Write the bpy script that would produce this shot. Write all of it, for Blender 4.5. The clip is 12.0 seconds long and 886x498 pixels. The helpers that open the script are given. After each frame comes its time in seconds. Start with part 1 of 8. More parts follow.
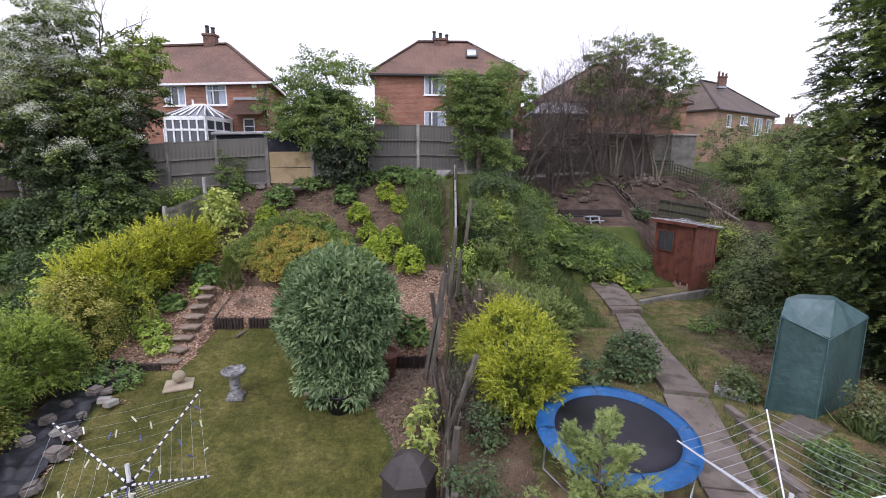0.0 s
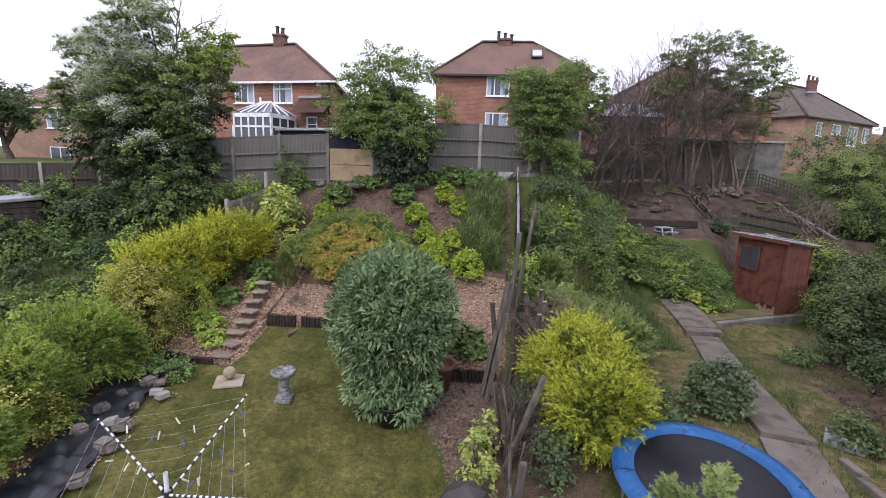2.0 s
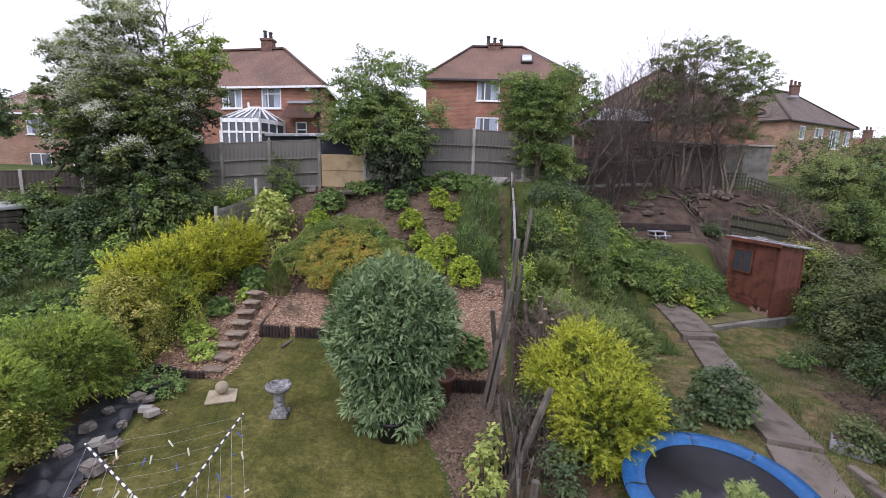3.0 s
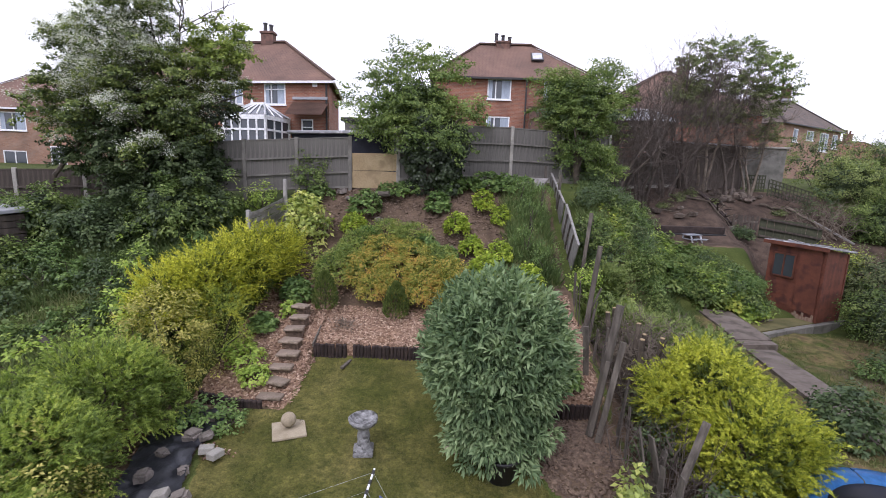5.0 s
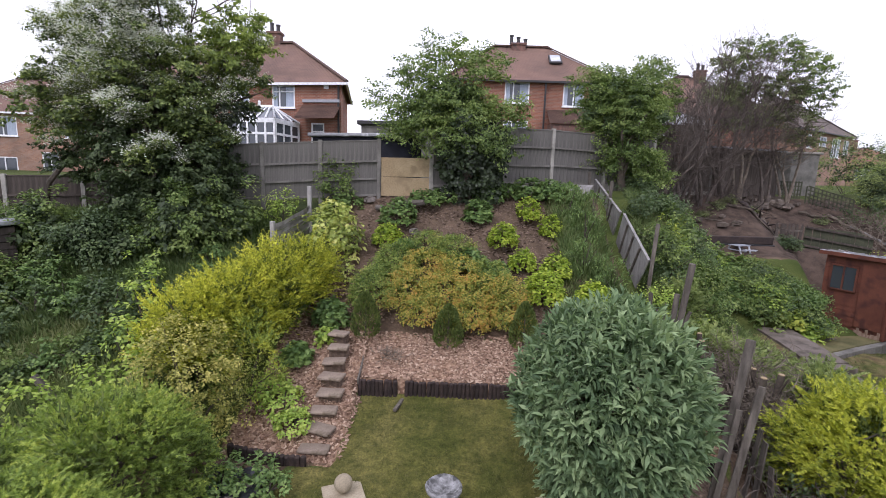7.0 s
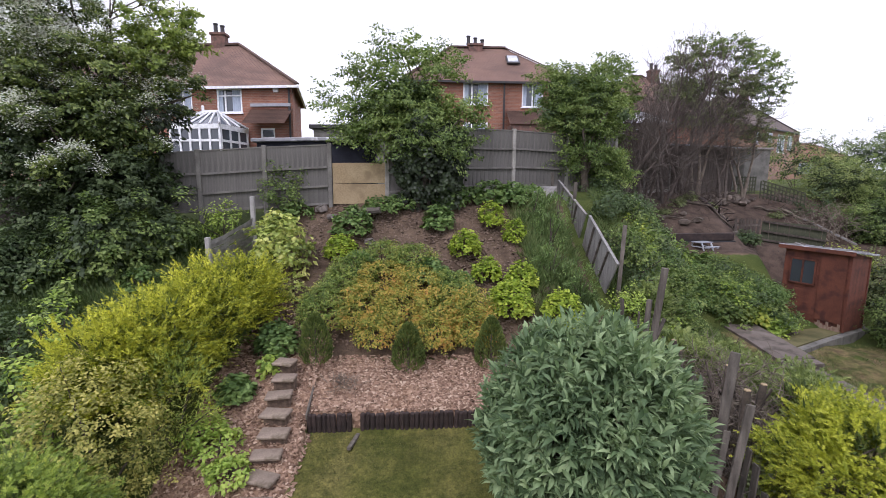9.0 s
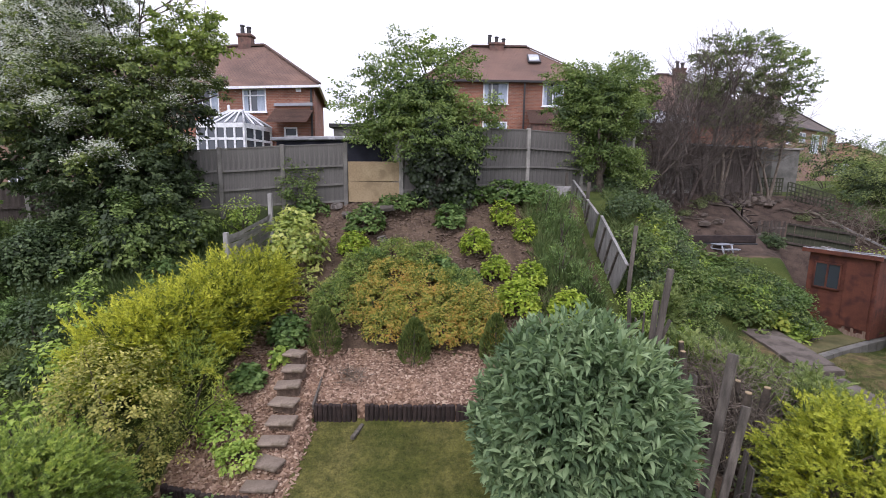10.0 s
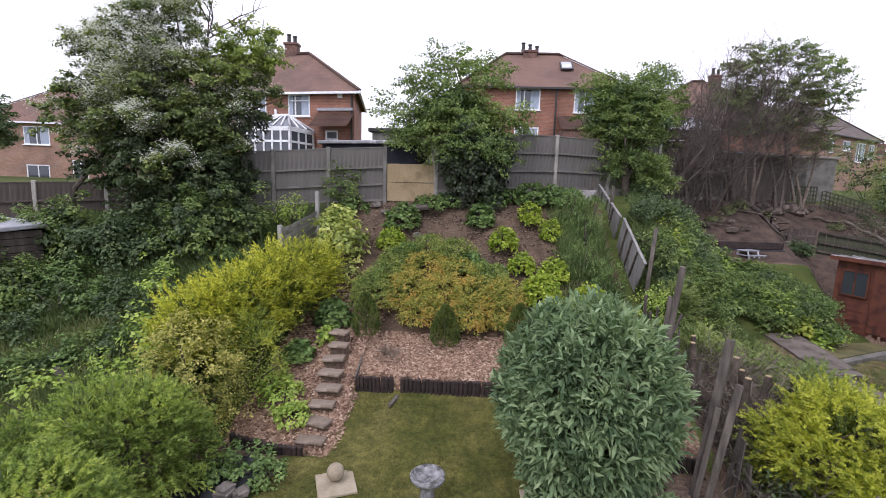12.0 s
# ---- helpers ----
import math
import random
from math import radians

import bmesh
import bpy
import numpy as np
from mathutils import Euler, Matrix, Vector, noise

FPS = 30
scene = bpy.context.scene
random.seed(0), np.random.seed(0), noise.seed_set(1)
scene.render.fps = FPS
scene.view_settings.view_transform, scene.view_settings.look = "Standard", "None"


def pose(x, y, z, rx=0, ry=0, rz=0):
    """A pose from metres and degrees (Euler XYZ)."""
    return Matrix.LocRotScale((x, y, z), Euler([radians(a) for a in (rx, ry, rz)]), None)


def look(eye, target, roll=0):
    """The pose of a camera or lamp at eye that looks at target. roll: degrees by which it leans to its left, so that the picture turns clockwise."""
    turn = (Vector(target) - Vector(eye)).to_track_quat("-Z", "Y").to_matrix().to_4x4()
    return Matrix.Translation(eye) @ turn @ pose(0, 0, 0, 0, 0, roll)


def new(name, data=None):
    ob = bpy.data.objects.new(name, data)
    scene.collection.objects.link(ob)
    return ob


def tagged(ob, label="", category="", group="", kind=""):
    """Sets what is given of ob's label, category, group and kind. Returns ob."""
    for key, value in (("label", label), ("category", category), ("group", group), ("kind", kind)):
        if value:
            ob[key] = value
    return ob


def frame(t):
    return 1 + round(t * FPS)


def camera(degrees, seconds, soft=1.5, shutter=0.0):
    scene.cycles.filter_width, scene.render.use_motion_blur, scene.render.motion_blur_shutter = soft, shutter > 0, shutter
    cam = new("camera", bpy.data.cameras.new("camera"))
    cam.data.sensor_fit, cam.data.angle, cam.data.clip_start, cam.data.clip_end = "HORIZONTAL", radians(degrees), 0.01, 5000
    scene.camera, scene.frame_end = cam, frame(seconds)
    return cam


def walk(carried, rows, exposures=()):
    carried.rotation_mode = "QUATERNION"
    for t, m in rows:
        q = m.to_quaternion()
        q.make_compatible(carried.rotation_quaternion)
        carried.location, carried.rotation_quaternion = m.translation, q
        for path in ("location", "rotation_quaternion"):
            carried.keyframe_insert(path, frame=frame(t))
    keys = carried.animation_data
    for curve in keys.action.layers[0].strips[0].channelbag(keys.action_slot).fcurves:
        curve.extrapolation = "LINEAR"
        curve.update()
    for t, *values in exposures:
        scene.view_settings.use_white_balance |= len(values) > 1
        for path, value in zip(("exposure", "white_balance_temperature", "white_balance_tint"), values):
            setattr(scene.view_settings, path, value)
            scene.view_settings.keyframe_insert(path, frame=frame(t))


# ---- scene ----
cam = camera(88.0, 12.0, soft=0.5)
ROWS = [
    (0.0, 0.000, 0.000, 4.260, 0.83, -11.05, -0.45),
    (0.5, -0.039, 0.173, 4.250, 1.55, -10.99, -0.57),
    (1.0, -0.090, 0.381, 4.210, 3.15, -10.85, -0.69),
    (1.5, -0.184, 0.547, 4.156, 5.89, -10.92, -1.48),
    (2.0, -0.260, 0.648, 4.152, 7.56, -10.74, -1.97),
    (2.5, -0.295, 0.724, 4.174, 6.68, -10.40, -1.70),
    (4.5, -1.842, 1.331, 4.177, 4.86, -9.93, -2.19),
    (5.0, -2.461, 1.597, 4.107, 3.35, -10.01, -1.96),
    (5.5, -3.046, 1.858, 4.055, 2.11, -9.74, -1.72),
    (6.0, -3.496, 2.173, 4.039, 2.17, -9.32, -1.94),
    (6.5, -3.698, 2.542, 4.034, 2.72, -9.12, -1.98),
    (8.5, -3.791, 3.500, 4.064, -0.22, -9.22, -0.59),
    (9.0, -3.606, 3.623, 4.069, -1.87, -8.63, -0.37),
    (9.5, -3.441, 3.612, 4.071, -0.87, -8.64, -0.36),
    (10.0, -3.332, 3.465, 4.074, 1.06, -8.80, -0.79),
    (10.5, -3.273, 3.258, 4.092, 2.27, -8.42, -1.02),
    (11.0, -3.281, 3.042, 4.079, 2.70, -8.47, -1.20),
    (11.5, -3.306, 2.810, 4.005, 2.47, -8.70, -1.14),
    (12.0, -3.334, 2.573, 4.031, 4.88, -8.45, -1.75),
]
walk(cam, [(t, pose(x, y, z, 90 + pitch, roll, yaw)) for t, x, y, z, yaw, pitch, roll in ROWS], [(0.0, 0.46, 5950, 24), (12.0, 0.46, 5950, 24)])

# ---- sky and sun: a bright, thinly overcast day ----
world = bpy.data.worlds.new("overcast_sky")
scene.world = world
world.use_nodes = True
wn, wl = world.node_tree.nodes, world.node_tree.links
sky = wn.new("ShaderNodeTexSky")
sky.sky_type = "NISHITA"
sky.sun_disc = False
sky.sun_elevation, sky.sun_rotation = radians(52), radians(200)
sky.dust_density, sky.air_density = 4.0, 1.0
pale = wn.new("ShaderNodeHueSaturation")
pale.inputs["Saturation"].default_value = 0.12
pale.inputs["Value"].default_value = 0.10
wl.new(sky.outputs["Color"], pale.inputs["Color"])
cloud = wn.new("ShaderNodeMix")
cloud.data_type = "RGBA"
cloud.inputs["Factor"].default_value = 0.8
wl.new(pale.outputs["Color"], cloud.inputs["A"])
cloud.inputs["B"].default_value = (1.12, 1.14, 1.17, 1)
wl.new(cloud.outputs["Result"], wn["Background"].inputs["Color"])
wn["Background"].inputs["Strength"].default_value = 1.0
sun_data = bpy.data.lights.new("sun", "SUN")
sun_data.energy, sun_data.angle, sun_data.color = 1.0, radians(22), (1.0, 0.96, 0.9)
sun = new("sun", sun_data)
sun.matrix_world = look((-8, -14, 24), (0, 6, 0))

# ---- materials ----
def _mat(name):
    m = bpy.data.materials.new(name)
    m.use_nodes = True
    n, l = m.node_tree.nodes, m.node_tree.links
    return m, n, l, n["Principled BSDF"]


def _noise(n, l, scale, detail=4, coord="Object", stretch=None):
    tc = n.new("ShaderNodeTexCoord")
    tx = n.new("ShaderNodeTexNoise")
    tx.inputs["Scale"].default_value = scale
    tx.inputs["Detail"].default_value = detail
    if stretch:
        mp = n.new("ShaderNodeMapping")
        mp.inputs["Scale"].default_value = stretch
        l.new(tc.outputs[coord], mp.inputs["Vector"])
        l.new(mp.outputs["Vector"], tx.inputs["Vector"])
    else:
        l.new(tc.outputs[coord], tx.inputs["Vector"])
    return tx


def _ramp(n, l, src, stops):
    r = n.new("ShaderNodeValToRGB")
    els = r.color_ramp.elements
    while len(els) < len(stops):
        els.new(0.5)
    for e, (p, c) in zip(els, stops):
        e.position, e.color = p, (*c, 1)
    l.new(src, r.inputs["Fac"])
    return r


def _mix(n, l, a, b, fac, mode="MIX"):
    m = n.new("ShaderNodeMix")
    m.data_type, m.blend_type = "RGBA", mode
    for key, v in (("A", a), ("B", b)):
        if isinstance(v, tuple):
            m.inputs[key].default_value = (*v, 1)
        else:
            l.new(v, m.inputs[key])
    if isinstance(fac, float):
        m.inputs["Factor"].default_value = fac
    else:
        l.new(fac, m.inputs["Factor"])
    return m.outputs["Result"]


def _bump(n, l, bsdf, src, strength=0.4, dist=0.02):
    b = n.new("ShaderNodeBump")
    b.inputs["Strength"].default_value, b.inputs["Distance"].default_value = strength, dist
    l.new(src, b.inputs["Height"])
    l.new(b.outputs["Normal"], bsdf.inputs["Normal"])


def surface(name, ca, cb, scale=6.0, rough=0.85, fine=60.0, bump=0.3, metal=0.0, per_object=0.0, stretch=None, stain=None, bump_dist=0.01):
    """Two colours by a coarse noise, a fine grain over it, optional stain and variation from piece to piece."""
    m, n, l, p = _mat(name)
    big = _noise(n, l, scale, 5, stretch=stretch)
    grain = _noise(n, l, fine, 3, stretch=stretch)
    col = _ramp(n, l, big.outputs["Fac"], [(0.33, ca), (0.67, cb)]).outputs["Color"]
    g = _ramp(n, l, grain.outputs["Fac"], [(0.3, (0.72, 0.72, 0.72)), (0.7, (1.15, 1.15, 1.15))]).outputs["Color"]
    col = _mix(n, l, col, g, 0.7, "MULTIPLY")
    if stain:
        s = _noise(n, l, stain[1], 6)
        sm = _ramp(n, l, s.outputs["Fac"], [(0.52, (0, 0, 0)), (0.66, (1, 1, 1))])
        col = _mix(n, l, col, stain[0], sm.outputs["Color"])
    if per_object:
        oi = n.new("ShaderNodeObjectInfo")
        v = _ramp(n, l, oi.outputs["Random"], [(0.0, (1 - per_object,) * 3), (1.0, (1 + per_object,) * 3)])
        col = _mix(n, l, col, v.outputs["Color"], 1.0, "MULTIPLY")
    l.new(col, p.inputs["Base Color"])
    p.inputs["Roughness"].default_value, p.inputs["Metallic"].default_value = rough, metal
    if bump:
        _bump(n, l, p, grain.outputs["Fac"], bump, bump_dist)
    return m


def foliage(name, stops, rough=0.55, glow=0.35, patch=1.2, sheen=0.3, rich=0.88):
    """Leaves: colour by leaf and by patch, some light passing through."""
    m, n, l, p = _mat(name)
    geo = n.new("ShaderNodeNewGeometry")
    big = _noise(n, l, patch, 3)
    add = n.new("ShaderNodeMath")
    add.operation = "MULTIPLY_ADD"
    l.new(geo.outputs["Random Per Island"], add.inputs[0])
    add.inputs[1].default_value = 0.55
    sub = n.new("ShaderNodeMath")
    sub.operation = "MULTIPLY_ADD"
    l.new(big.outputs["Fac"], sub.inputs[0])
    sub.inputs[1].default_value, sub.inputs[2].default_value = 1.3, -0.42
    l.new(sub.outputs[0], add.inputs[2])
    ramp = _ramp(n, l, add.outputs[0], stops)
    hs = n.new("ShaderNodeHueSaturation")
    hs.inputs["Saturation"].default_value = rich
    l.new(ramp.outputs["Color"], hs.inputs["Color"])
    col = hs.outputs["Color"]
    l.new(col, p.inputs["Base Color"])
    p.inputs["Roughness"].default_value = rough
    p.inputs["Specular IOR Level"].default_value = sheen
    tr = n.new("ShaderNodeBsdfTranslucent")
    l.new(_mix(n, l, col, (1.25, 1.3, 0.9), 1.0, "MULTIPLY"), tr.inputs["Color"])
    mx = n.new("ShaderNodeMixShader")
    mx.inputs["Fac"].default_value = glow
    l.new(p.outputs["BSDF"], mx.inputs[1])
    l.new(tr.outputs["BSDF"], mx.inputs[2])
    l.new(mx.outputs["Shader"], n["Material Output"].inputs["Surface"])
    return m


def plain(name, c, rough=0.5, metal=0.0):
    m, n, l, p = _mat(name)
    t = _noise(n, l, 9.0, 5)
    v = _ramp(n, l, t.outputs["Fac"], [(0.3, tuple(0.82 * k for k in c)), (0.7, tuple(min(1, 1.12 * k) for k in c))])
    l.new(v.outputs["Color"], p.inputs["Base Color"])
    p.inputs["Roughness"].default_value, p.inputs["Metallic"].default_value = rough, metal
    return m


def brickwork(name, ca, cb, mortar, width=0.225, height=0.075):
    """Stretcher courses laid along the wall's own u and v."""
    m, n, l, p = _mat(name)
    uv = n.new("ShaderNodeUVMap")
    bt = n.new("ShaderNodeTexBrick")
    bt.inputs["Scale"].default_value = 1.0
    bt.inputs["Brick Width"].default_value, bt.inputs["Row Height"].default_value = width, height
    bt.inputs["Mortar Size"].default_value = 0.006
    bt.inputs["Color1"].default_value, bt.inputs["Color2"].default_value, bt.inputs["Mortar"].default_value = (*ca, 1), (*cb, 1), (*mortar, 1)
    l.new(uv.outputs["UV"], bt.inputs["Vector"])
    big = _noise(n, l, 0.9, 6)
    sp = _noise(n, l, 3.5, 4)
    v = _ramp(n, l, big.outputs["Fac"], [(0.3, (0.72, 0.72, 0.74)), (0.7, (1.18, 1.12, 1.1))])
    col = _mix(n, l, bt.outputs["Color"], v.outputs["Color"], 1.0, "MULTIPLY")
    w = _ramp(n, l, sp.outputs["Fac"], [(0.66, (0, 0, 0)), (0.78, (0.7, 0.7, 0.7))])
    col = _mix(n, l, col, (0.42, 0.3, 0.24), w.outputs["Color"])
    l.new(col, p.inputs["Base Color"])
    p.inputs["Roughness"].default_value = 0.9
    return m


def rooftile(name, ca, cb):
    m, n, l, p = _mat(name)
    uv = n.new("ShaderNodeUVMap")
    bt = n.new("ShaderNodeTexBrick")
    bt.inputs["Scale"].default_value = 1.0
    bt.inputs["Brick Width"].default_value, bt.inputs["Row Height"].default_value = 0.17, 0.11
    bt.inputs["Mortar Size"].default_value = 0.012
    bt.inputs["Color1"].default_value, bt.inputs["Color2"].default_value = (*ca, 1), (*cb, 1)
    bt.inputs["Mortar"].default_value = (*[0.55 * k for k in ca], 1)
    l.new(uv.outputs["UV"], bt.inputs["Vector"])
    big = _noise(n, l, 0.7, 6)
    v = _ramp(n, l, big.outputs["Fac"], [(0.3, (0.75, 0.76, 0.76)), (0.7, (1.2, 1.15, 1.1))])
    col = _mix(n, l, bt.outputs["Color"], v.outputs["Color"], 1.0, "MULTIPLY")
    l.new(col, p.inputs["Base Color"])
    p.inputs["Roughness"].default_value = 0.85
    _bump(n, l, p, bt.outputs["Fac"], 0.4, 0.02)
    return m


def glazing(name, tint=(0.05, 0.06, 0.07)):
    m, n, l, p = _mat(name)
    p.inputs["Base Color"].default_value = (*tint, 1)
    p.inputs["Roughness"].default_value = 0.06
    p.inputs["Specular IOR Level"].default_value = 0.8
    return m


def ground_material():
    """Lawn, wood chips, bare soil, rough grass and dry grass, blended by painted zones with a ragged edge."""
    m, n, l, p = _mat("garden_ground")
    za = n.new("ShaderNodeAttribute")
    za.attribute_name = "zone"
    sep = n.new("ShaderNodeSeparateColor")
    l.new(za.outputs["Color"], sep.inputs["Color"])
    zb = n.new("ShaderNodeAttribute")
    zb.attribute_name = "zone_dry"
    sepb = n.new("ShaderNodeSeparateColor")
    l.new(zb.outputs["Color"], sepb.inputs["Color"])
    edge = _noise(n, l, 7.0, 5)

    def mask(src):
        a = n.new("ShaderNodeMath")
        a.operation = "MULTIPLY_ADD"
        l.new(edge.outputs["Fac"], a.inputs[0])
        a.inputs[1].default_value = 0.9
        l.new(src, a.inputs[2])
        return _ramp(n, l, a.outputs[0], [(0.86, (0, 0, 0)), (1.0, (1, 1, 1))]).outputs["Color"]

    g1, g2 = _noise(n, l, 1.1, 6), _noise(n, l, 38.0, 4)
    lawn = _ramp(n, l, g1.outputs["Fac"], [(0.3, (0.07, 0.079, 0.019)), (0.5, (0.105, 0.105, 0.03)), (0.72, (0.152, 0.138, 0.05))]).outputs["Color"]
    blades = _ramp(n, l, g2.outputs["Fac"], [(0.3, (0.6, 0.62, 0.6)), (0.7, (1.3, 1.28, 1.2))]).outputs["Color"]
    lawn = _mix(n, l, lawn, blades, 0.9, "MULTIPLY")
    g3, g4 = _noise(n, l, 4.5, 6), _noise(n, l, 13.0, 5)
    lawn = _mix(n, l, lawn, _ramp(n, l, g3.outputs["Fac"], [(0.35, (0.72, 0.76, 0.72)), (0.65, (1.2, 1.16, 1.18))]).outputs["Color"], 1.0, "MULTIPLY")
    lawn = _mix(n, l, lawn, _ramp(n, l, g4.outputs["Fac"], [(0.35, (0.72, 0.75, 0.72)), (0.65, (1.25, 1.2, 1.2))]).outputs["Color"], 1.0, "MULTIPLY")
    c1 = n.new("ShaderNodeTexVoronoi")
    c1.inputs["Scale"].default_value = 26.0
    tc = n.new("ShaderNodeTexCoord")
    l.new(tc.outputs["Object"], c1.inputs["Vector"])
    chip = _ramp(n, l, c1.outputs["Color"], [(0.1, (0.10, 0.058, 0.036)), (0.45, (0.21, 0.13, 0.085)), (0.85, (0.36, 0.25, 0.17))]).outputs["Color"]
    s1 = _noise(n, l, 2.4, 6)
    soil = _ramp(n, l, s1.outputs["Fac"], [(0.3, (0.07, 0.049, 0.035)), (0.7, (0.175, 0.125, 0.088))]).outputs["Color"]
    soil = _mix(n, l, soil, blades, 0.6, "MULTIPLY")
    rough_g = _ramp(n, l, g1.outputs["Fac"], [(0.3, (0.04, 0.06, 0.015)), (0.7, (0.1, 0.12, 0.035))]).outputs["Color"]
    rough_g = _mix(n, l, rough_g, blades, 0.8, "MULTIPLY")
    dry = _ramp(n, l, s1.outputs["Fac"], [(0.32, (0.065, 0.085, 0.022)), (0.5, (0.15, 0.13, 0.06)), (0.68, (0.15, 0.105, 0.065))]).outputs["Color"]
    dry = _mix(n, l, dry, blades, 0.8, "MULTIPLY")
    dry = _mix(n, l, dry, _ramp(n, l, g3.outputs["Fac"], [(0.35, (0.6, 0.62, 0.6)), (0.65, (1.3, 1.25, 1.25))]).outputs["Color"], 1.0, "MULTIPLY")
    col = _mix(n, l, rough_g, lawn, mask(sep.outputs["Red"]))
    col = _mix(n, l, col, chip, mask(sep.outputs["Green"]))
    col = _mix(n, l, col, dry, mask(sepb.outputs["Red"]))
    col = _mix(n, l, col, soil, mask(sep.outputs["Blue"]))
    mould = _ramp(n, l, s1.outputs["Fac"], [(0.3, (0.048, 0.035, 0.029)), (0.7, (0.125, 0.09, 0.071))]).outputs["Color"]
    mould = _mix(n, l, mould, blades, 0.7, "MULTIPLY")
    col = _mix(n, l, col, mould, mask(sepb.outputs["Green"]))
    l.new(col, p.inputs["Base Color"])
    p.inputs["Roughness"].default_value = 0.95
    p.inputs["Specular IOR Level"].default_value = 0.15
    hgt = _mix(n, l, g2.outputs["Color"], c1.outputs["Distance"], 0.5)
    _bump(n, l, p, hgt, 0.6, 0.03)
    return m


M_GROUND = ground_material()
M_FENCE = surface("weathered_fence_board", (0.1, 0.095, 0.085), (0.17, 0.16, 0.145), 2.0, 0.9, 40, 0.3, per_object=0.06, stretch=(6, 6, 0.7))
M_RAIL = surface("weathered_fence_rail", (0.125, 0.118, 0.104), (0.2, 0.19, 0.168), 3.0, 0.9, 50)
M_STACK = surface("weathered_stack_brick", (0.12, 0.07, 0.055), (0.21, 0.115, 0.088), 7.0, 0.9, 26, 0.5, stain=((0.08, 0.06, 0.05), 3.0))
M_FENCE_BROWN = surface("brown_fence_board", (0.05, 0.04, 0.033), (0.105, 0.085, 0.07), 2.0, 0.9, 40, 0.3, per_object=0.18, stretch=(6, 6, 0.7))
M_CONCRETE = surface("concrete_post", (0.26, 0.25, 0.22), (0.38, 0.36, 0.32), 4.0, 0.9, 70, 0.2)
M_SANDY = surface("sandy_board", (0.3, 0.22, 0.12), (0.4, 0.31, 0.18), 1.6, 0.8, 30, 0.15, stain=((0.24, 0.18, 0.1), 2.2))
M_BLUEBLACK = surface("blue_black_felt", (0.018, 0.02, 0.032), (0.035, 0.038, 0.055), 3.0, 0.8, 50, 0.2)
M_OLDWOOD = surface("old_grey_wood", (0.066, 0.057, 0.046), (0.15, 0.131, 0.107), 3.0, 0.9, 45, 0.5, per_object=0.15, stretch=(5, 5, 0.8))
M_SILVER = surface("silvered_woven_slat", (0.24, 0.23, 0.215), (0.4, 0.385, 0.36), 3.0, 0.85, 45, 0.4, per_object=0.12, stretch=(3, 3, 1))
M_MOSSWOOD = surface("mossy_green_wood", (0.032, 0.036, 0.022), (0.085, 0.09, 0.052), 4.0, 0.92, 45, 0.4, per_object=0.1)
M_PALEWOOD = surface("pale_silvered_wood", (0.16, 0.152, 0.143), (0.29, 0.28, 0.262), 3.0, 0.85, 45, 0.4, per_object=0.12, stretch=(3, 3, 1))
M_LOG = surface("dark_stained_log", (0.02, 0.013, 0.011), (0.05, 0.032, 0.026), 9.0, 0.8, 60, 0.4, per_object=0.25)
M_SLAB = surface("weathered_paving_slab", (0.2, 0.155, 0.118), (0.33, 0.265, 0.205), 3.0, 0.9, 55, 0.3, per_object=0.16, stain=((0.14, 0.11, 0.075), 5.0))
M_PATH = surface("concrete_path", (0.13, 0.105, 0.088), (0.19, 0.16, 0.138), 2.0, 0.92, 60, 0.25, per_object=0.08, stain=((0.085, 0.072, 0.055), 3.0))
M_STONE = surface("grey_cast_stone", (0.13, 0.13, 0.128), (0.34, 0.34, 0.34), 14.0, 0.9, 50, 0.8, stain=((0.07, 0.07, 0.066), 12.0))
M_BUFF = surface("buff_stone", (0.3, 0.25, 0.17), (0.42, 0.36, 0.26), 5.0, 0.9, 60, 0.3)
M_ROCK = surface("rubble_stone", (0.12, 0.105, 0.09), (0.24, 0.21, 0.185), 5.0, 0.9, 40, 0.6, per_object=0.2)
M_RUBBLE = surface("earthy_rubble", (0.1, 0.078, 0.062), (0.2, 0.165, 0.135), 4.0, 0.95, 30, 0.7, per_object=0.25)
M_MEMBRANE = surface("black_plastic_membrane", (0.012, 0.013, 0.017), (0.04, 0.042, 0.05), 4.0, 0.4, 30, 0.4)
M_BARK = surface("grey_brown_bark", (0.05, 0.04, 0.03), (0.13, 0.105, 0.08), 6.0, 0.95, 40, 0.7)
M_TWIG = surface("bare_brown_twig", (0.07, 0.056, 0.046), (0.145, 0.118, 0.098), 6.0, 0.95, 40, 0.4)
M_PALEBARK = surface("pale_bark", (0.13, 0.105, 0.08), (0.24, 0.2, 0.155), 6.0, 0.95, 40, 0.6)
M_BRICK = brickwork("red_brick", (0.23, 0.095, 0.06), (0.32, 0.14, 0.085), (0.3, 0.25, 0.2))
M_BRICK_DULL = brickwork("brown_brick", (0.26, 0.15, 0.1), (0.34, 0.21, 0.14), (0.3, 0.26, 0.22))
M_TILE = rooftile("brown_roof_tile", (0.17, 0.103, 0.08), (0.21, 0.13, 0.098))
M_TILE_GREY = rooftile("grey_roof_tile", (0.115, 0.09, 0.078), (0.155, 0.122, 0.104))
M_TILE_RED = rooftile("red_roof_tile", (0.2, 0.085, 0.06), (0.25, 0.11, 0.075))
M_UPVC = plain("white_upvc", (0.82, 0.83, 0.84), 0.35)
M_GLASS = glazing("window_glass")
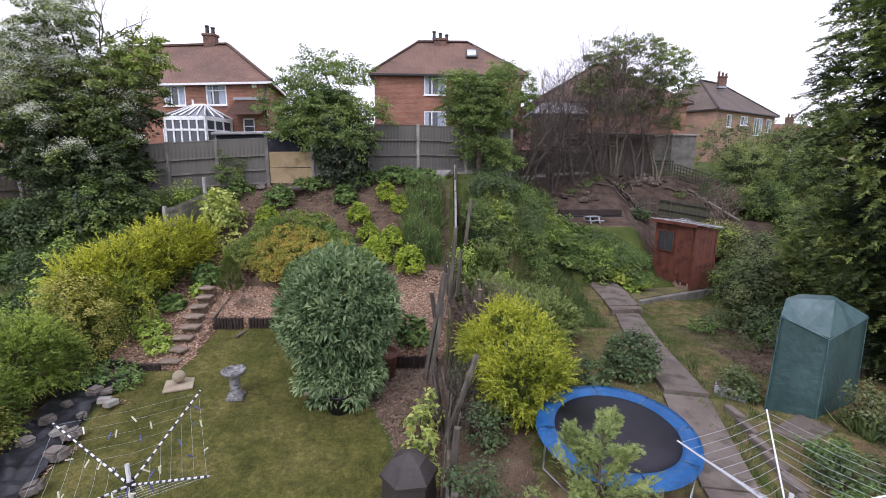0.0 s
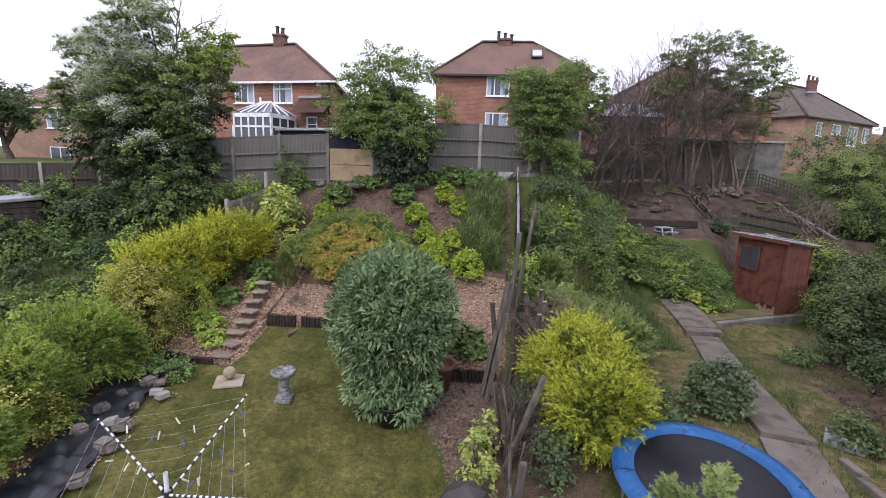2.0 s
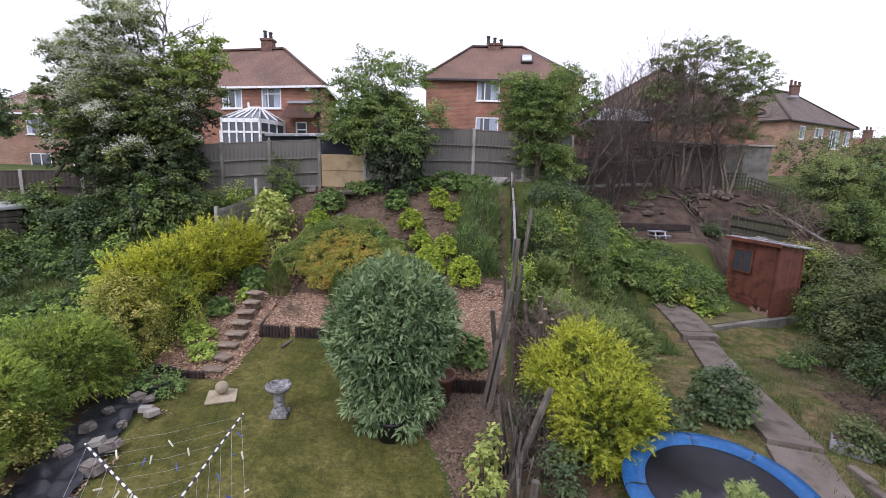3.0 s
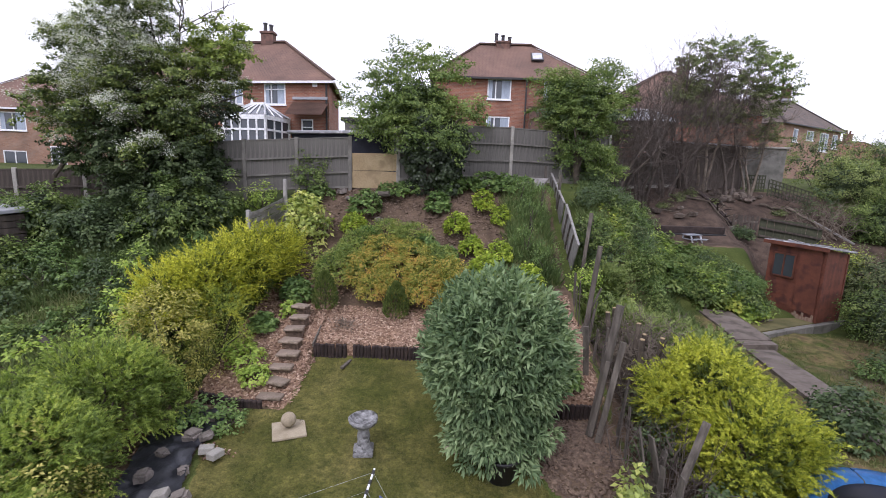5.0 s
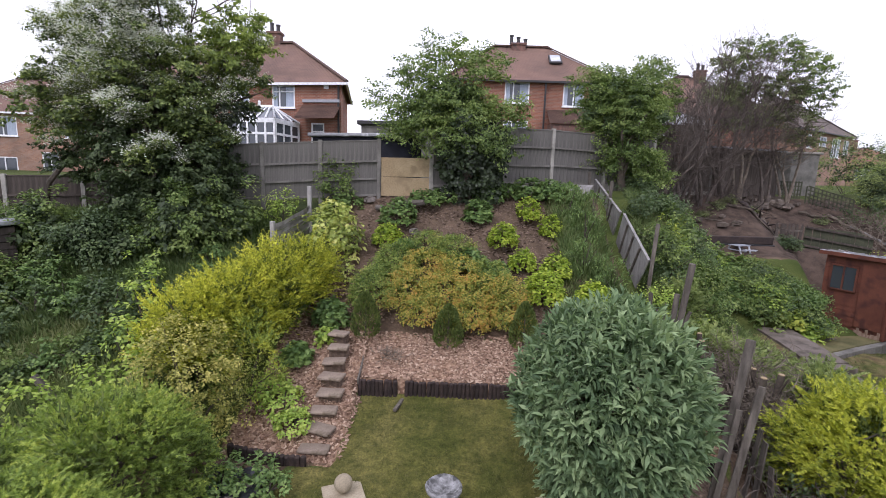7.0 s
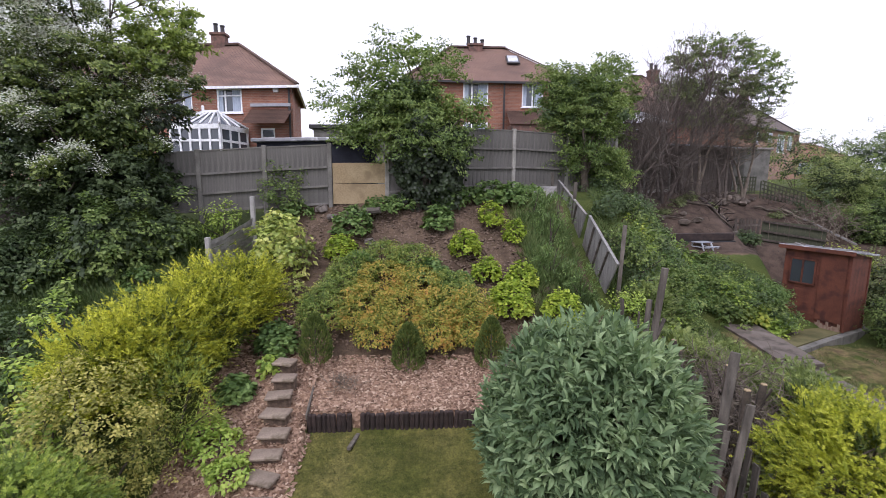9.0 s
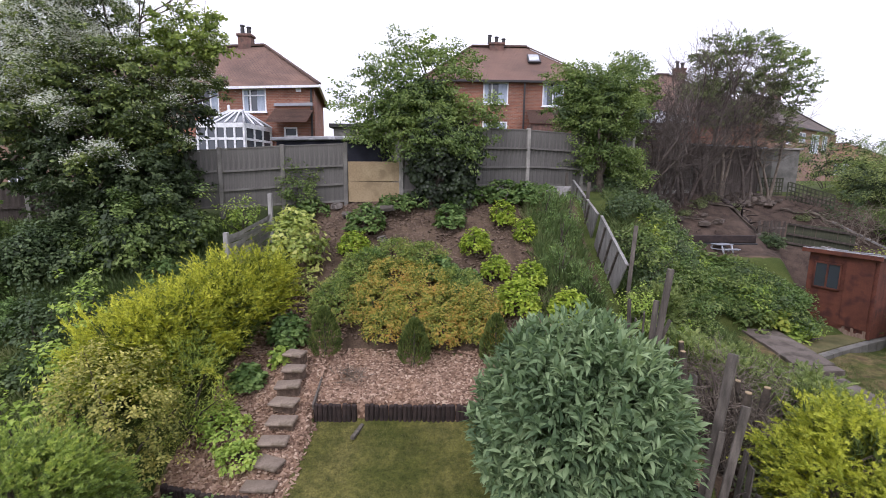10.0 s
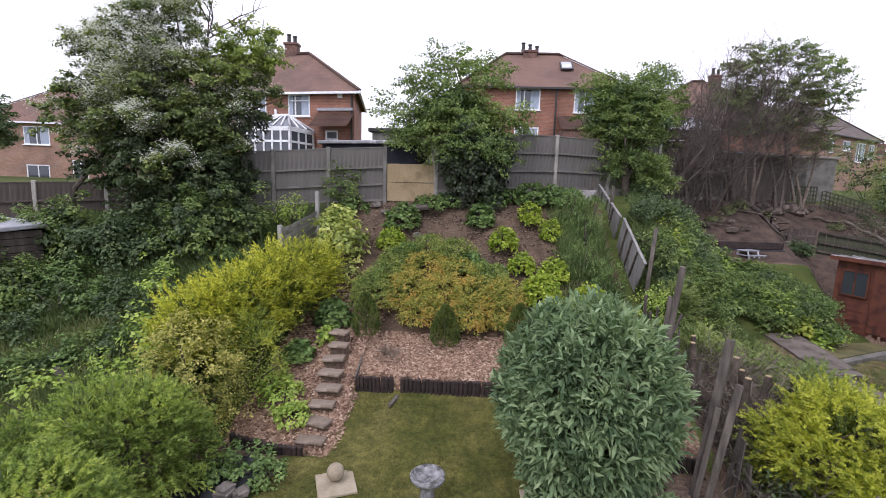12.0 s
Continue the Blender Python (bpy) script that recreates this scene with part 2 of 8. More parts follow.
M_CURTAIN = surface("pale_curtain", (0.3, 0.35, 0.42), (0.44, 0.5, 0.58), 8.0, 0.9, 30, 0.2, stretch=(6, 6, 0.3))
M_LEAD = plain("grey_lead", (0.3, 0.31, 0.33), 0.5)
M_DARK = plain("dark_gutter", (0.03, 0.028, 0.028), 0.5)
M_SHED = surface("red_brown_shed_paint", (0.11, 0.036, 0.021), (0.175, 0.058, 0.033), 2.5, 0.75, 40, 0.25, per_object=0.1, stain=((0.075, 0.026, 0.019), 3.0))
M_BAREWOOD = surface("bare_worn_wood", (0.2, 0.12, 0.085), (0.34, 0.25, 0.19), 6.0, 0.9, 40, 0.3, stretch=(4, 4, 1))
M_FELT = surface("pale_worn_felt", (0.24, 0.24, 0.25), (0.42, 0.42, 0.44), 3.0, 0.85, 70, 0.3, stain=((0.7, 0.7, 0.72), 4.0))
M_TENT = surface("teal_tarpaulin", (0.026, 0.062, 0.06), (0.045, 0.092, 0.088), 2.2, 0.5, 7, 0.5, bump_dist=0.05)
M_TENT_TOP = surface("pale_teal_tarpaulin", (0.05, 0.1, 0.104), (0.09, 0.16, 0.165), 2.5, 0.5, 6, 0.6, bump_dist=0.06)
M_TRAMP_PAD = surface("blue_vinyl_pad", (0.03, 0.17, 0.46), (0.06, 0.24, 0.58), 3.0, 0.35, 20, 0.2)
M_TRAMP_MAT = surface("dark_jumping_mat", (0.045, 0.042, 0.052), (0.07, 0.065, 0.08), 2.0, 0.7, 90, 0.1)
M_STEEL = plain("galvanised_steel", (0.5, 0.5, 0.52), 0.35, 0.8)
M_WHITE_METAL = plain("white_coated_tube", (0.75, 0.76, 0.8), 0.4)
M_BLUE_PLASTIC = plain("blue_plastic", (0.03, 0.05, 0.25), 0.4)
M_LINE = plain("pale_washing_line", (0.5, 0.54, 0.58), 0.6)
M_PEG = plain("pale_peg", (0.66, 0.66, 0.5), 0.5)
M_PEG_DARK = plain("blue_peg", (0.08, 0.1, 0.25), 0.5)
M_POT = surface("terracotta_brown_pot", (0.11, 0.045, 0.03), (0.17, 0.075, 0.05), 5.0, 0.7, 40, 0.2)
M_BLACK = surface("black_plastic", (0.012, 0.012, 0.013), (0.028, 0.028, 0.03), 4.0, 0.5, 40, 0.1)
M_COMPOST = surface("dark_brown_plastic", (0.03, 0.025, 0.023), (0.05, 0.043, 0.04), 4.0, 0.6, 40, 0.1)
M_BLOCK = surface("grey_block_wall", (0.13, 0.125, 0.11), (0.23, 0.22, 0.195), 3.0, 0.92, 40, 0.4, per_object=0.12)
M_TARP = surface("silver_sheet_roof", (0.4, 0.42, 0.46), (0.66, 0.68, 0.72), 2.0, 0.5, 20, 0.3)
M_PEBBLE = surface("pale_grey_sheet", (0.22, 0.235, 0.27), (0.4, 0.42, 0.46), 3.0, 0.6, 20, 0.2)
M_CLOD = surface("dark_soil_clod", (0.085, 0.058, 0.042), (0.21, 0.15, 0.105), 14.0, 0.95, 80, 0.4)

L_BUDDLEIA = foliage("grey_green_leaf", [(0.1, (0.052, 0.1, 0.04)), (0.5, (0.148, 0.236, 0.095)), (0.95, (0.335, 0.445, 0.2))], 0.6, 0.25, 2.2, 0.25)
L_GOLD = foliage("golden_conifer_leaf", [(0.1, (0.045, 0.075, 0.008)), (0.4, (0.3, 0.34, 0.016)), (0.86, (0.7, 0.68, 0.04))], 0.6, 0.3, 1.3, rich=0.94)
L_YELLOW = foliage("yellow_conifer_leaf", [(0.08, (0.055, 0.085, 0.008)), (0.38, (0.26, 0.31, 0.015)), (0.88, (0.6, 0.61, 0.038))], 0.6, 0.3, 1.3, rich=0.94)
L_GOLDGREEN = foliage("green_gold_conifer_leaf", [(0.08, (0.08, 0.13, 0.012)), (0.45, (0.25, 0.34, 0.024)), (0.9, (0.54, 0.56, 0.045))], 0.6, 0.3, 1.3)
L_CLIPPED = foliage("clipped_conifer_leaf", [(0.08, (0.06, 0.095, 0.013)), (0.42, (0.175, 0.27, 0.024)), (0.7, (0.32, 0.42, 0.035)), (0.95, (0.52, 0.58, 0.055))], 0.6, 0.3, 1.6)
L_PRIVET = foliage("golden_privet_leaf", [(0.1, (0.1, 0.125, 0.015)), (0.5, (0.31, 0.31, 0.04)), (0.9, (0.64, 0.56, 0.11))], 0.5, 0.3, 2.0)
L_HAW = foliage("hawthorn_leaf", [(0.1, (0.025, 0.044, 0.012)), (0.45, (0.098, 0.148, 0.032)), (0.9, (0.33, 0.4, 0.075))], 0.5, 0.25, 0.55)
# hawthorn leaf lightened to yellow-green, painting light on the right-hand lobes
L_HAW_LIT = foliage("lit_hawthorn_leaf", [(0.1, (0.06, 0.1, 0.015)), (0.5, (0.19, 0.265, 0.035)), (0.9, (0.42, 0.5, 0.07))], 0.5, 0.35, 0.9)
# darkened leaf colour painting shade: low hawthorn crown and insides of shrubs
L_SHADE = foliage("painted_shade_leaf", [(0.1, (0.02, 0.036, 0.012)), (0.5, (0.05, 0.082, 0.026)), (0.9, (0.11, 0.155, 0.048))], 0.55, 0.2, 1.2)
L_BLOSSOM = foliage("cream_blossom", [(0.1, (0.55, 0.57, 0.5)), (0.9, (0.82, 0.84, 0.8))], 0.8, 0.3, 2.0, 0.1)
L_TREE = foliage("elder_leaf", [(0.1, (0.045, 0.085, 0.016)), (0.5, (0.145, 0.225, 0.042)), (0.9, (0.31, 0.395, 0.088))], 0.5, 0.35, 0.9)
# dark leaf of the ivy; also paints shade inside hawthorn and cypress
L_IVY_SHADE = foliage("ivy_and_shade_leaf", [(0.1, (0.013, 0.021, 0.010)), (0.9, (0.046, 0.072, 0.026))], 0.4, 0.15, 1.5)
L_OLIVE = foliage("olive_green_leaf", [(0.1, (0.065, 0.09, 0.027)), (0.9, (0.23, 0.275, 0.095))], 0.5, 0.3, 1.0)
L_LIME = foliage("lime_leaf", [(0.1, (0.13, 0.22, 0.02)), (0.5, (0.3, 0.44, 0.035)), (0.9, (0.5, 0.6, 0.08))], 0.5, 0.35, 3.0)
L_LADY = foliage("lime_mound_leaf", [(0.1, (0.1, 0.165, 0.014)), (0.5, (0.29, 0.4, 0.026)), (0.9, (0.52, 0.58, 0.07))], 0.5, 0.35, 3.0, rich=0.96)
L_MID = foliage("mid_green_leaf", [(0.1, (0.05, 0.105, 0.022)), (0.5, (0.125, 0.22, 0.045)), (0.9, (0.25, 0.37, 0.08))], 0.5, 0.3, 3.0)
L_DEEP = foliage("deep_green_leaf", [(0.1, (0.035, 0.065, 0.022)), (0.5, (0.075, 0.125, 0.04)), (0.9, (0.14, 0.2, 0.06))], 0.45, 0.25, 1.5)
L_SPIRAEA = foliage("bronze_green_leaf", [(0.08, (0.07, 0.12, 0.014)), (0.38, (0.25, 0.295, 0.034)), (0.6, (0.48, 0.39, 0.05)), (0.93, (0.56, 0.25, 0.04))], 0.55, 0.3, 2.4, rich=0.92)
L_SPIRAEA_GREEN = foliage("green_spiraea_leaf", [(0.08, (0.05, 0.1, 0.014)), (0.45, (0.19, 0.28, 0.034)), (0.72, (0.34, 0.38, 0.05)), (0.97, (0.48, 0.3, 0.045))], 0.55, 0.3, 2.0)
L_VARIEG = foliage("cream_edged_leaf", [(0.1, (0.12, 0.18, 0.03)), (0.5, (0.36, 0.44, 0.065)), (0.9, (0.64, 0.63, 0.15))], 0.4, 0.3, 2.5)
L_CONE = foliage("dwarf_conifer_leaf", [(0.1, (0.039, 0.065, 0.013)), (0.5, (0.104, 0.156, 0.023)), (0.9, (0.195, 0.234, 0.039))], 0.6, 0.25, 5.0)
L_LEYLAND = foliage("leyland_cypress_leaf", [(0.1, (0.022, 0.04, 0.013)), (0.5, (0.085, 0.135, 0.03)), (0.9, (0.31, 0.37, 0.065))], 0.6, 0.25, 0.8)
L_GRASS = foliage("long_grass_blade", [(0.1, (0.052, 0.091, 0.023)), (0.5, (0.117, 0.182, 0.046)), (0.9, (0.208, 0.260, 0.085))], 0.6, 0.35, 0.6)
L_LAWN = foliage("lawn_blade", [(0.1, (0.066, 0.076, 0.02)), (0.5, (0.12, 0.121, 0.038)), (0.9, (0.208, 0.186, 0.08))], 0.6, 0.35, 1.2)
L_BANKGRASS = foliage("bright_bank_grass_blade", [(0.1, (0.065, 0.105, 0.024)), (0.5, (0.14, 0.19, 0.05)), (0.9, (0.26, 0.27, 0.11))], 0.6, 0.35, 0.8)
L_DRYBLADE = foliage("dry_grass_blade", [(0.1, (0.130, 0.143, 0.046)), (0.9, (0.364, 0.299, 0.156))], 0.7, 0.3, 1.0)
L_FEATHER = foliage("feathery_conifer_leaf", [(0.1, (0.11, 0.16, 0.04)), (0.5, (0.22, 0.29, 0.075)), (0.9, (0.38, 0.44, 0.12))], 0.6, 0.35, 1.5)
L_FLOWER = foliage("yellow_flower", [(0.1, (0.6, 0.5, 0.12)), (0.9, (0.8, 0.72, 0.3))], 0.7, 0.3, 3.0)

# ---- building helpers ----
RNG = np.random.default_rng(7)


def mesh_from(name, verts, faces):
    """A mesh from an array of points and an array of faces with equal corner counts."""
    verts, faces = np.asarray(verts, np.float32), np.asarray(faces, np.int32)
    me = bpy.data.meshes.new(name)
    k = faces.shape[1]
    me.vertices.add(len(verts))
    me.vertices.foreach_set("co", verts.ravel())
    me.loops.add(faces.size)
    me.loops.foreach_set("vertex_index", faces.ravel())
    me.polygons.add(len(faces))
    me.polygons.foreach_set("loop_start", np.arange(0, faces.size, k, dtype=np.int32))
    me.update(calc_edges=True)
    return me


def add(name, me, material, parent=None, label="", smooth=False):
    if material:
        me.materials.append(material)
    if smooth:
        me.polygons.foreach_set("use_smooth", np.ones(len(me.polygons), bool))
    ob = new(name, me)
    if parent:
        ob.parent = parent
    if label:
        ob["label"] = label
    return ob


def part(name, bm, material, parent, label="", smooth=False):
    """Links a bmesh as one mesh object under a thing or a part."""
    me = bpy.data.meshes.new(name)
    bmesh.ops.recalc_face_normals(bm, faces=bm.faces)
    bm.to_mesh(me)
    bm.free()
    return add(name, me, material, parent, label, smooth)


def thing(name, at=(0, 0, 0), label="", category="", group="", kind="", turn=0.0):
    ob = new(name)
    ob.empty_display_size = 0.2
    ob.matrix_basis = pose(*at, 0, 0, turn)
    return tagged(ob, label, category, group, kind)


def box(bm, size, m=None, bevel=0.0):
    """A box of that size standing on its base's middle."""
    out = bmesh.ops.create_cube(bm, size=1.0, matrix=(m or Matrix()) @ Matrix.Translation((0, 0, size[2] / 2)) @ Matrix.Diagonal((*size, 1)))
    if bevel:
        edges = list({e for v in out["verts"] for e in v.link_edges})
        bmesh.ops.bevel(bm, geom=edges, offset=bevel, segments=1, affect="EDGES")
    return bm


def boxed(size, m=None, bevel=0.0):
    return box(bmesh.new(), size, m, bevel)


def lathe(profile, sides=20, wobble=0.0):
    """A turned body from (radius, height) pairs."""
    bm = bmesh.new()
    rings = []
    for r, z in profile:
        ring = []
        for i in range(sides):
            a = 2 * math.pi * i / sides
            k = r * (1 + wobble * math.sin(3 * a + 7 * z))
            ring.append(bm.verts.new((k * math.cos(a), k * math.sin(a), z)))
        rings.append(ring)
    for a, b in zip(rings, rings[1:]):
        for i in range(sides):
            bm.faces.new((a[i], a[(i + 1) % sides], b[(i + 1) % sides], b[i]))
    for ring in (rings[0], rings[-1]):
        if len({tuple(round(c, 5) for c in v.co) for v in ring}) > 2:
            bm.faces.new(ring)
    return bm


def slab(points, z0, z1):
    """A prism over a plan polygon."""
    bm = bmesh.new()
    low = [bm.verts.new((x, y, z0)) for x, y in points]
    top = [bm.verts.new((x, y, z1)) for x, y in points]
    bm.faces.new(low)
    bm.faces.new(top)
    for i in range(len(points)):
        j = (i + 1) % len(points)
        bm.faces.new((low[i], low[j], top[j], top[i]))
    return bm


def tubes(paths, sides=5):
    """Tapered tubes; each path is a list of (point, radius)."""
    V, F, base = [], [], 0
    ring = np.array([(math.cos(2 * math.pi * i / sides), math.sin(2 * math.pi * i / sides)) for i in range(sides)])
    for path in paths:
        pts = np.array([p for p, _ in path], float)
        rad = np.array([r for _, r in path])
        d = np.gradient(pts, axis=0)
        d /= np.linalg.norm(d, axis=1)[:, None] + 1e-9
        up = np.where(np.abs(d[:, 2:3]) > 0.9, np.array([[1.0, 0, 0]]), np.array([[0, 0, 1.0]]))
        a = np.cross(d, up)
        a /= np.linalg.norm(a, axis=1)[:, None] + 1e-9
        b = np.cross(d, a)
        rings = pts[:, None] + rad[:, None, None] * (ring[None, :, :1] * a[:, None] + ring[None, :, 1:] * b[:, None])
        V.append(rings.reshape(-1, 3))
        n = len(pts)
        for i in range(n - 1):
            for k in range(sides):
                k2 = (k + 1) % sides
                F.append((base + i * sides + k, base + i * sides + k2, base + (i + 1) * sides + k2, base + (i + 1) * sides + k))
        base += n * sides
    return mesh_from("tubes", np.concatenate(V), np.array(F))


# leaf outlines: points and triangles, along +y, facing +z
LEAF = {
    "oval": (np.array([(0, 0, 0), (0.3, 0.45, 0.1), (0, 1, -0.04), (-0.3, 0.45, 0.1)]), np.array([(0, 1, 2), (0, 2, 3)])),
    "lance": (np.array([(0, 0, 0), (0.11, 0.24, 0.07), (0, 0.26, 0.03), (-0.11, 0.24, 0.07), (0.15, 0.56, 0.06), (0, 0.58, 0.0), (-0.15, 0.56, 0.06), (0.07, 0.84, -0.1), (-0.07, 0.84, -0.1), (0, 1.02, -0.26)]),
              np.array([(0, 1, 2), (0, 2, 3), (1, 4, 5), (1, 5, 2), (2, 5, 6), (2, 6, 3), (4, 7, 5), (5, 7, 9), (5, 9, 8), (5, 8, 6)])),
    "spray": (np.array([(0, 0, 0), (0.13, 0.35, 0.02), (0, 1, 0.06), (-0.13, 0.35, 0.02)]), np.array([(0, 1, 2), (0, 2, 3)])),
    "fan": (np.array([(0, 0, 0), (0.42, 0.35, 0.08), (0.3, 0.85, 0.02), (0, 1, -0.03), (-0.3, 0.85, 0.02), (-0.42, 0.35, 0.08)]), np.array([(0, 1, 2), (0, 2, 3), (0, 3, 4), (0, 4, 5)])),
    "blade": (np.array([(0.035, 0, 0), (-0.035, 0, 0), (0.03, 0.55, 0.05), (0, 1, 0.25)]), np.array([(0, 1, 2), (1, 3, 2)])),
    "frond": (np.array([(0, 0, 0), (0, 0.36, 0.02), (0, 0.7, 0.01), (0, 1.0, -0.04), (0.34, 0.52, 0.05), (-0.34, 0.52, 0.05), (0.27, 0.88, 0.01), (-0.27, 0.88, 0.01), (0.07, 0.72, 0)]),
              np.array([(0, 4, 1), (0, 1, 5), (1, 6, 2), (1, 2, 7), (2, 8, 3)])),
    "feather": (np.array([(0, 0, 0), (0.2, 0.2, 0.05), (0.03, 0.3, 0), (0.16, 0.55, 0.05), (0.02, 0.6, 0), (0, 1, 0.02), (-0.02, 0.6, 0), (-0.16, 0.55, 0.05), (-0.03, 0.3, 0), (-0.2, 0.2, 0.05)]),
                np.array([(0, 1, 2), (2, 3, 4), (4, 5, 6), (6, 7, 8), (8, 9, 0), (0, 2, 8), (2, 4, 6), (2, 6, 8)])),
}


def leafage(pos, aim, size, shape="oval", spread=0.5, flat=0.5):
    """A mesh of leaves at pos. aim: outward; broad leaves lie like shingles across it, narrow ones point along it."""
    tv, tf = LEAF[shape]
    n = len(pos)
    unit = lambda v: v / (np.linalg.norm(v, axis=1)[:, None] + 1e-9)
    if shape in ("oval", "fan"):
        face = unit(unit(aim) * 0.9 + np.array([0, 0, 0.35 + 0.5 * flat]) + RNG.normal(0, 0.33, (n, 3)))
        y = unit(np.cross(face, RNG.normal(0, 1, (n, 3))) + 0.35 * aim - np.array([0, 0, 0.25]))
        x = unit(np.cross(y, face))
    else:
        y = unit(aim + RNG.normal(0, spread, (n, 3)))
        x = unit(np.cross(y, np.array([0, 0, 1.0]) * (0.4 + flat) + 0.5 * aim + RNG.normal(0, 0.4, (n, 3))))
    z = np.cross(x, y)
    s = size * RNG.uniform(0.65, 1.25, n)
    V = pos[:, None] + s[:, None, None] * (tv[None, :, :1] * x[:, None] + tv[None, :, 1:2] * y[:, None] + tv[None, :, 2:] * z[:, None])
    F = (tf[None] + (np.arange(n) * len(tv))[:, None, None]).reshape(-1, 3)
    return mesh_from("leaves", V.reshape(-1, 3), F)


def crown_points(center, radii, clumps, clump_r, leaves, shell=0.55, floor=-1.0, squash=0.75, ragged=0.16):
    """Leaf places over many small clumps filling the outer part of an ellipsoid, and the outward way of each."""
    c, r = np.array(center, float), np.array(radii, float)
    d = RNG.normal(size=(clumps * 3, 3))
    d /= np.linalg.norm(d, axis=1)[:, None]
    d = d[d[:, 2] > floor][:clumps]
    k = len(d)
    rad = (shell + (1 - shell) * RNG.random(k) ** 0.5) * (1 + RNG.normal(0, ragged, k))
    cc = c + d * r * rad[:, None]
    each = max(1, leaves // k)
    e = RNG.normal(size=(k, each, 3))
    e /= np.linalg.norm(e, axis=2)[..., None]
    cr = clump_r * RNG.uniform(0.6, 1.3, (k, 1, 1))
    p = cc[:, None] + e * cr * RNG.uniform(0.45, 1.0, (k, each, 1)) * np.array([1, 1, squash])
    out = e * 0.7 + d[:, None] * 0.7
    return p.reshape(-1, 3), out.reshape(-1, 3), cc


def spray_points(center, radii, sprays, per, length, thick=0.13, up=0.12, droop=0.22, floor=-0.7):
    """Leaf places along leafy sprays that reach out from inside an ellipsoid in loose layers, their ways, and the sprays' roots."""
    c, r = np.array(center, float), np.array(radii, float)
    d = RNG.normal(size=(sprays * 3, 3))
    d /= np.linalg.norm(d, axis=1)[:, None]
    d = d[d[:, 2] > floor][:sprays]
    k = len(d)
    s = c + d * r * RNG.uniform(0.25, 0.85, (k, 1))
    way = d * np.array([1, 1, 0.55]) + np.array([0, 0, up]) + RNG.normal(0, 0.25, (k, 3))
    way /= np.linalg.norm(way, axis=1)[:, None]
    ln = length * RNG.uniform(0.5, 1.25, (k, 1, 1))
    t = RNG.random((k, per, 1)) ** 0.85
    p = s[:, None] + way[:, None] * ln * t + np.array([0, 0, -droop]) * ln * t ** 2
    p = p + RNG.normal(0, 1, (k, per, 3)) * thick * (1.15 - 0.7 * t) * np.array([1, 1, 0.4])
    o = way[:, None] * 0.7 + RNG.normal(0, 0.5, (k, per, 3))
    return p.reshape(-1, 3), o.reshape(-1, 3), s


def plume_points(start, way, length, count, droop=0.15, side=0.75, size=0.12):
    """Places, ways and sizes of fronds set along curved shoots."""
    n = len(start)
    t = np.linspace(0.12, 1.0, count)[None, :, None]
    way = way / np.linalg.norm(way, axis=1)[:, None]
    L = np.asarray(length).reshape(n, 1, 1)
    p = start[:, None] + way[:, None] * L * t + np.array([0, 0, -droop]) * L * t ** 2
    s = np.cross(way, np.array([0, 0, 1.0]) + RNG.normal(0, 0.45, (n, 3)))
    s /= np.linalg.norm(s, axis=1)[:, None] + 1e-9
    sign = np.where(np.arange(count) % 2, 1.0, -1.0)[None, :, None]
    a = way[:, None] * 0.9 + s[:, None] * sign * side * (1.05 - t) * 1.3 + np.array([0, 0, -droop]) * t + RNG.normal(0, 0.3, (n, count, 3))
    z = np.broadcast_to(size * (1.25 - 0.55 * t[..., 0]), (n, count))
    return p.reshape(-1, 3), a.reshape(-1, 3), z.reshape(-1)


def limbs(base, height, targets, r0, crook=0.25, share=0.35):
    """A trunk and limbs from the base to crown places."""
    base = np.array(base, float)
    top = base + np.array([RNG.normal(0, 0.1), RNG.normal(0, 0.1), height])
    paths = [[(base + (top - base) * t + RNG.normal(0, crook * 0.15, 3) * (0 < t < 1), r0 * (1.15 - 0.6 * t)) for t in np.linspace(0, 1, 6)]]
    for q in targets:
        s = base + (top - base) * RNG.uniform(share, 1.0)
        q = np.array(q)
        mid = s + (q - s) * 0.5 + RNG.normal(0, crook, 3) + np.array([0, 0, 0.15])
        paths.append([(s, r0 * 0.42), ((s + mid) / 2, r0 * 0.33), (mid, r0 * 0.24), ((mid + q) / 2, r0 * 0.15), (q, r0 * 0.05)])
    return paths


def twigs(seeds, depth, length, rad, up=0.35, kids=3, wander=0.55):
    """Branching bare twigs from (place, way) seeds."""
    out, todo = [], [(np.array(p, float), np.array(w, float), length, rad, depth) for p, w in seeds]
    while todo:
        p, w, ln, r, dep = todo.pop()
        w = w / (np.linalg.norm(w) + 1e-9)
        pts, q = [(p, r)], p
        for i in range(3):
            w = w + RNG.normal(0, 0.14, 3) + np.array([0, 0, up * 0.12])
            w /= np.linalg.norm(w)
            q = q + w * ln / 3
            pts.append((q, r * (1 - 0.17 * (i + 1))))
        out.append(pts)
        if dep:
            for k in range(kids):
                s = pts[1 + (k % 3)][0] if k else q
                todo.append((s, w + RNG.normal(0, wander, 3) + np.array([0, 0, up * 0.5]), ln * RNG.uniform(0.6, 0.9), max(r * 0.6, 0.005), dep - 1))
    return out


def smooth(a, b, x):
    t = np.clip((x - a) / (b - a), 0, 1)
    return t * t * (3 - 2 * t)


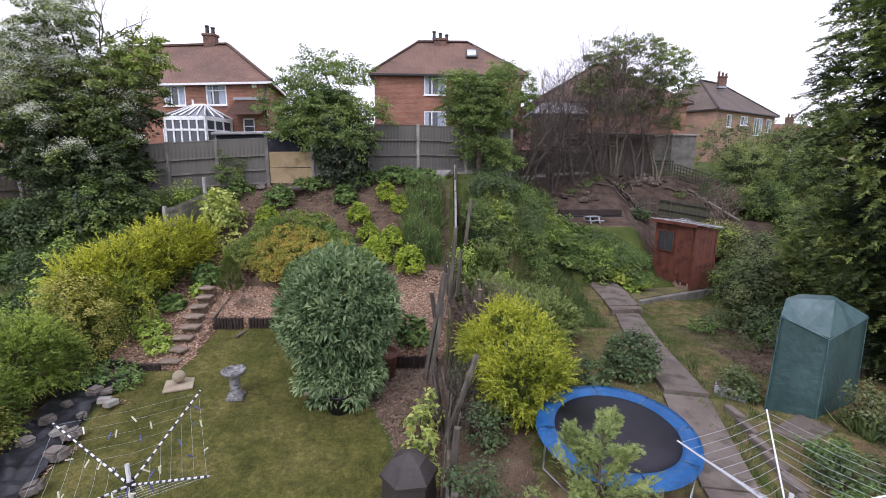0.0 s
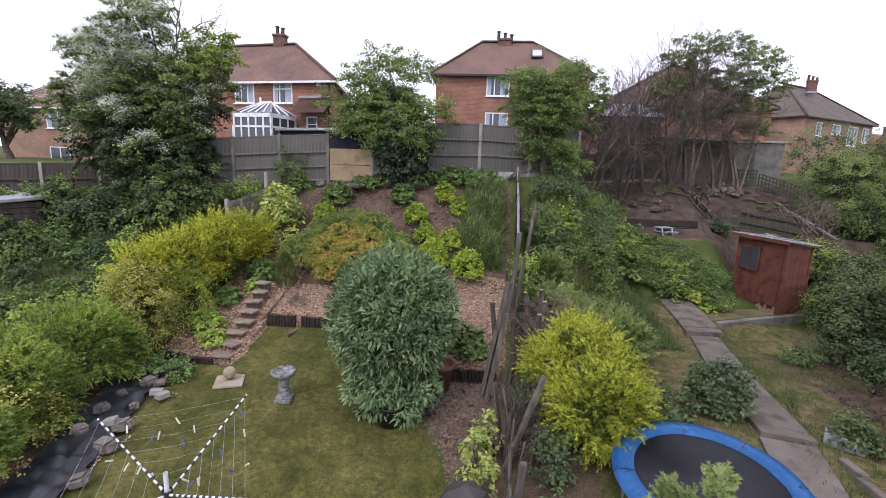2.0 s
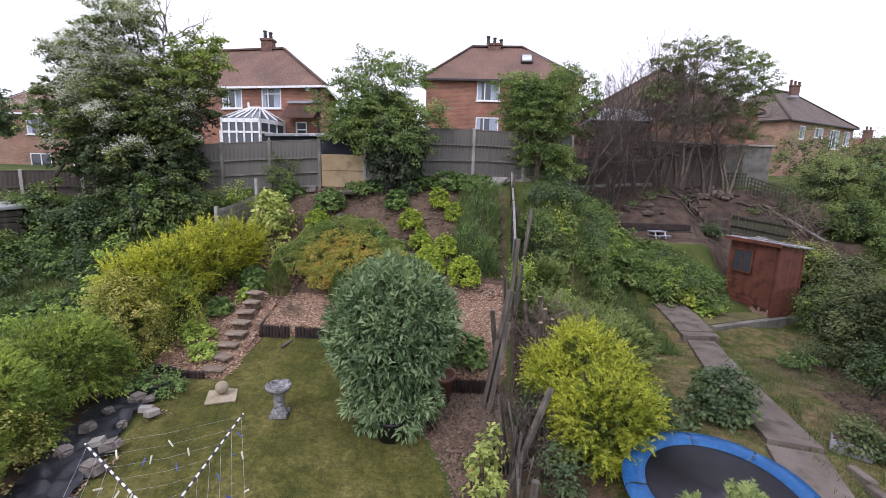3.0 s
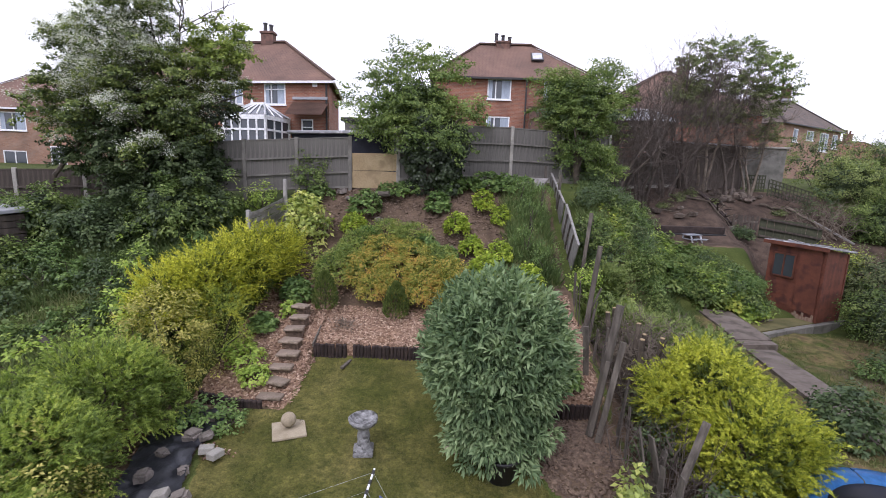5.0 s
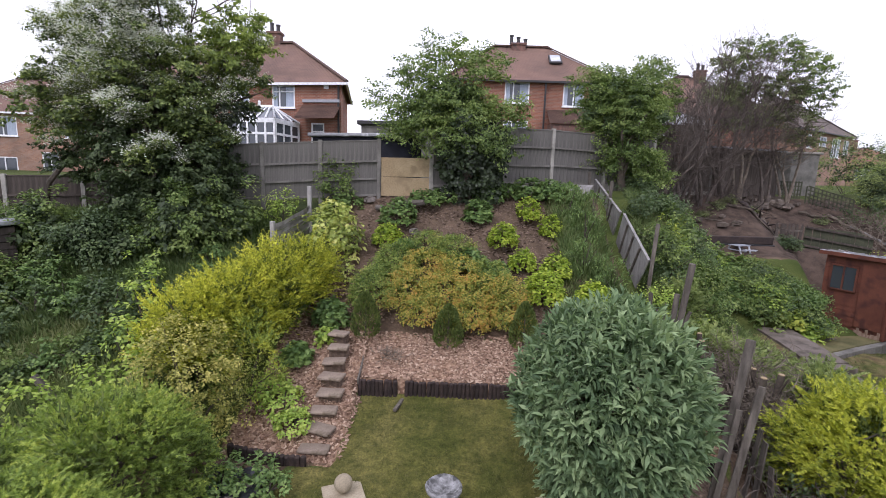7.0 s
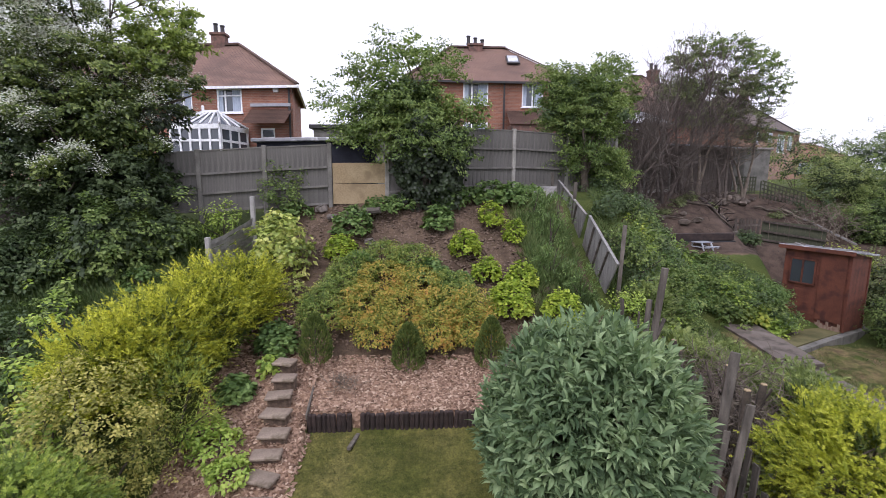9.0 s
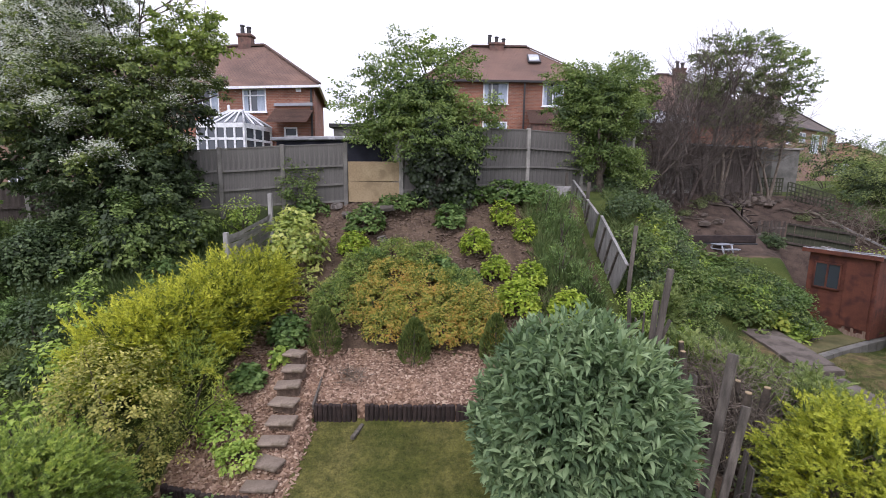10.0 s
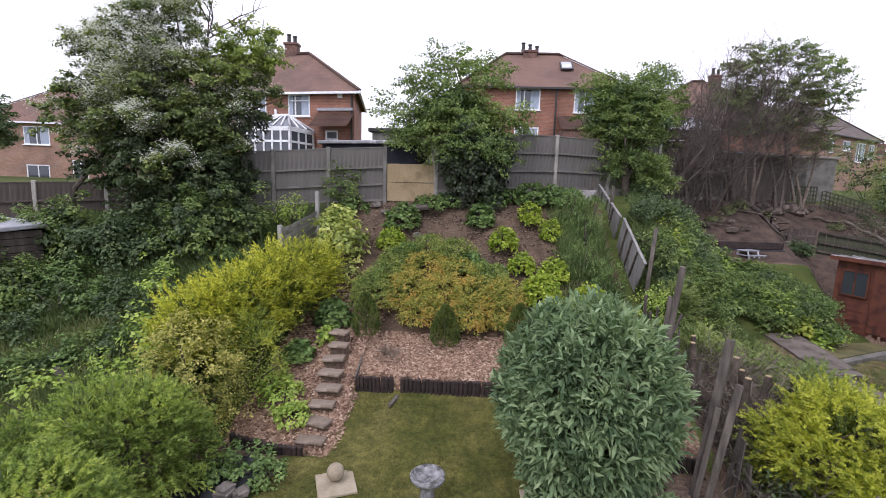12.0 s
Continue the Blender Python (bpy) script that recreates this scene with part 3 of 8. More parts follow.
# ---- the lie of the land ----
def height(x, y):
    x, y = np.asarray(x, float), np.asarray(y, float)
    own = np.interp(y, [-40, 0, 5, 8.2, 10.02, 10.1, 11.3, 13.6, 15.6, 17.2, 22, 40, 120, 600], [-1.2, -0.4, -0.2, 0.02, 0.40, 0.62, 0.92, 2.15, 3.4, 3.72, 3.8, 4.2, 5, 6])
    bed_l = np.interp(y, [8.5, 8.6, 10.8, 11.3, 13.0], [0.0, 0.02, 0.88, 1.0, 1.83])
    own = np.where((x < -5.38) & (y > 8.5) & (y < 13.0), np.where(y < 11.3, bed_l, np.maximum(bed_l, own)), own)
    bed_r = np.interp(y, [7.6, 8.74, 8.82, 11.3, 12.2], [0.0, 0.07, 0.36, 0.98, 1.4])
    own = np.where((x > -1.62) & (y > 7.6) & (y < 12.2), np.maximum(bed_r, 0), own)
    ye = y - np.interp(x, [7.5, 9.0], [0.0, 2.4]) * smooth(15.0, 17.0, y)
    east = np.interp(ye, [-40, 0, 8, 10.4, 14.1, 14.3, 16.6, 18.4, 19.6, 19.8, 21.1, 22.5, 40, 120, 600], [-1.0, -0.2, 0.03, -0.2, -0.58, -0.44, -0.2, 1.62, 1.76, 2.2, 2.85, 3.5, 4.2, 5, 6])
    east = east - 0.3 * smooth(6.3, 6.65, x) * smooth(12.6, 14.0, y) * smooth(17.4, 16.6, y)
    east = east + np.interp(x, [6.2, 14, 30, 60], [0, -0.2, -1.0, -1.5]) * smooth(25, 16, y)
    west = np.interp(y, [-40, 0, 6, 10, 14, 17, 22, 40, 120, 600], [-1.4, -0.7, -0.45, 0.6, 2.5, 3.1, 3.4, 3.4, 4, 5])
    own = own - 0.34 * smooth(-0.55, 0.05, x) * smooth(0.9, 0.4, x) * smooth(12.0, 12.8, y) * smooth(16.2, 15.2, y)
    lo, hi = np.interp(y, [12, 15.5], [0.0, 1.2]), np.interp(y, [12, 15.5], [0.7, 4.6])
    e = smooth(lo, hi, x)
    w = smooth(-6.5, -8.6, x)
    return own * (1 - e) * (1 - w) + east * e + west * w


def ground_z(x, y):
    return float(height(x, y))


def make_ground():
    xs = np.concatenate([np.linspace(-600, -60, 10), np.linspace(-50, -16, 18), np.arange(-15, -8, 0.35), np.arange(-8, 1.2, 0.08), np.arange(1.3, 11, 0.22), np.arange(11.5, 40, 1.5), np.linspace(45, 600, 12)])
    ys = np.concatenate([np.linspace(-300, -20, 8), np.arange(-12, 3, 1.0), np.arange(3, 13, 0.08), np.arange(13, 19, 0.16), np.arange(19.2, 42, 0.8), np.linspace(46, 900, 16)])
    X, Y = np.meshgrid(xs, ys)
    Z = height(X, Y)
    near = smooth(30, 18, Y) * smooth(-18, -12, X) * smooth(16, 12, X)
    lumps = np.array([noise.noise((px * 1.3, py * 1.3, 0)) + 0.5 * noise.noise((px * 4, py * 4, 3)) for px, py in zip(X.ravel(), Y.ravel())]).reshape(X.shape)
    flat = ((X > -6.4) & (X < -1.7) & (Y < 9.9))
    Z = Z + lumps * near * np.where(flat, 0.012, 0.045)
    nx = len(xs)
    i = np.arange(len(ys) - 1)[:, None] * nx + np.arange(nx - 1)[None]
    F = np.stack([i, i + 1, i + nx + 1, i + nx], -1).reshape(-1, 4)
    me = mesh_from("ground", np.stack([X, Y, Z], -1).reshape(-1, 3), F)
    # zones
    right_edge = np.interp(Y, [3, 5, 6.4, 7.7, 7.71, 9.9], [-0.35, -0.55, -0.85, -1.5, -1.65, -1.65])
    left_edge = np.interp(Y, [3, 5.2, 6.4, 7.4, 8.45, 8.6, 9.9], [-5.45, -5.55, -5.85, -6.2, -5.95, -5.42, -5.36])
    lawn = (smooth(0, 0.12, X - left_edge) * smooth(0, 0.12, right_edge - X) * smooth(10.04, 9.98, Y))
    chips = smooth(9.98, 10.06, Y) * smooth(11.5, 11.1, Y) * smooth(-5.5, -5.4, X) * smooth(0.2, -0.1, X)
    chips = np.maximum(chips, smooth(-5.3, -5.42, X) * smooth(-7.2, -6.9, X) * smooth(8.5, 8.6, Y) * smooth(12.5, 11, Y) * 0.9)
    chips = np.maximum(chips, smooth(-1.7, -1.6, X) * smooth(0.1, -0.2, X) * smooth(8.72, 8.8, Y) * smooth(12.4, 11.6, Y))
    soil = smooth(11.1, 11.6, Y) * smooth(16.6, 16.0, Y) * smooth(-7.0, -6.6, X) * smooth(0.2, -0.2, X)
    soil = np.maximum(soil, smooth(0, 0.1, X - right_edge) * smooth(7.75, 7.65, Y) * smooth(0.1, -0.1, X) * smooth(2, 3, Y))
    low_bed = smooth(-1.72, -1.62, X) * smooth(0.1, -0.1, X) * smooth(7.6, 7.7, Y) * smooth(8.8, 8.74, Y)
    chips, soil = chips * (1 - low_bed), np.maximum(soil, low_bed)
    soil = np.maximum(soil, smooth(0.0, 0.15, X) * smooth(1.5, 1.0, X) * smooth(4.0, 4.6, Y) * smooth(12, 11, Y))
    soil = np.maximum(soil, smooth(0, 0.1, left_edge - X) * smooth(8.7, 8.5, Y) * smooth(-8.5, -7.5, X))
    soil = np.maximum(soil, 0.75 * smooth(19.4, 19.8, Y) * smooth(24, 22, Y) * smooth(2.2, 3.0, X) * smooth(15, 12, X))
    soil = np.maximum(soil, smooth(18.3, 18.8, Y) * smooth(23.0, 22.4, Y) * smooth(4, 4.5, X) * smooth(12.5, 11.5, X))
    dry = smooth(0.6, 1.4, X) * smooth(16.6, 16, Y) * smooth(13, 10, X) * 0.62
    dry = np.maximum(dry, smooth(-0.4, 0.0, X) * smooth(1.6, 1.2, X) * smooth(4.4, 3.8, Y) * 0.62)
    bare = smooth(6.0, 6.6, X) * smooth(9.8, 8.8, X) * smooth(8.6, 9.4, Y) * smooth(14.0, 13.2, Y) + smooth(6.6, 7.2, X) * smooth(11, 9.5, X) * smooth(7.2, 6.6, Y) * smooth(3, 4, Y)
    soil = np.maximum(soil, 0.72 * np.clip(bare, 0, 1))
    mould = smooth(18.4, 19.0, Y) * smooth(26, 24, Y) * smooth(2.2, 3.0, X) * smooth(16, 13, X)
    for nm, data in (("zone", np.stack([lawn, chips, soil, np.ones_like(lawn)], -1)), ("zone_dry", np.stack([dry, mould, dry, np.ones_like(dry)], -1))):
        at = me.color_attributes.new(nm, "FLOAT_COLOR", "POINT")
        at.data.foreach_set("color", data.astype(np.float32).ravel())
    g = add("ground", me, M_GROUND, smooth=True)
    tagged(g, "sloping garden ground of lawn, wood chips, soil and rough grass", "ground", kind="structure")


make_ground()

# ---- fences ----
def fence_run(name, posts, label, board_mat, rail_mat, post_mat, board=0.125, drop=0.06, rails=(0.12, 0.42, 0.72), gravel=False, skip=()):
    """Concrete or timber posts (x, y, foot, top) with boarded panels between them."""
    root = thing(name, label=label, category="fence", kind="structure")
    for x, y, z0, z1 in posts:
        part("post", boxed((0.11, 0.11, z1 - z0 + 0.25), pose(x, y, z0 - 0.25, 0, 0, math.degrees(math.atan2(posts[-1][1] - posts[0][1], posts[-1][0] - posts[0][0]))), 0.012), post_mat, root)
    boards = {}
    for i, (a, b) in enumerate(zip(posts, posts[1:])):
        if i in skip:
            continue
        dx, dy = b[0] - a[0], b[1] - a[1]
        ln = math.hypot(dx, dy)
        turn = math.degrees(math.atan2(dy, dx))
        count = max(2, round((ln - 0.1) / board))
        for k in range(count):
            t = (0.06 + (k + 0.5) * (ln - 0.12) / count) / ln
            z0, z1 = a[2] + (b[2] - a[2]) * t, a[3] + (b[3] - a[3]) * t - drop
            foot = z0 + (0.2 if gravel else 0.02)
            h = round(z1 - foot, 2)
            if h not in boards:
                me = bpy.data.meshes.new("board")
                bm = boxed(((ln - 0.12) / count + 0.012, 0.016, h), pose(0, 0, 0, 0, 0, 3.5))
                bm.to_mesh(me)
                bm.free()
                me.materials.append(board_mat)
                boards[h] = me
            ob = new("board", boards[h])
            ob.parent = root
            ob.matrix_basis = pose(a[0] + dx * t, a[1] + dy * t, foot, 0, 0, turn)
        zt, zb = (a[3] + b[3]) / 2 - drop, (a[2] + b[2]) / 2 + (0.2 if gravel else 0.02)
        slope = -math.degrees(math.atan2(b[3] - a[3], ln))
        mx, my = (a[0] + b[0]) / 2, (a[1] + b[1]) / 2
        nx, ny = dy / ln, -dx / ln
        for f in rails:
            part("rail", boxed((ln - 0.11, 0.06, 0.05), pose(mx + nx * 0.042, my + ny * 0.042, zb + (zt - zb) * f, 0, slope, turn)), rail_mat, root)
        part("cap_rail", boxed((ln - 0.11, 0.05, 0.03), pose(mx, my, zt, 0, slope, turn)), rail_mat, root)
        if gravel:
            part("gravel_board", boxed((ln - 0.11, 0.04, 0.32), pose(mx, my, zb - 0.32, 0, slope, turn)), M_CONCRETE, root)
    return root


fence_run("back_fence", [(-12.0, 14.3, 3.1, 4.5), (-10.55, 14.6, 3.15, 4.62), (-9.07, 14.91, 3.22, 4.74), (-7.62, 15.22, 3.3, 4.86), (-6.1, 15.55, 3.4, 4.96)],
          "weathered grey boarded fence with timber posts and rails", M_FENCE, M_RAIL, M_RAIL, rails=(0.0, 0.3, 0.62))
fence_run("back_fence", [(-4.68, 15.85, 3.5, 5.3), (-2.88, 16.23, 3.66, 5.46), (-1.16, 16.93, 3.68, 5.5), (0.6, 17.66, 3.72, 5.46), (2.37, 18.4, 3.75, 5.44)],
          "weathered grey boarded fence between concrete posts", M_FENCE, M_RAIL, M_CONCRETE, rails=(0.0, 0.32, 0.66), gravel=True)
fence_run("rear_fence", [(x, y, ground_z(x, y) - 0.05, z) for x, y, z in ((2.5, 20.6, 4.75), (4.1, 22.3, 4.75), (5.7, 23.3, 4.8), (7.3, 24.3, 4.85), (8.9, 25.3, 4.9), (10.6, 26.2, 4.95))],
          "dark brown boarded fence behind bare trees", M_FENCE_BROWN, M_FENCE_BROWN, M_RAIL, rails=(0.0, 0.45, 0.8), gravel=True)
fence_run("side_fence", [(-17.5, 13.6, 2.2, 3.6), (-15.6, 14.3, 2.3, 3.7), (-14.0, 14.9, 2.4, 3.75), (-12.2, 15.4, 2.5, 3.8)],
          "low dark boarded fence with pale posts", M_FENCE_BROWN, M_FENCE_BROWN, M_CONCRETE, rails=(0.0, 0.6))

# sandy panels in the gap of the back fence
infill = thing("infill_panel", label="sandy brown board panels filling a fence gap", category="fence panel", kind="structure")
part("panel", boxed((1.36, 0.04, 0.52), pose(-5.37, 15.7, 3.42, 0, 0, 12.3), 0.006), M_SANDY, infill)
part("panel", boxed((1.36, 0.04, 0.52), pose(-5.37, 15.71, 3.955, 0, -1.0, 12.3), 0.006), M_SANDY, infill)

# ---- houses ----
def uv_face(bm, pts, uvs, layer):
    vs = [bm.verts.new(p) for p in pts]
    f = bm.faces.new(vs)
    for lp, c in zip(f.loops, uvs):
        lp[layer].uv = c
    return f


def wall_face(o, u, z0, z1, holes):
    """A wall along u from o with rectangular holes (a0, a1, b0, b1), real reveals and bricks' uv."""
    bm = bmesh.new()
    layer = bm.loops.layers.uv.new("UVMap")
    ln = u.length
    d = u.normalized()
    inward = Vector((-d.y, d.x, 0)) * 0.12
    ax = sorted({0, ln, *[v for h in holes for v in h[:2]]})
    bz = sorted({z0, z1, *[v for h in holes for v in h[2:]]})
    P = lambda a, b: o + d * a + Vector((0, 0, b - o.z))
    for a0, a1 in zip(ax, ax[1:]):
        for b0, b1 in zip(bz, bz[1:]):
            if any(h[0] <= a0 and a1 <= h[1] and h[2] <= b0 and b1 <= h[3] for h in holes):
                continue
            uv_face(bm, [P(a0, b0), P(a1, b0), P(a1, b1), P(a0, b1)], [(a0, b0), (a1, b0), (a1, b1), (a0, b1)], layer)
    for a0, a1, b0, b1 in holes:
        for p, q in (((a0, b0), (a1, b0)), ((a1, b0), (a1, b1)), ((a1, b1), (a0, b1)), ((a0, b1), (a0, b0))):
            uv_face(bm, [P(*p), P(*q), P(*q) + inward, P(*p) + inward], [(0, 0), (0.3, 0), (0.3, 0.12), (0, 0.12)], layer)
    return bm


def add_window(house, o, d, a0, a1, b0, b1, bars=(), transom=0.0, curtain=True):
    """White frame with bars, glass and a sill, set in a hole of the wall."""
    turn = math.degrees(math.atan2(d.y, d.x))
    mid = o + d * ((a0 + a1) / 2)
    inward = Vector((-d.y, d.x, 0))
    w, h = a1 - a0, b1 - b0
    win = thing("window")
    win.parent = house
    c = mid + inward * 0.05
    base = pose(c.x, c.y, b0, 0, 0, turn)
    bm = bmesh.new()
    f = 0.075
    for sx in (-1, 1):
        box(bm, (f, 0.07, h), base @ pose(sx * (w - f) / 2, 0, 0))
    for z in (0, h - f):
        box(bm, (w - 2 * f, 0.07, f), base @ pose(0, 0, z))
    for b in bars:
        box(bm, (0.07, 0.065, h - 2 * f), base @ pose(-w / 2 + b * w, 0, f))
    if transom:
        box(bm, (w - 2 * f, 0.06, 0.06), base @ pose(0, 0, transom * h))
    part("frame", bm, M_UPVC, win, "white window frame")
    part("pane", boxed((w - 2 * f, 0.012, h - 2 * f), base @ pose(0, 0.02, f)), M_GLASS, win, "dark window glass")
    if curtain:
        for sx, cw in ((-1, 0.16), (1, 0.34)):
            part("curtain", boxed((w * cw, 0.01, h - 2 * f), base @ pose(sx * (w * (0.5 - cw / 2) - f), 0.008, f)), M_CURTAIN, win, "pale curtain behind the glass")
    part("sill", boxed((w + 0.12, 0.16, 0.05), base @ pose(0, -0.06, -0.05)), M_UPVC, win, "white window sill")


def hip_roof(o, u, v, lu, lv, z0, z1, hl, hr, mat, house, over=0.3):
    """A hipped roof over the rectangle; hl, hr: hip lengths at the two ends of u (0: a gable)."""
    bm = bmesh.new()
    layer = bm.loops.layers.uv.new("UVMap")
    k = (z1 - z0) / (lv / 2)
    z0 = z0 - over * k * 0.5
    A = o - u * over - v * over
    B = o + u * (lu + over) - v * over
    C = o + u * (lu + over) + v * (lv + over)
    D = o - u * over + v * (lv + over)
    R0 = o + u * hl + v * (lv / 2)
    R1 = o + u * (lu - hr) + v * (lv / 2)
    for p in (A, B, C, D):
        p.z = z0
    R0.z = R1.z = z1

    def f(*pts):
        e = (pts[1] - pts[0]).normalized()
        n = e.cross(pts[2] - pts[0]).normalized()
        g = n.cross(e)
        top = [Vector(p) for p in pts]
        uv_face(bm, top, [((p - pts[0]).dot(e), (p - pts[0]).dot(g)) for p in pts], layer)

    f(A, B, R1, R0)
    f(C, D, R0, R1)
    f(B, C, R1)
    f(D, A, R0)
    bmesh.ops.remove_doubles(bm, verts=bm.verts, dist=1e-4)
    bmesh.ops.recalc_face_normals(bm, faces=bm.faces)
    bmesh.ops.solidify(bm, geom=list(bm.faces), thickness=0.1)
    me = bpy.data.meshes.new("roof")
    bm.to_mesh(me)
    bm.free()
    roof = add("roof", me, mat, house)
    # ridge tiles and gutters
    def line(p, q, size, mat2, nm):
        e = q - p
        part(nm, boxed((size[0], e.length, size[1]), Matrix.Translation((p + q) / 2) @ e.to_track_quat("Y", "Z").to_matrix().to_4x4()), mat2, roof)
    up = Vector((0, 0, 0.02))
    line(R0 + up, R1 + up, (0.22, 0.1), mat, "ridge")
    for p, q in ((A, R0), (D, R0), (B, R1), (C, R1)):
        line(p + up, q + up, (0.18, 0.07), mat, "hip")
    down = Vector((0, 0, -0.12))
    for p, q in ((A, B), (B, C), (D, A)):
        line(p + down, q + down, (0.1, 0.11), M_UPVC if mat is M_TILE and o.x < -8 else M_DARK, "gutter")
    return roof


def chimney(house, x, y, z0, z1, brick, pots=2, w=0.95, d=0.5, turn=0):
    st = part("chimney", boxed((w, d, z1 - z0 - 0.25), pose(x, y, z0, 0, 0, turn)), M_STACK, house, "brick chimney stack")
    part("collar", boxed((w + 0.12, d + 0.12, 0.14), pose(x, y, z1 - 0.25, 0, 0, turn), 0.02), M_STACK, st)
    part("flashing", boxed((w + 0.08, d + 0.08, 0.22), pose(x, y, z0, 0, 0, turn)), M_LEAD, st)
    for i in range(pots):
        bm = lathe([(0.13, 0), (0.11, 0.1), (0.1, 0.42), (0.13, 0.44), (0.13, 0.5), (0.09, 0.5)], 10)
        bmesh.ops.transform(bm, matrix=pose(x + math.cos(radians(turn)) * (i - (pots - 1) / 2) * w * 0.5, y, z1 - 0.12 - 0.1 * i), verts=bm.verts)
        part("chimney_pot", bm, M_TILE_RED if brick is M_BRICK_DULL else M_DARK, st)


def house(name, label, o, u, v, lu, lv, z0, ze, zr, hl, hr, brick, tile, front, side_left=(), side_right=()):
    """o: the front wall's first corner; u along the front, v to the back. Windows: (a0, a1, b0, b1, bars, transom)."""
    root = thing(name, label=label, category="house")
    o, u, v = Vector((*o, z0)), Vector((*u, 0)).normalized(), Vector((*v, 0)).normalized()
    holes = [w[:4] for w in front]
    part("wall", wall_face(o, u * lu, z0, ze, holes), brick, root)
    for w in front:
        add_window(root, o, u, *w)
    part("wall", wall_face(o + u * lu, v * lv, z0, ze, [w[:4] for w in side_right]), brick, root)
    for w in side_right:
        add_window(root, o + u * lu, v, *w)
    part("wall", wall_face(o + v * lv, -v * lv, z0, ze, [w[:4] for w in side_left]), brick, root)
    for w in side_left:
        add_window(root, o + v * lv, -v, *w)
    part("wall", wall_face(o + u * lu + v * lv, -u * lu, z0, ze, []), brick, root)
    q = o.copy()
    q.z = ze
    hip_roof(q, u, v, lu, lv, ze, zr, hl, hr, tile, root)
    return root


# brick semi with a conservatory, seen between two trees
UA = Vector((0.985, -0.14, 0)).normalized()
VA = Vector((-0.2, 0.98, 0)).normalized()
CA = Vector((-9.9, 25.9, 0))
OA = CA - UA * 13.0
h_a = house("house", "red brick semi-detached house with brown hipped roof and white windows", OA[:2], UA[:2], VA[:2], 13.0, 6.2, 3.4, 8.4, 10.95, 3.2, 3.0, M_BRICK, M_TILE,
            [(9.3, 10.55, 7.1, 8.22, (0.33,), 0.68, True), (6.7, 8.05, 7.1, 8.22, (0.33, 0.66), 0.0, True), (6.4, 7.6, 4.7, 5.9, (0.5,), 0.7, False), (11.4, 12.1, 5.2, 6.4, (), 0.62, False), (1.2, 2.8, 7.1, 8.2, (0.5,), 0.0, True)])
chimney(h_a, -14.6, 29.6, 10.4, 11.7, M_BRICK, 2, 0.7, 0.5)
# lean-to roof and lead band over the back door
q0 = CA - UA * 2.05
bm = bmesh.new()
ly = bm.loops.layers.uv.new("UVMap")
out = Vector((UA.y, -UA.x, 0))
pa, pb = q0 + Vector((0, 0, 7.25)), CA + Vector((0, 0, 7.25))
pc, pd = pb + out * 0.9 + Vector((0, 0, -0.72)), pa + out * 0.9 + Vector((0, 0, -0.72))
uv_face(bm, [pd, pc, pb, pa], [(0, 0), (2.55, 0), (2.55, 1.1), (0, 1.1)], ly)
bmesh.ops.solidify(bm, geom=list(bm.faces), thickness=0.09)
part("lean_to_roof", bm, M_TILE, h_a, "brown tiled lean-to roof")
part("lead_band", boxed((1.95, 0.12, 0.14), Matrix.Translation((pa + pb) / 2 + out * 0.06 + Vector((0, 0, 0.12))) @ pose(0, 0, 0, 0, 0, math.degrees(math.atan2(UA.y, UA.x)))), M_LEAD, h_a, "grey lead flashing band")
part("alarm_box", boxed((0.25, 0.08, 0.22), Matrix.Translation(CA - UA * 0.75 + out * 0.06 + Vector((0, 0, 8.0))), 0.02), M_UPVC, h_a)
part("downpipe", boxed((0.08, 0.08, 4.8), Matrix.Translation(CA - UA * 0.12 + out * 0.06 + Vector((0, 0, 3.5)))), M_DARK, h_a)

# conservatory
cons = thing("conservatory", label="white framed glass conservatory with pitched glass roof", category="conservatory")
tA = math.degrees(math.atan2(UA.y, UA.x))
cb = CA - UA * 3.3 + out * 1.3
base = pose(cb.x, cb.y, 3.5, 0, 0, tA)
W_, D_, E_ = 2.35, 2.3, 2.75
part("dwarf_wall", boxed((W_, D_, 0.9), base), M_STACK, cons)
bm = bmesh.new()
for i in range(6):
    for sy in (-1, 1):
        box(bm, (0.09, 0.09, E_ - 0.9), base @ pose(-W_ / 2 + 0.05 + i * (W_ - 0.1) / 5, sy * (D_ / 2 - 0.05), 0.9))
for i in range(4):
    for sx in (-1, 1):
        box(bm, (0.09, 0.09, E_ - 0.9), base @ pose(sx * (W_ / 2 - 0.05), -D_ / 2 + 0.1 + i * (D_ - 0.2) / 3, 0.9))
for z in (0.9, 2.1, E_ - 0.12):
    for sy in (-1, 1):
        box(bm, (W_, 0.1, 0.1 if z < 2.5 else 0.2), base @ pose(0, sy * (D_ / 2 - 0.05), z))
    for sx in (-1, 1):
        box(bm, (0.1, D_, 0.1 if z < 2.5 else 0.2), base @ pose(sx * (W_ / 2 - 0.05), 0, z))
part("frame", bm, M_UPVC, cons, "white plastic frame")
bm = bmesh.new()
for sy in (-1, 1):
    box(bm, (W_ - 0.2, 0.02, E_ - 1.0), base @ pose(0, sy * (D_ / 2 - 0.06), 0.95))
for sx in (-1, 1):
    box(bm, (0.02, D_ - 0.2, E_ - 1.0), base @ pose(sx * (W_ / 2 - 0.06), 0, 0.95))
part("glazing", bm, M_GLASS, cons, "dark glass panes")
ap = [base @ Vector((x, 0.1, E_ + 0.72)) for x in (-0.35, 0.35)]
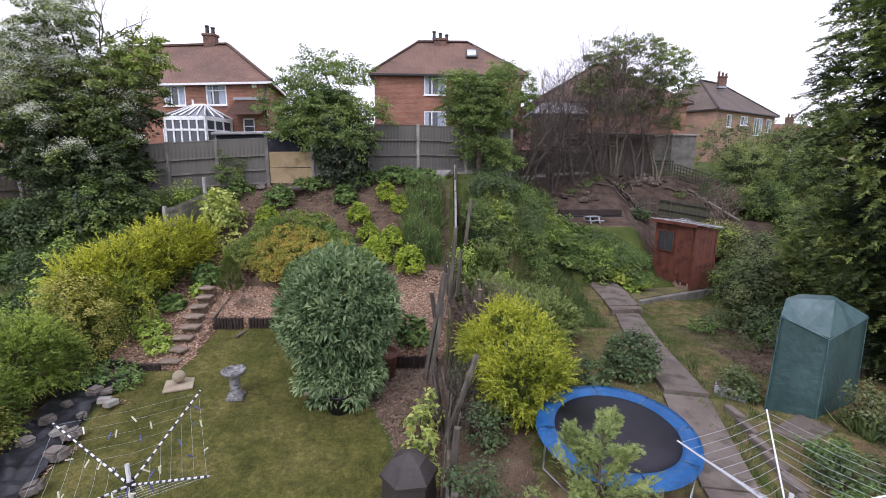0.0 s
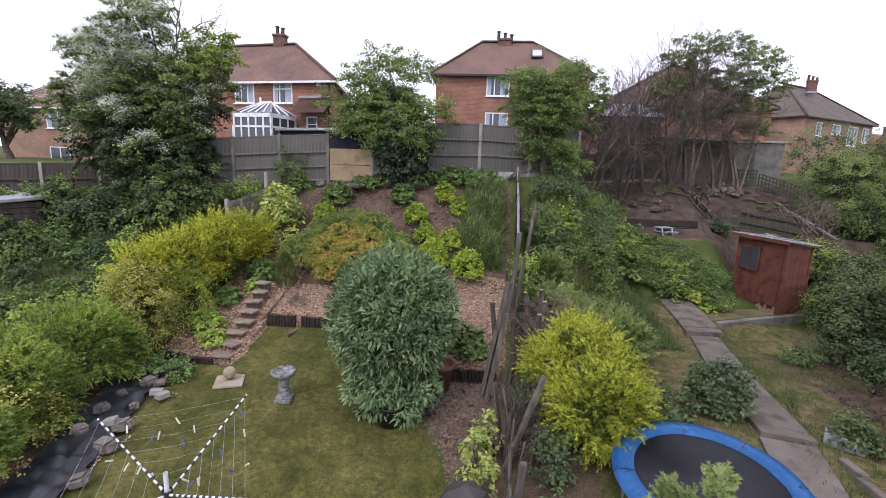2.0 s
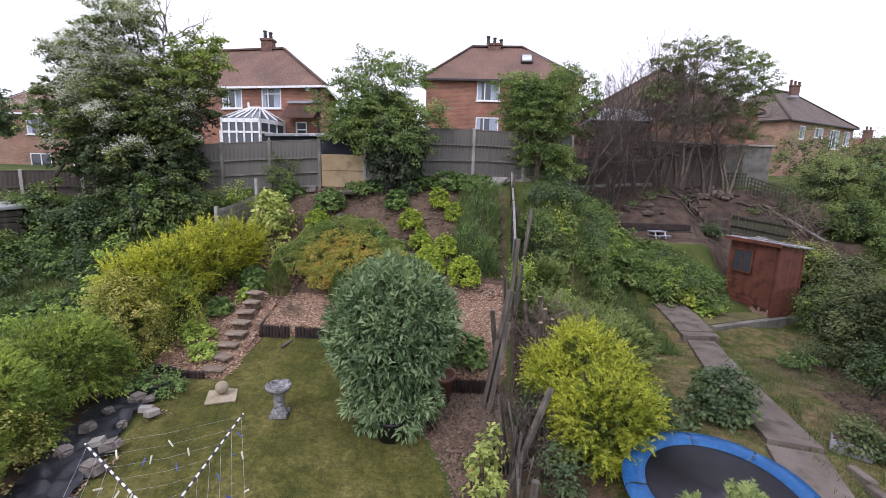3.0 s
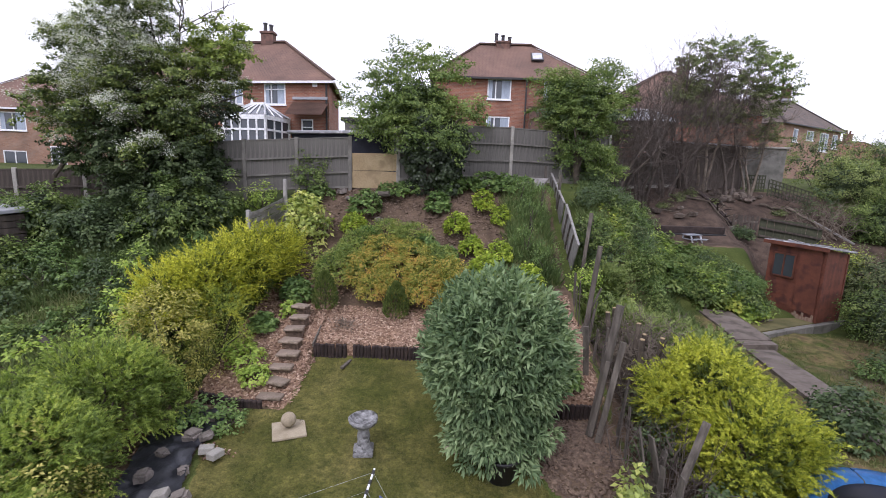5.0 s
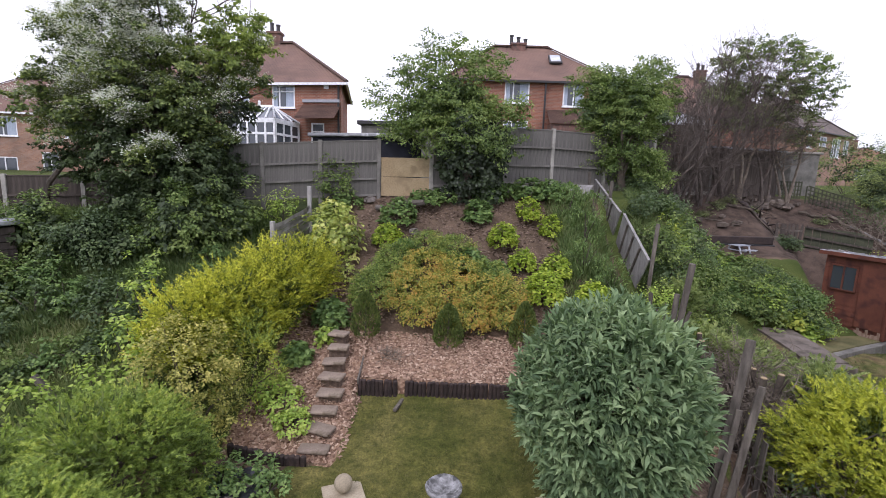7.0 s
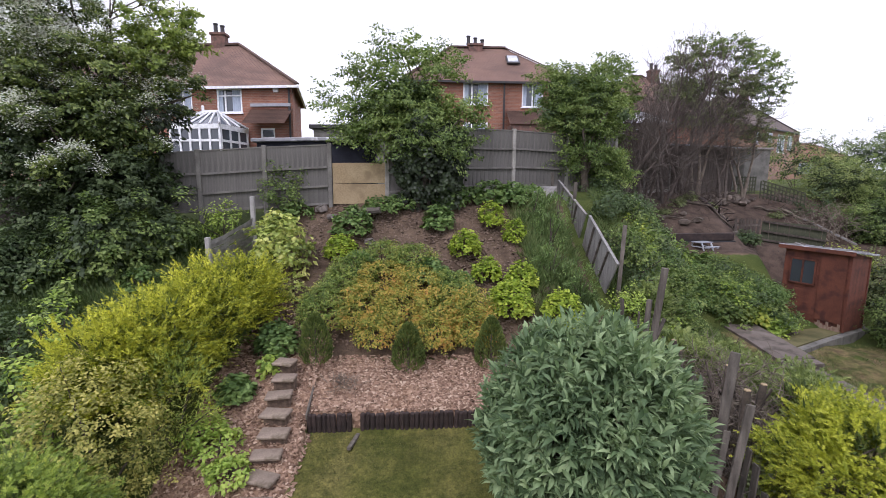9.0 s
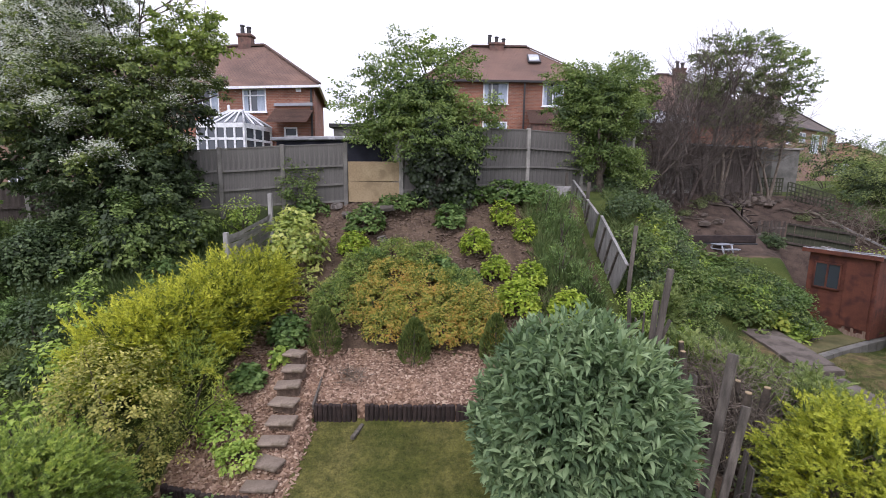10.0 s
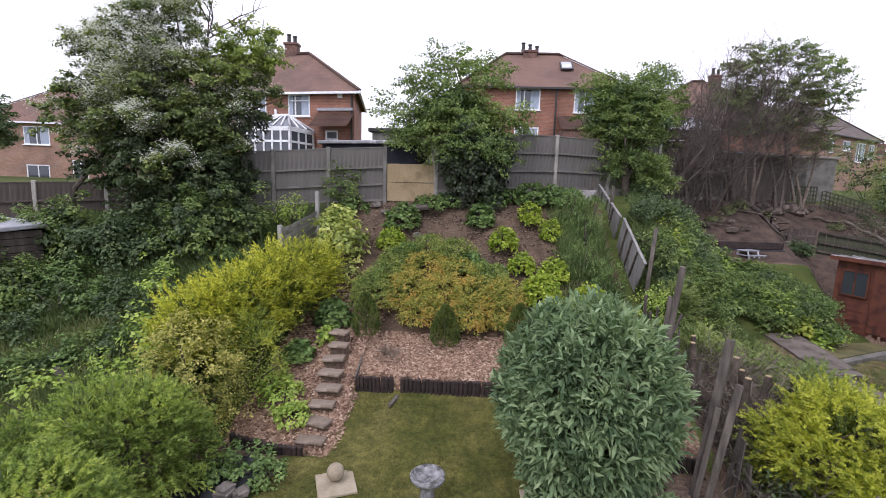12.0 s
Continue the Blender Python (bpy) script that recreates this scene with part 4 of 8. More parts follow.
cor = [base @ Vector((sx * W_ / 2, sy * D_ / 2, E_ + 0.06)) for sx, sy in ((-1, -1), (1, -1), (1, 1), (-1, 1))]
bm = bmesh.new()
vs = [bm.verts.new(p) for p in (*cor, *ap)]
for f in ((0, 1, 5, 4), (1, 2, 5), (2, 3, 4, 5), (3, 0, 4)):
    bm.faces.new([vs[i] for i in f])
part("roof_glazing", bm, M_GLASS, cons, "glass roof panels")
bars = []
for t in np.linspace(0, 1, 6):
    a, b = cor[0].lerp(cor[1], t), ap[0].lerp(ap[1], t)
    bars.append([(tuple(a + Vector((0, 0, 0.03))), 0.05), (tuple(b + Vector((0, 0, 0.03))), 0.05)])
for t in np.linspace(0, 1, 4):
    for s, e, q in ((1, 2, 1), (3, 0, 0)):
        a = cor[s].lerp(cor[e], t)
        bars.append([(tuple(a + Vector((0, 0, 0.03))), 0.05), (tuple(ap[q] + Vector((0, 0, 0.03))), 0.05)])
bars.append([(tuple(ap[0]), 0.09), (tuple(ap[1]), 0.09)])
for path in bars:
    add("roof_bar", tubes([path], 4), M_UPVC, cons, "white glazing bar")
part("finial", boxed((0.1, 0.1, 0.3), Matrix.Translation(ap[0]), 0.02), M_UPVC, cons)

# second brick house
h_b = house("house", "red brick house with brown hipped roof and roof light", (-4.75, 30.0), (1, 0.02), (-0.06, 1), 9.2, 6.4, 3.8, 9.55, 12.05, 2.7, 3.1, M_BRICK, M_TILE,
            [(3.1, 4.5, 8.2, 9.38, (0.35,), 0.0, True), (3.1, 4.5, 5.9, 7.25, (0.35,), 0.0, True), (6.4, 7.6, 8.1, 9.38, (0.5,), 0.0, True)],
            [(3.2, 4.6, 8.0, 9.3, (0.5,), 0.0, True), (3.2, 4.6, 5.6, 7.0, (0.5,), 0.0, True)])
chimney(h_b, -0.72, 33.2, 11.4, 12.35, M_BRICK, 3, 0.85, 0.6)
part("downpipe", boxed((0.09, 0.09, 5.6), pose(0.62, 29.93, 3.9)), M_DARK, h_b)
rl = part("roof_light", boxed((0.75, 0.95, 0.1), pose(1.35, 31.75, 10.98, 38, 0, 0), 0.015), M_DARK, h_b, "roof window in dark frame")
part("pane", boxed((0.58, 0.78, 0.02), pose(1.35, 31.74, 11.085, 38, 0, 0)), M_TARP, rl)
bm = bmesh.new()
ly = bm.loops.layers.uv.new("UVMap")
uv_face(bm, [(0.75, 28.6, 7.0), (3.9, 28.6, 7.0), (3.9, 30.0, 7.9), (0.75, 30.0, 7.9)], [(0, 0), (3.1, 0), (3.1, 1.6), (0, 1.6)], ly)
bmesh.ops.solidify(bm, geom=list(bm.faces), thickness=0.1)
part("porch_roof", bm, M_TILE, h_b, "brown tiled porch roof")
part("porch_wall", boxed((3.0, 1.3, 3.2), pose(2.35, 29.35, 3.8)), M_STACK, h_b)

# house behind the bare trees
h_c = house("house", "brick house with reddish brown hipped roof behind bare trees", (6.5, 35.0), (1, 0.05), (-0.05, 1), 11.0, 7.0, 3.9, 8.6, 11.7, 5.2, 5.0, M_BRICK, M_TILE,
            [(2.0, 3.4, 7.2, 8.4, (0.5,), 0.0, True)])
chimney(h_c, 12.95, 38.4, 10.6, 12.2, M_BRICK, 2, 0.7)
# far row to the east
h_d = house("house", "brown brick house with grey tiled roof in the distance", (25.2, 45.5), (0.82, 0.57), (-0.57, 0.82), 12.8, 8.0, 4.0, 9.3, 12.6, 4.0, 4.3, M_BRICK_DULL, M_TILE_GREY,
            [(2.2, 3.2, 7.6, 8.8, (), 0.0, True), (5.0, 6.6, 7.9, 8.8, (0.5,), 0.0, True), (8.0, 10.0, 7.0, 8.8, (0.33, 0.66), 0.0, True), (10.9, 12.2, 7.4, 8.8, (0.5,), 0.0, True)])
chimney(h_d, 28.4, 50.9, 11.8, 13.1, M_BRICK_DULL, 3, 0.75, 0.45)
h_e = house("house", "distant house with red tiled roof", (44.5, 66.0), (1, 0.1), (-0.1, 1), 12, 8, 3.5, 7.2, 9.6, 3.0, 3.5, M_BRICK_DULL, M_TILE_RED, [(3, 5, 5.2, 6.6, (0.5,), 0.0, True)])
chimney(h_e, 49.5, 70.0, 9.0, 10.8, M_BRICK_DULL, 2)
# house beyond the hawthorn
house("house", "brown brick semi-detached house with brown tiled roof", (-39.5, 33.0), (0.99, 0.14), (-0.14, 0.99), 15.5, 7, 2.3, 7.4, 10.0, 3.0, 4.2, M_BRICK_DULL, M_TILE,
            [(3.4, 5.2, 5.7, 7.0, (0.5,), 0.0, True), (3.4, 5.0, 3.2, 4.3, (0.5,), 0.0, False), (6.6, 7.7, 2.5, 4.7, (0.5,), 0.0, False), (8.2, 10.0, 5.7, 7.0, (0.5,), 0.0, True)])

# ---- outbuildings beyond the fence ----
store = thing("felt_roofed_store", label="low blue-black felted store behind the fence", category="shed")
part("wall", boxed((3.2, 2.2, 1.7), pose(-6.75, 17.75, 3.4, 0, 0, 5)), M_BLUEBLACK, store)
part("roof", boxed((3.4, 2.5, 0.1), pose(-6.75, 17.7, 5.08, 0, -1.8, 5), 0.02), M_FELT, store, "grey felt roof")
garage = thing("garage", label="small grey flat-roofed garage beside the house", category="garage")
part("wall", boxed((3.0, 4.0, 2.3), pose(-6.6, 24.3, 3.7)), M_BLOCK, garage)
part("roof", boxed((3.3, 4.3, 0.16), pose(-6.6, 24.3, 6.0), 0.02), M_DARK, garage)
part("window", boxed((1.2, 0.05, 0.7), pose(-6.9, 22.28, 5.0)), M_GLASS, garage)
summer = thing("summer_house", label="dark timber shelter with pale sheet roof behind bare trees", category="shelter")
for x in (4.3, 5.2, 6.1, 6.9):
    part("post", boxed((0.12, 0.12, 3.0), pose(x, 24.3, 3.6)), M_FENCE_BROWN, summer)
for k in range(14):
    part("board", boxed((2.7, 0.03, 0.17), pose(5.6, 24.9, 3.6 + k * 0.2)), M_FENCE_BROWN, summer)
part("beam", boxed((2.9, 0.14, 0.24), pose(5.6, 24.3, 6.35)), M_FENCE_BROWN, summer)
bm = bmesh.new()
vs = [bm.verts.new(p) for p in ((4.0, 24.0, 6.58), (7.2, 24.0, 6.58), (6.2, 25.4, 7.3), (5.0, 25.4, 7.3), (4.0, 26.8, 6.58), (7.2, 26.8, 6.58))]
for f in ((0, 1, 2, 3), (1, 5, 2), (5, 4, 3, 2), (4, 0, 3)):
    bm.faces.new([vs[i] for i in f])
bmesh.ops.solidify(bm, geom=list(bm.faces), thickness=0.06)
part("roof", bm, M_TARP, summer, "pale silver sheet roof")
block = thing("block_wall", label="grey concrete block garden building", category="outbuilding")
part("wall", boxed((1.5, 2.0, 2.6), pose(13.35, 28.3, 3.1, 0, 0, 8), 0.02), M_BLOCK, block)
part("coping", boxed((1.7, 2.2, 0.1), pose(13.35, 28.3, 5.7, 0, 0, 8), 0.02), M_CONCRETE, block)
lean = thing("lean_to", label="low shed with pale roof behind the brown fence", category="shed")
part("wall", boxed((3.6, 2.0, 2.2), pose(8.9, 25.6, 3.5, 0, 0, 22)), M_FENCE_BROWN, lean)
part("roof", boxed((3.8, 2.3, 0.08), pose(8.9, 25.5, 5.68, 4, 0, 22), 0.01), M_PEBBLE, lean)
ns = thing("neighbour_shed", label="dark brown timber shed with pale flat roof by the hedge", category="shed")
for k in range(9):
    part("board", boxed((2.4, 1.6, 0.14), pose(-14.45, 11.6, 1.3 + k * 0.155, 0, 0, -20)), M_FENCE_BROWN, ns)
part("roof", boxed((2.7, 1.9, 0.1), pose(-14.45, 11.6, 2.7, 3, 0, -20), 0.02), M_LEAD, ns)

# ---- the lawn garden: built things ----
def log_row(name, pts, h, label, r=0.037):
    """Upright half-round logs along a plan line."""
    root = thing(name, label=label, category="edging", kind="structure")
    meshes = []
    for k in range(4):
        bm = lathe([(r * 1.08, -0.1), (r * 1.08, h - 0.015 + 0.006 * k), (r * 0.9, h + 0.006 * k)], 8, 0.03)
        me = bpy.data.meshes.new("log")
        bm.to_mesh(me)
        bm.free()
        me.materials.append(M_LOG)
        meshes.append(me)
    for (x0, y0), (x1, y1) in zip(pts, pts[1:]):
        n = max(1, round(math.hypot(x1 - x0, y1 - y0) / (2 * r)))
        for i in range(n):
            t = (i + 0.5) / n
            x, y = x0 + (x1 - x0) * t, y0 + (y1 - y0) * t
            ob = new("log", meshes[int(RNG.integers(4))])
            ob.parent = root
            ob.matrix_basis = pose(x, y, ground_z(x, y - 0.16) - 0.06, RNG.normal(0, 1.5), RNG.normal(0, 1.5), RNG.uniform(0, 360))
    return root


log_row("log_edging", [(-5.38, 9.97), (-4.72, 9.99)], 0.33, "dark stained upright log edging holding the chip bed")
log_row("log_edging", [(-4.6, 9.99), (-3.0, 10.02), (-2.0, 10.05)], 0.33, "dark stained upright log edging holding the chip bed")
log_row("log_edging", [(-1.62, 8.68), (-0.2, 8.74)], 0.32, "dark log edging round the raised chip bed")
log_row("log_edging", [(-6.9, 8.62), (-6.2, 8.5), (-5.75, 8.48)], 0.2, "low dark log edging of the lower flower bed", 0.04)
fallen = thing("wooden_peg", (-4.66, 9.72, ground_z(-4.66, 9.72)), "fallen wooden peg lying on the lawn", "peg", turn=-12)
part("shaft", boxed((0.06, 0.38, 0.05), pose(0, 0, 0), 0.008), M_OLDWOOD, fallen)
side_board = thing("side_board", (-5.4, 10.35, 0.68), "thin timber board edging the chip bed", "board", turn=4)
part("plank", boxed((0.03, 0.85, 0.1), pose(0, 0, -0.02, 12, 0, 0), 0.006), M_OLDWOOD, side_board)

for i in range(8):
    y = 8.78 + 0.285 * i
    x = -5.72 - 0.02 * i + RNG.normal(0, 0.035)
    z = 0.15 + 0.143 * i
    st = thing("garden_step", (x, y, z - 0.07), "weathered brown stone slab step on the garden slope", "step", "steps up the slope", turn=-8 + RNG.normal(0, 9))
    part("tread", boxed((0.43 - 0.012 * i + RNG.normal(0, 0.02), 0.26 + RNG.normal(0, 0.015), 0.05), pose(0, 0, 0.02, RNG.normal(0, 1.5), RNG.normal(0, 1.5), 0), 0.014), M_SLAB, st)
    part("riser", boxed((0.4 - 0.012 * i, 0.16, 0.16), pose(0, 0.04, -0.145), 0.012), M_CLOD, st)


def ball_on_slab(x, y, r, turn, label, dx=0.0):
    z = ground_z(x, y)
    root = thing("stone_ball", (x, y, z), label, "ornament", "stone balls on the lawn", turn=turn)
    part("slab", boxed((0.5, 0.5, 0.04), pose(0, 0, -0.012), 0.008), M_BUFF, root, "square buff paving slab")
    bm = bmesh.new()
    bmesh.ops.create_icosphere(bm, subdivisions=3, radius=r, matrix=Matrix.Translation((0, 0, 0.045 + r)))
    part("ball", bm, M_BUFF, root, "round buff stone ball", True).location = (dx, 0.04, 0)


ball_on_slab(-5.1, 8.0, 0.115, 24, "buff stone ball on a square slab on the lawn")
ball_on_slab(-2.42, 7.95, 0.13, 3, "buff stone slab with ball half hidden by the round bush", 0.16)

bath = thing("bird_bath", (-3.84, 7.62, ground_z(-3.84, 7.62)), "grey cast stone bird bath on the lawn", "bird bath")
part("plinth", boxed((0.29, 0.29, 0.08), pose(0, 0, -0.01, 0, 0, 10), 0.015), M_STONE, bath)
part("pedestal", lathe([(0.14, 0.05), (0.13, 0.09), (0.1, 0.13), (0.085, 0.2), (0.095, 0.27), (0.08, 0.35), (0.095, 0.42), (0.13, 0.47)], 18, 0.05), M_STONE, bath, smooth=True)
part("bowl", lathe([(0.11, 0.42), (0.17, 0.455), (0.205, 0.5), (0.215, 0.545), (0.19, 0.55), (0.165, 0.51), (0.1, 0.475), (0.001, 0.47)], 24, 0.03), M_STONE, bath, smooth=True)

tub = thing("plant_tub", (-1.86, 7.32, ground_z(-1.86, 7.32) - 0.03), "black plastic tub under the grey-green bush", "plant pot")
part("tub", lathe([(0.2, 0), (0.25, 0.34), (0.28, 0.35), (0.28, 0.39), (0.25, 0.39), (0.23, 0.33), (0.001, 0.33)], 20), M_BLACK, tub, smooth=True)
pot = thing("plant_pot", (-1.22, 8.35, ground_z(-1.22, 8.35) - 0.02), "brown terracotta pot behind the bush", "plant pot")
part("pot", lathe([(0.17, 0), (0.25, 0.48), (0.29, 0.5), (0.29, 0.57), (0.25, 0.57), (0.23, 0.5), (0.001, 0.48)], 20), M_POT, pot, smooth=True)

bin_ = thing("compost_bin", (-0.47, 5.1, ground_z(-0.47, 5.1) - 0.02), "dark brown plastic compost bin with a hipped lid", "compost bin", turn=10)
part("body", lathe([(0.36, 0), (0.33, 0.62)], 6), M_COMPOST, bin_)
part("lid", lathe([(0.37, 0.6), (0.37, 0.64), (0.22, 0.82), (0.03, 0.9)], 6), M_COMPOST, bin_, "faceted dark lid")

# stones and membrane in the left border
mem = thing("weed_membrane", label="crumpled black plastic membrane in the border", category="sheet")
gx, gy = np.meshgrid(np.linspace(-0.85, 0.0, 14), np.linspace(4.2, 8.3, 60))
gx = gx + np.interp(gy, [3, 5.2, 6.4, 7.4, 8.3], [-5.5, -5.58, -5.88, -6.22, -6.1])
gz = height(gx, gy) + 0.02 + 0.17 * np.array([abs(noise.noise((a * 4, b * 4, 1))) + 0.5 * abs(noise.noise((a * 11, b * 11, 4))) for a, b in zip(gx.ravel(), gy.ravel())]).reshape(gx.shape)
ii = (np.arange(59)[:, None] * 14 + np.arange(13)[None])
add("sheet", mesh_from("sheet", np.stack([gx, gy, gz], -1).reshape(-1, 3), np.stack([ii, ii + 1, ii + 15, ii + 14], -1).reshape(-1, 4)), M_MEMBRANE, mem, smooth=True)


def stone(x, y, sx, sy, sz, label, mat=None, group="border stones", name="border_stone"):
    bm = bmesh.new()
    bmesh.ops.create_cube(bm, size=1.0)
    bmesh.ops.bevel(bm, geom=list(bm.edges), offset=0.2, segments=2, affect="EDGES")
    for v in bm.verts:
        v.co += Vector(RNG.normal(0, 0.05, 3))
        v.co = Vector((v.co.x * sx, v.co.y * sy, v.co.z * sz))
    me = bpy.data.meshes.new(name)
    bmesh.ops.recalc_face_normals(bm, faces=bm.faces)
    bm.to_mesh(me)
    bm.free()
    ob = add(name, me, mat or M_ROCK)
    ob.matrix_basis = pose(x, y, ground_z(x, y) + 0.06 + sz * 0.32, RNG.normal(0, 8), RNG.normal(0, 8), RNG.uniform(0, 180))
    tagged(ob, label, "stone", group)


for x, y, s in ((-6.4, 7.6, 0.2), (-6.2, 7.62, 0.16), (-6.55, 6.75, 0.19), (-6.4, 6.2, 0.19), (-5.85, 6.4, 0.22), (-5.72, 5.95, 0.24), (-5.5, 5.3, 0.2), (-6.6, 7.2, 0.14), (-6.35, 8.0, 0.13), (-6.1, 6.9, 0.13)):
    stone(x, y, s * 1.2, s, s * 0.7, "grey rubble stone in the border")
for x, y, turn in ((-6.02, 7.3, 25), (-5.84, 7.22, 70), (-6.1, 6.45, 10)):
    blk = thing("concrete_block", (x, y, ground_z(x, y) + 0.06), "pale squared block lying on the black membrane", "block", "membrane blocks", turn=turn)
    part("block", boxed((0.2, 0.15, 0.1), pose(0, 0, 0, RNG.normal(0, 6), RNG.normal(0, 6), 0), 0.012), M_CONCRETE, blk)
for x, y, s in ((-6.3, 15.3, 0.22), (-5.95, 15.0, 0.2), (-4.95, 14.2, 0.2), (-2.3, 11.0, 0.12), (-2.45, 11.15, 0.1), (-6.75, 10.6, 0.16)):
    stone(x, y, s * 1.3, s, s * 0.7, "pale stone lying on the soil", group="slope stones")
for x, y, s in ((5.9, 20.3, 0.28), (6.5, 20.45, 0.26), (5.1, 20.6, 0.3), (6.2, 20.9, 0.2), (9.3, 24.0, 0.26), (9.8, 24.4, 0.22), (10.3, 24.3, 0.3), (9.6, 23.8, 0.2), (9.1, 24.4, 0.24), (10.8, 24.0, 0.26), (10.5, 23.8, 0.3), (8.9, 23.8, 0.18), (10.1, 24.7, 0.2), (11.2, 24.2, 0.24)):
    stone(x, y, s * 1.3, s, s * 0.6, "rubble lump half sunk in the bare bank", M_RUBBLE, "bank rubble")

for k in range(34):
    a, b = RNG.uniform(0, 2 * math.pi), RNG.random() ** 0.6
    stone(9.9 + 0.95 * b * math.cos(a), 24.3 + 0.6 * b * math.sin(a), RNG.uniform(0.2, 0.42), RNG.uniform(0.12, 0.28), RNG.uniform(0.06, 0.3), "broken slab in the rubble heap on the bank", M_RUBBLE, "rubble heap", "rubble_slab")
timber = thing("old_timber", (-5.6, 15.15, ground_z(-5.6, 15.15) + 0.03), "old round timber lying by the fence", "timber", turn=70)
part("shaft", lathe([(0.08, 0), (0.085, 0.45), (0.075, 0.9)], 8, 0.05), M_OLDWOOD, timber)
timber.matrix_basis = timber.matrix_basis @ pose(0, 0, 0.08, 84, 0, 0)
flat = thing("timber_panel", (-0.42, 16.45, ground_z(-0.42, 16.45) + 0.06), "pale board panel lying on the slope", "panel", turn=-30)
for k in range(3):
    part("plank", boxed((0.2, 0.95, 0.03), pose(-0.21 + 0.21 * k, 0, 0.03, 26, 0, 0)), M_PALEWOOD, flat)

# ---- old fence between the gardens ----
old = thing("boundary_fence", label="old leaning timber boundary fence with broken boards", category="fence", kind="structure")


def pole(x, y, h, tilt=0.0, lean=0.0, w=0.09, mat=None, sink=0.3, name="post"):
    ob = part(name, boxed((w, w * 0.9, h + sink), pose(0, 0, -sink), 0.01), mat or M_OLDWOOD, old)
    ob.matrix_basis = pose(x, y, ground_z(x, y), lean, tilt, RNG.uniform(-10, 10))
    return ob


for x, y, h, tl, ln in ((0.02, 16.95, 0.62, -3, 3), (0.18, 15.5, 0.95, 2, 2), (0.3, 14.3, 0.85, 0, -3), (0.05, 5.2, 1.2, 4, 2), (0.05, 4.2, 1.1, 2, 1)):
    pole(x, y, h, tl, ln, 0.08)


def leaning(name, a, b, w, d, mat, roll=0.0):
    a, b = Vector(a), Vector(b)
    part(name, boxed((w, d, (b - a).length), Matrix.Translation(a) @ (b - a).to_track_quat("Z", "Y").to_matrix().to_4x4() @ pose(0, 0, 0, 0, 0, roll), 0.006), mat, old)


for a, b, w, d, roll in (((0.4, 12.95, 1.2), (0.63, 13.3, 3.12), 0.085, 0.085, 10), ((0.0, 10.75, 0.5), (0.16, 10.65, 2.7), 0.09, 0.09, 20), ((0.22, 11.3, 0.8), (0.3, 11.35, 2.0), 0.08, 0.07, 5),
                         ((-0.42, 8.3, 0.05), (-0.06, 8.55, 2.12), 0.1, 0.09, 15), ((-0.34, 8.12, 0.05), (-0.08, 8.2, 1.66), 0.09, 0.03, 60), ((-0.44, 8.2, 0.1), (-0.24, 8.3, 1.3), 0.07, 0.02, 40), ((-0.2, 9.5, 0.3), (-0.35, 9.3, 1.5), 0.1, 0.025, 30),
                         ((-0.05, 6.75, -0.1), (-0.22, 6.95, 1.0), 0.16, 0.025, 35), ((0.12, 6.7, -0.1), (-0.1, 6.9, 0.95), 0.13, 0.025, 50), ((-0.04, 6.5, -0.15), (0.46, 6.75, 1.26), 0.075, 0.065, 0), ((0.35, 6.5, -0.1), (0.4, 6.45, 0.5), 0.14, 0.025, 10)):
    leaning("post" if d > 0.05 else "board", a, b, w, d, M_OLDWOOD, roll)
# pale broken panels up the slope
for (yb0, zb0), (yb1, zb1), (yt1, zt1), (yt0, zt0) in (((17.2, 3.2), (14.95, 2.6), (14.5, 3.25), (16.95, 4.05)), ((14.62, 2.5), (13.05, 1.68), (12.5, 2.4), (14.25, 3.24))):
    bm = bmesh.new()
    vs = [bm.verts.new(p) for x in (0.17, 0.2) for p in ((x, yb0, zb0), (x, yb1, zb1), (x, yt1, zt1), (x, yt0, zt0))]
    for f in ((0, 1, 2, 3), (7, 6, 5, 4), (0, 4, 5, 1), (1, 5, 6, 2), (2, 6, 7, 3), (3, 7, 4, 0)):
        bm.faces.new([vs[i] for i in f])
    part("panel", bm, M_PALEWOOD, old, "pale silvered board panel")
    e = Vector((0, yt1 - yt0, zt1 - zt0))
    part("cap_rail", boxed((0.06, e.length, 0.03), Matrix.Translation((0.185, (yt0 + yt1) / 2, (zt0 + zt1) / 2)) @ e.to_track_quat("Y", "Z").to_matrix().to_4x4()), M_PALEWOOD, old)
    for t in (0.25, 0.5, 0.75):
        lo = Vector((0.15, yb0 + (yb1 - yb0) * t, zb0 + (zb1 - zb0) * t))
        hi = Vector((0.15, yt0 + (yt1 - yt0) * t, zt0 + (zt1 - zt0) * t))
        part("batten", boxed((0.03, 0.05, (hi - lo).length), Matrix.Translation(lo) @ (hi - lo).to_track_quat("Z", "X").to_matrix().to_4x4()), M_OLDWOOD, old)
# loose boards lower down
for k in range(26):
    y = 4.2 + k * 0.3
    if RNG.random() < 0.25:
        continue
    ob = part("board", boxed((0.018, 0.11, RNG.uniform(0.7, 1.15)), None, 0.003), M_OLDWOOD, old)
    ob.matrix_basis = pose(RNG.normal(-0.02, 0.05), y, ground_z(0.0, y) - 0.1, RNG.normal(0, 9), RNG.normal(6, 6), RNG.normal(0, 10))
for y0, y1, z in ((4.4, 6.4, 0.45),):
    e = Vector((0.02, y1 - y0, 0.12))
    part("rail", boxed((0.04, e.length, 0.08), Matrix.Translation((0.02, (y0 + y1) / 2, ground_z(0, (y0 + y1) / 2) + z)) @ e.to_track_quat("Y", "Z").to_matrix().to_4x4()), M_OLDWOOD, old)

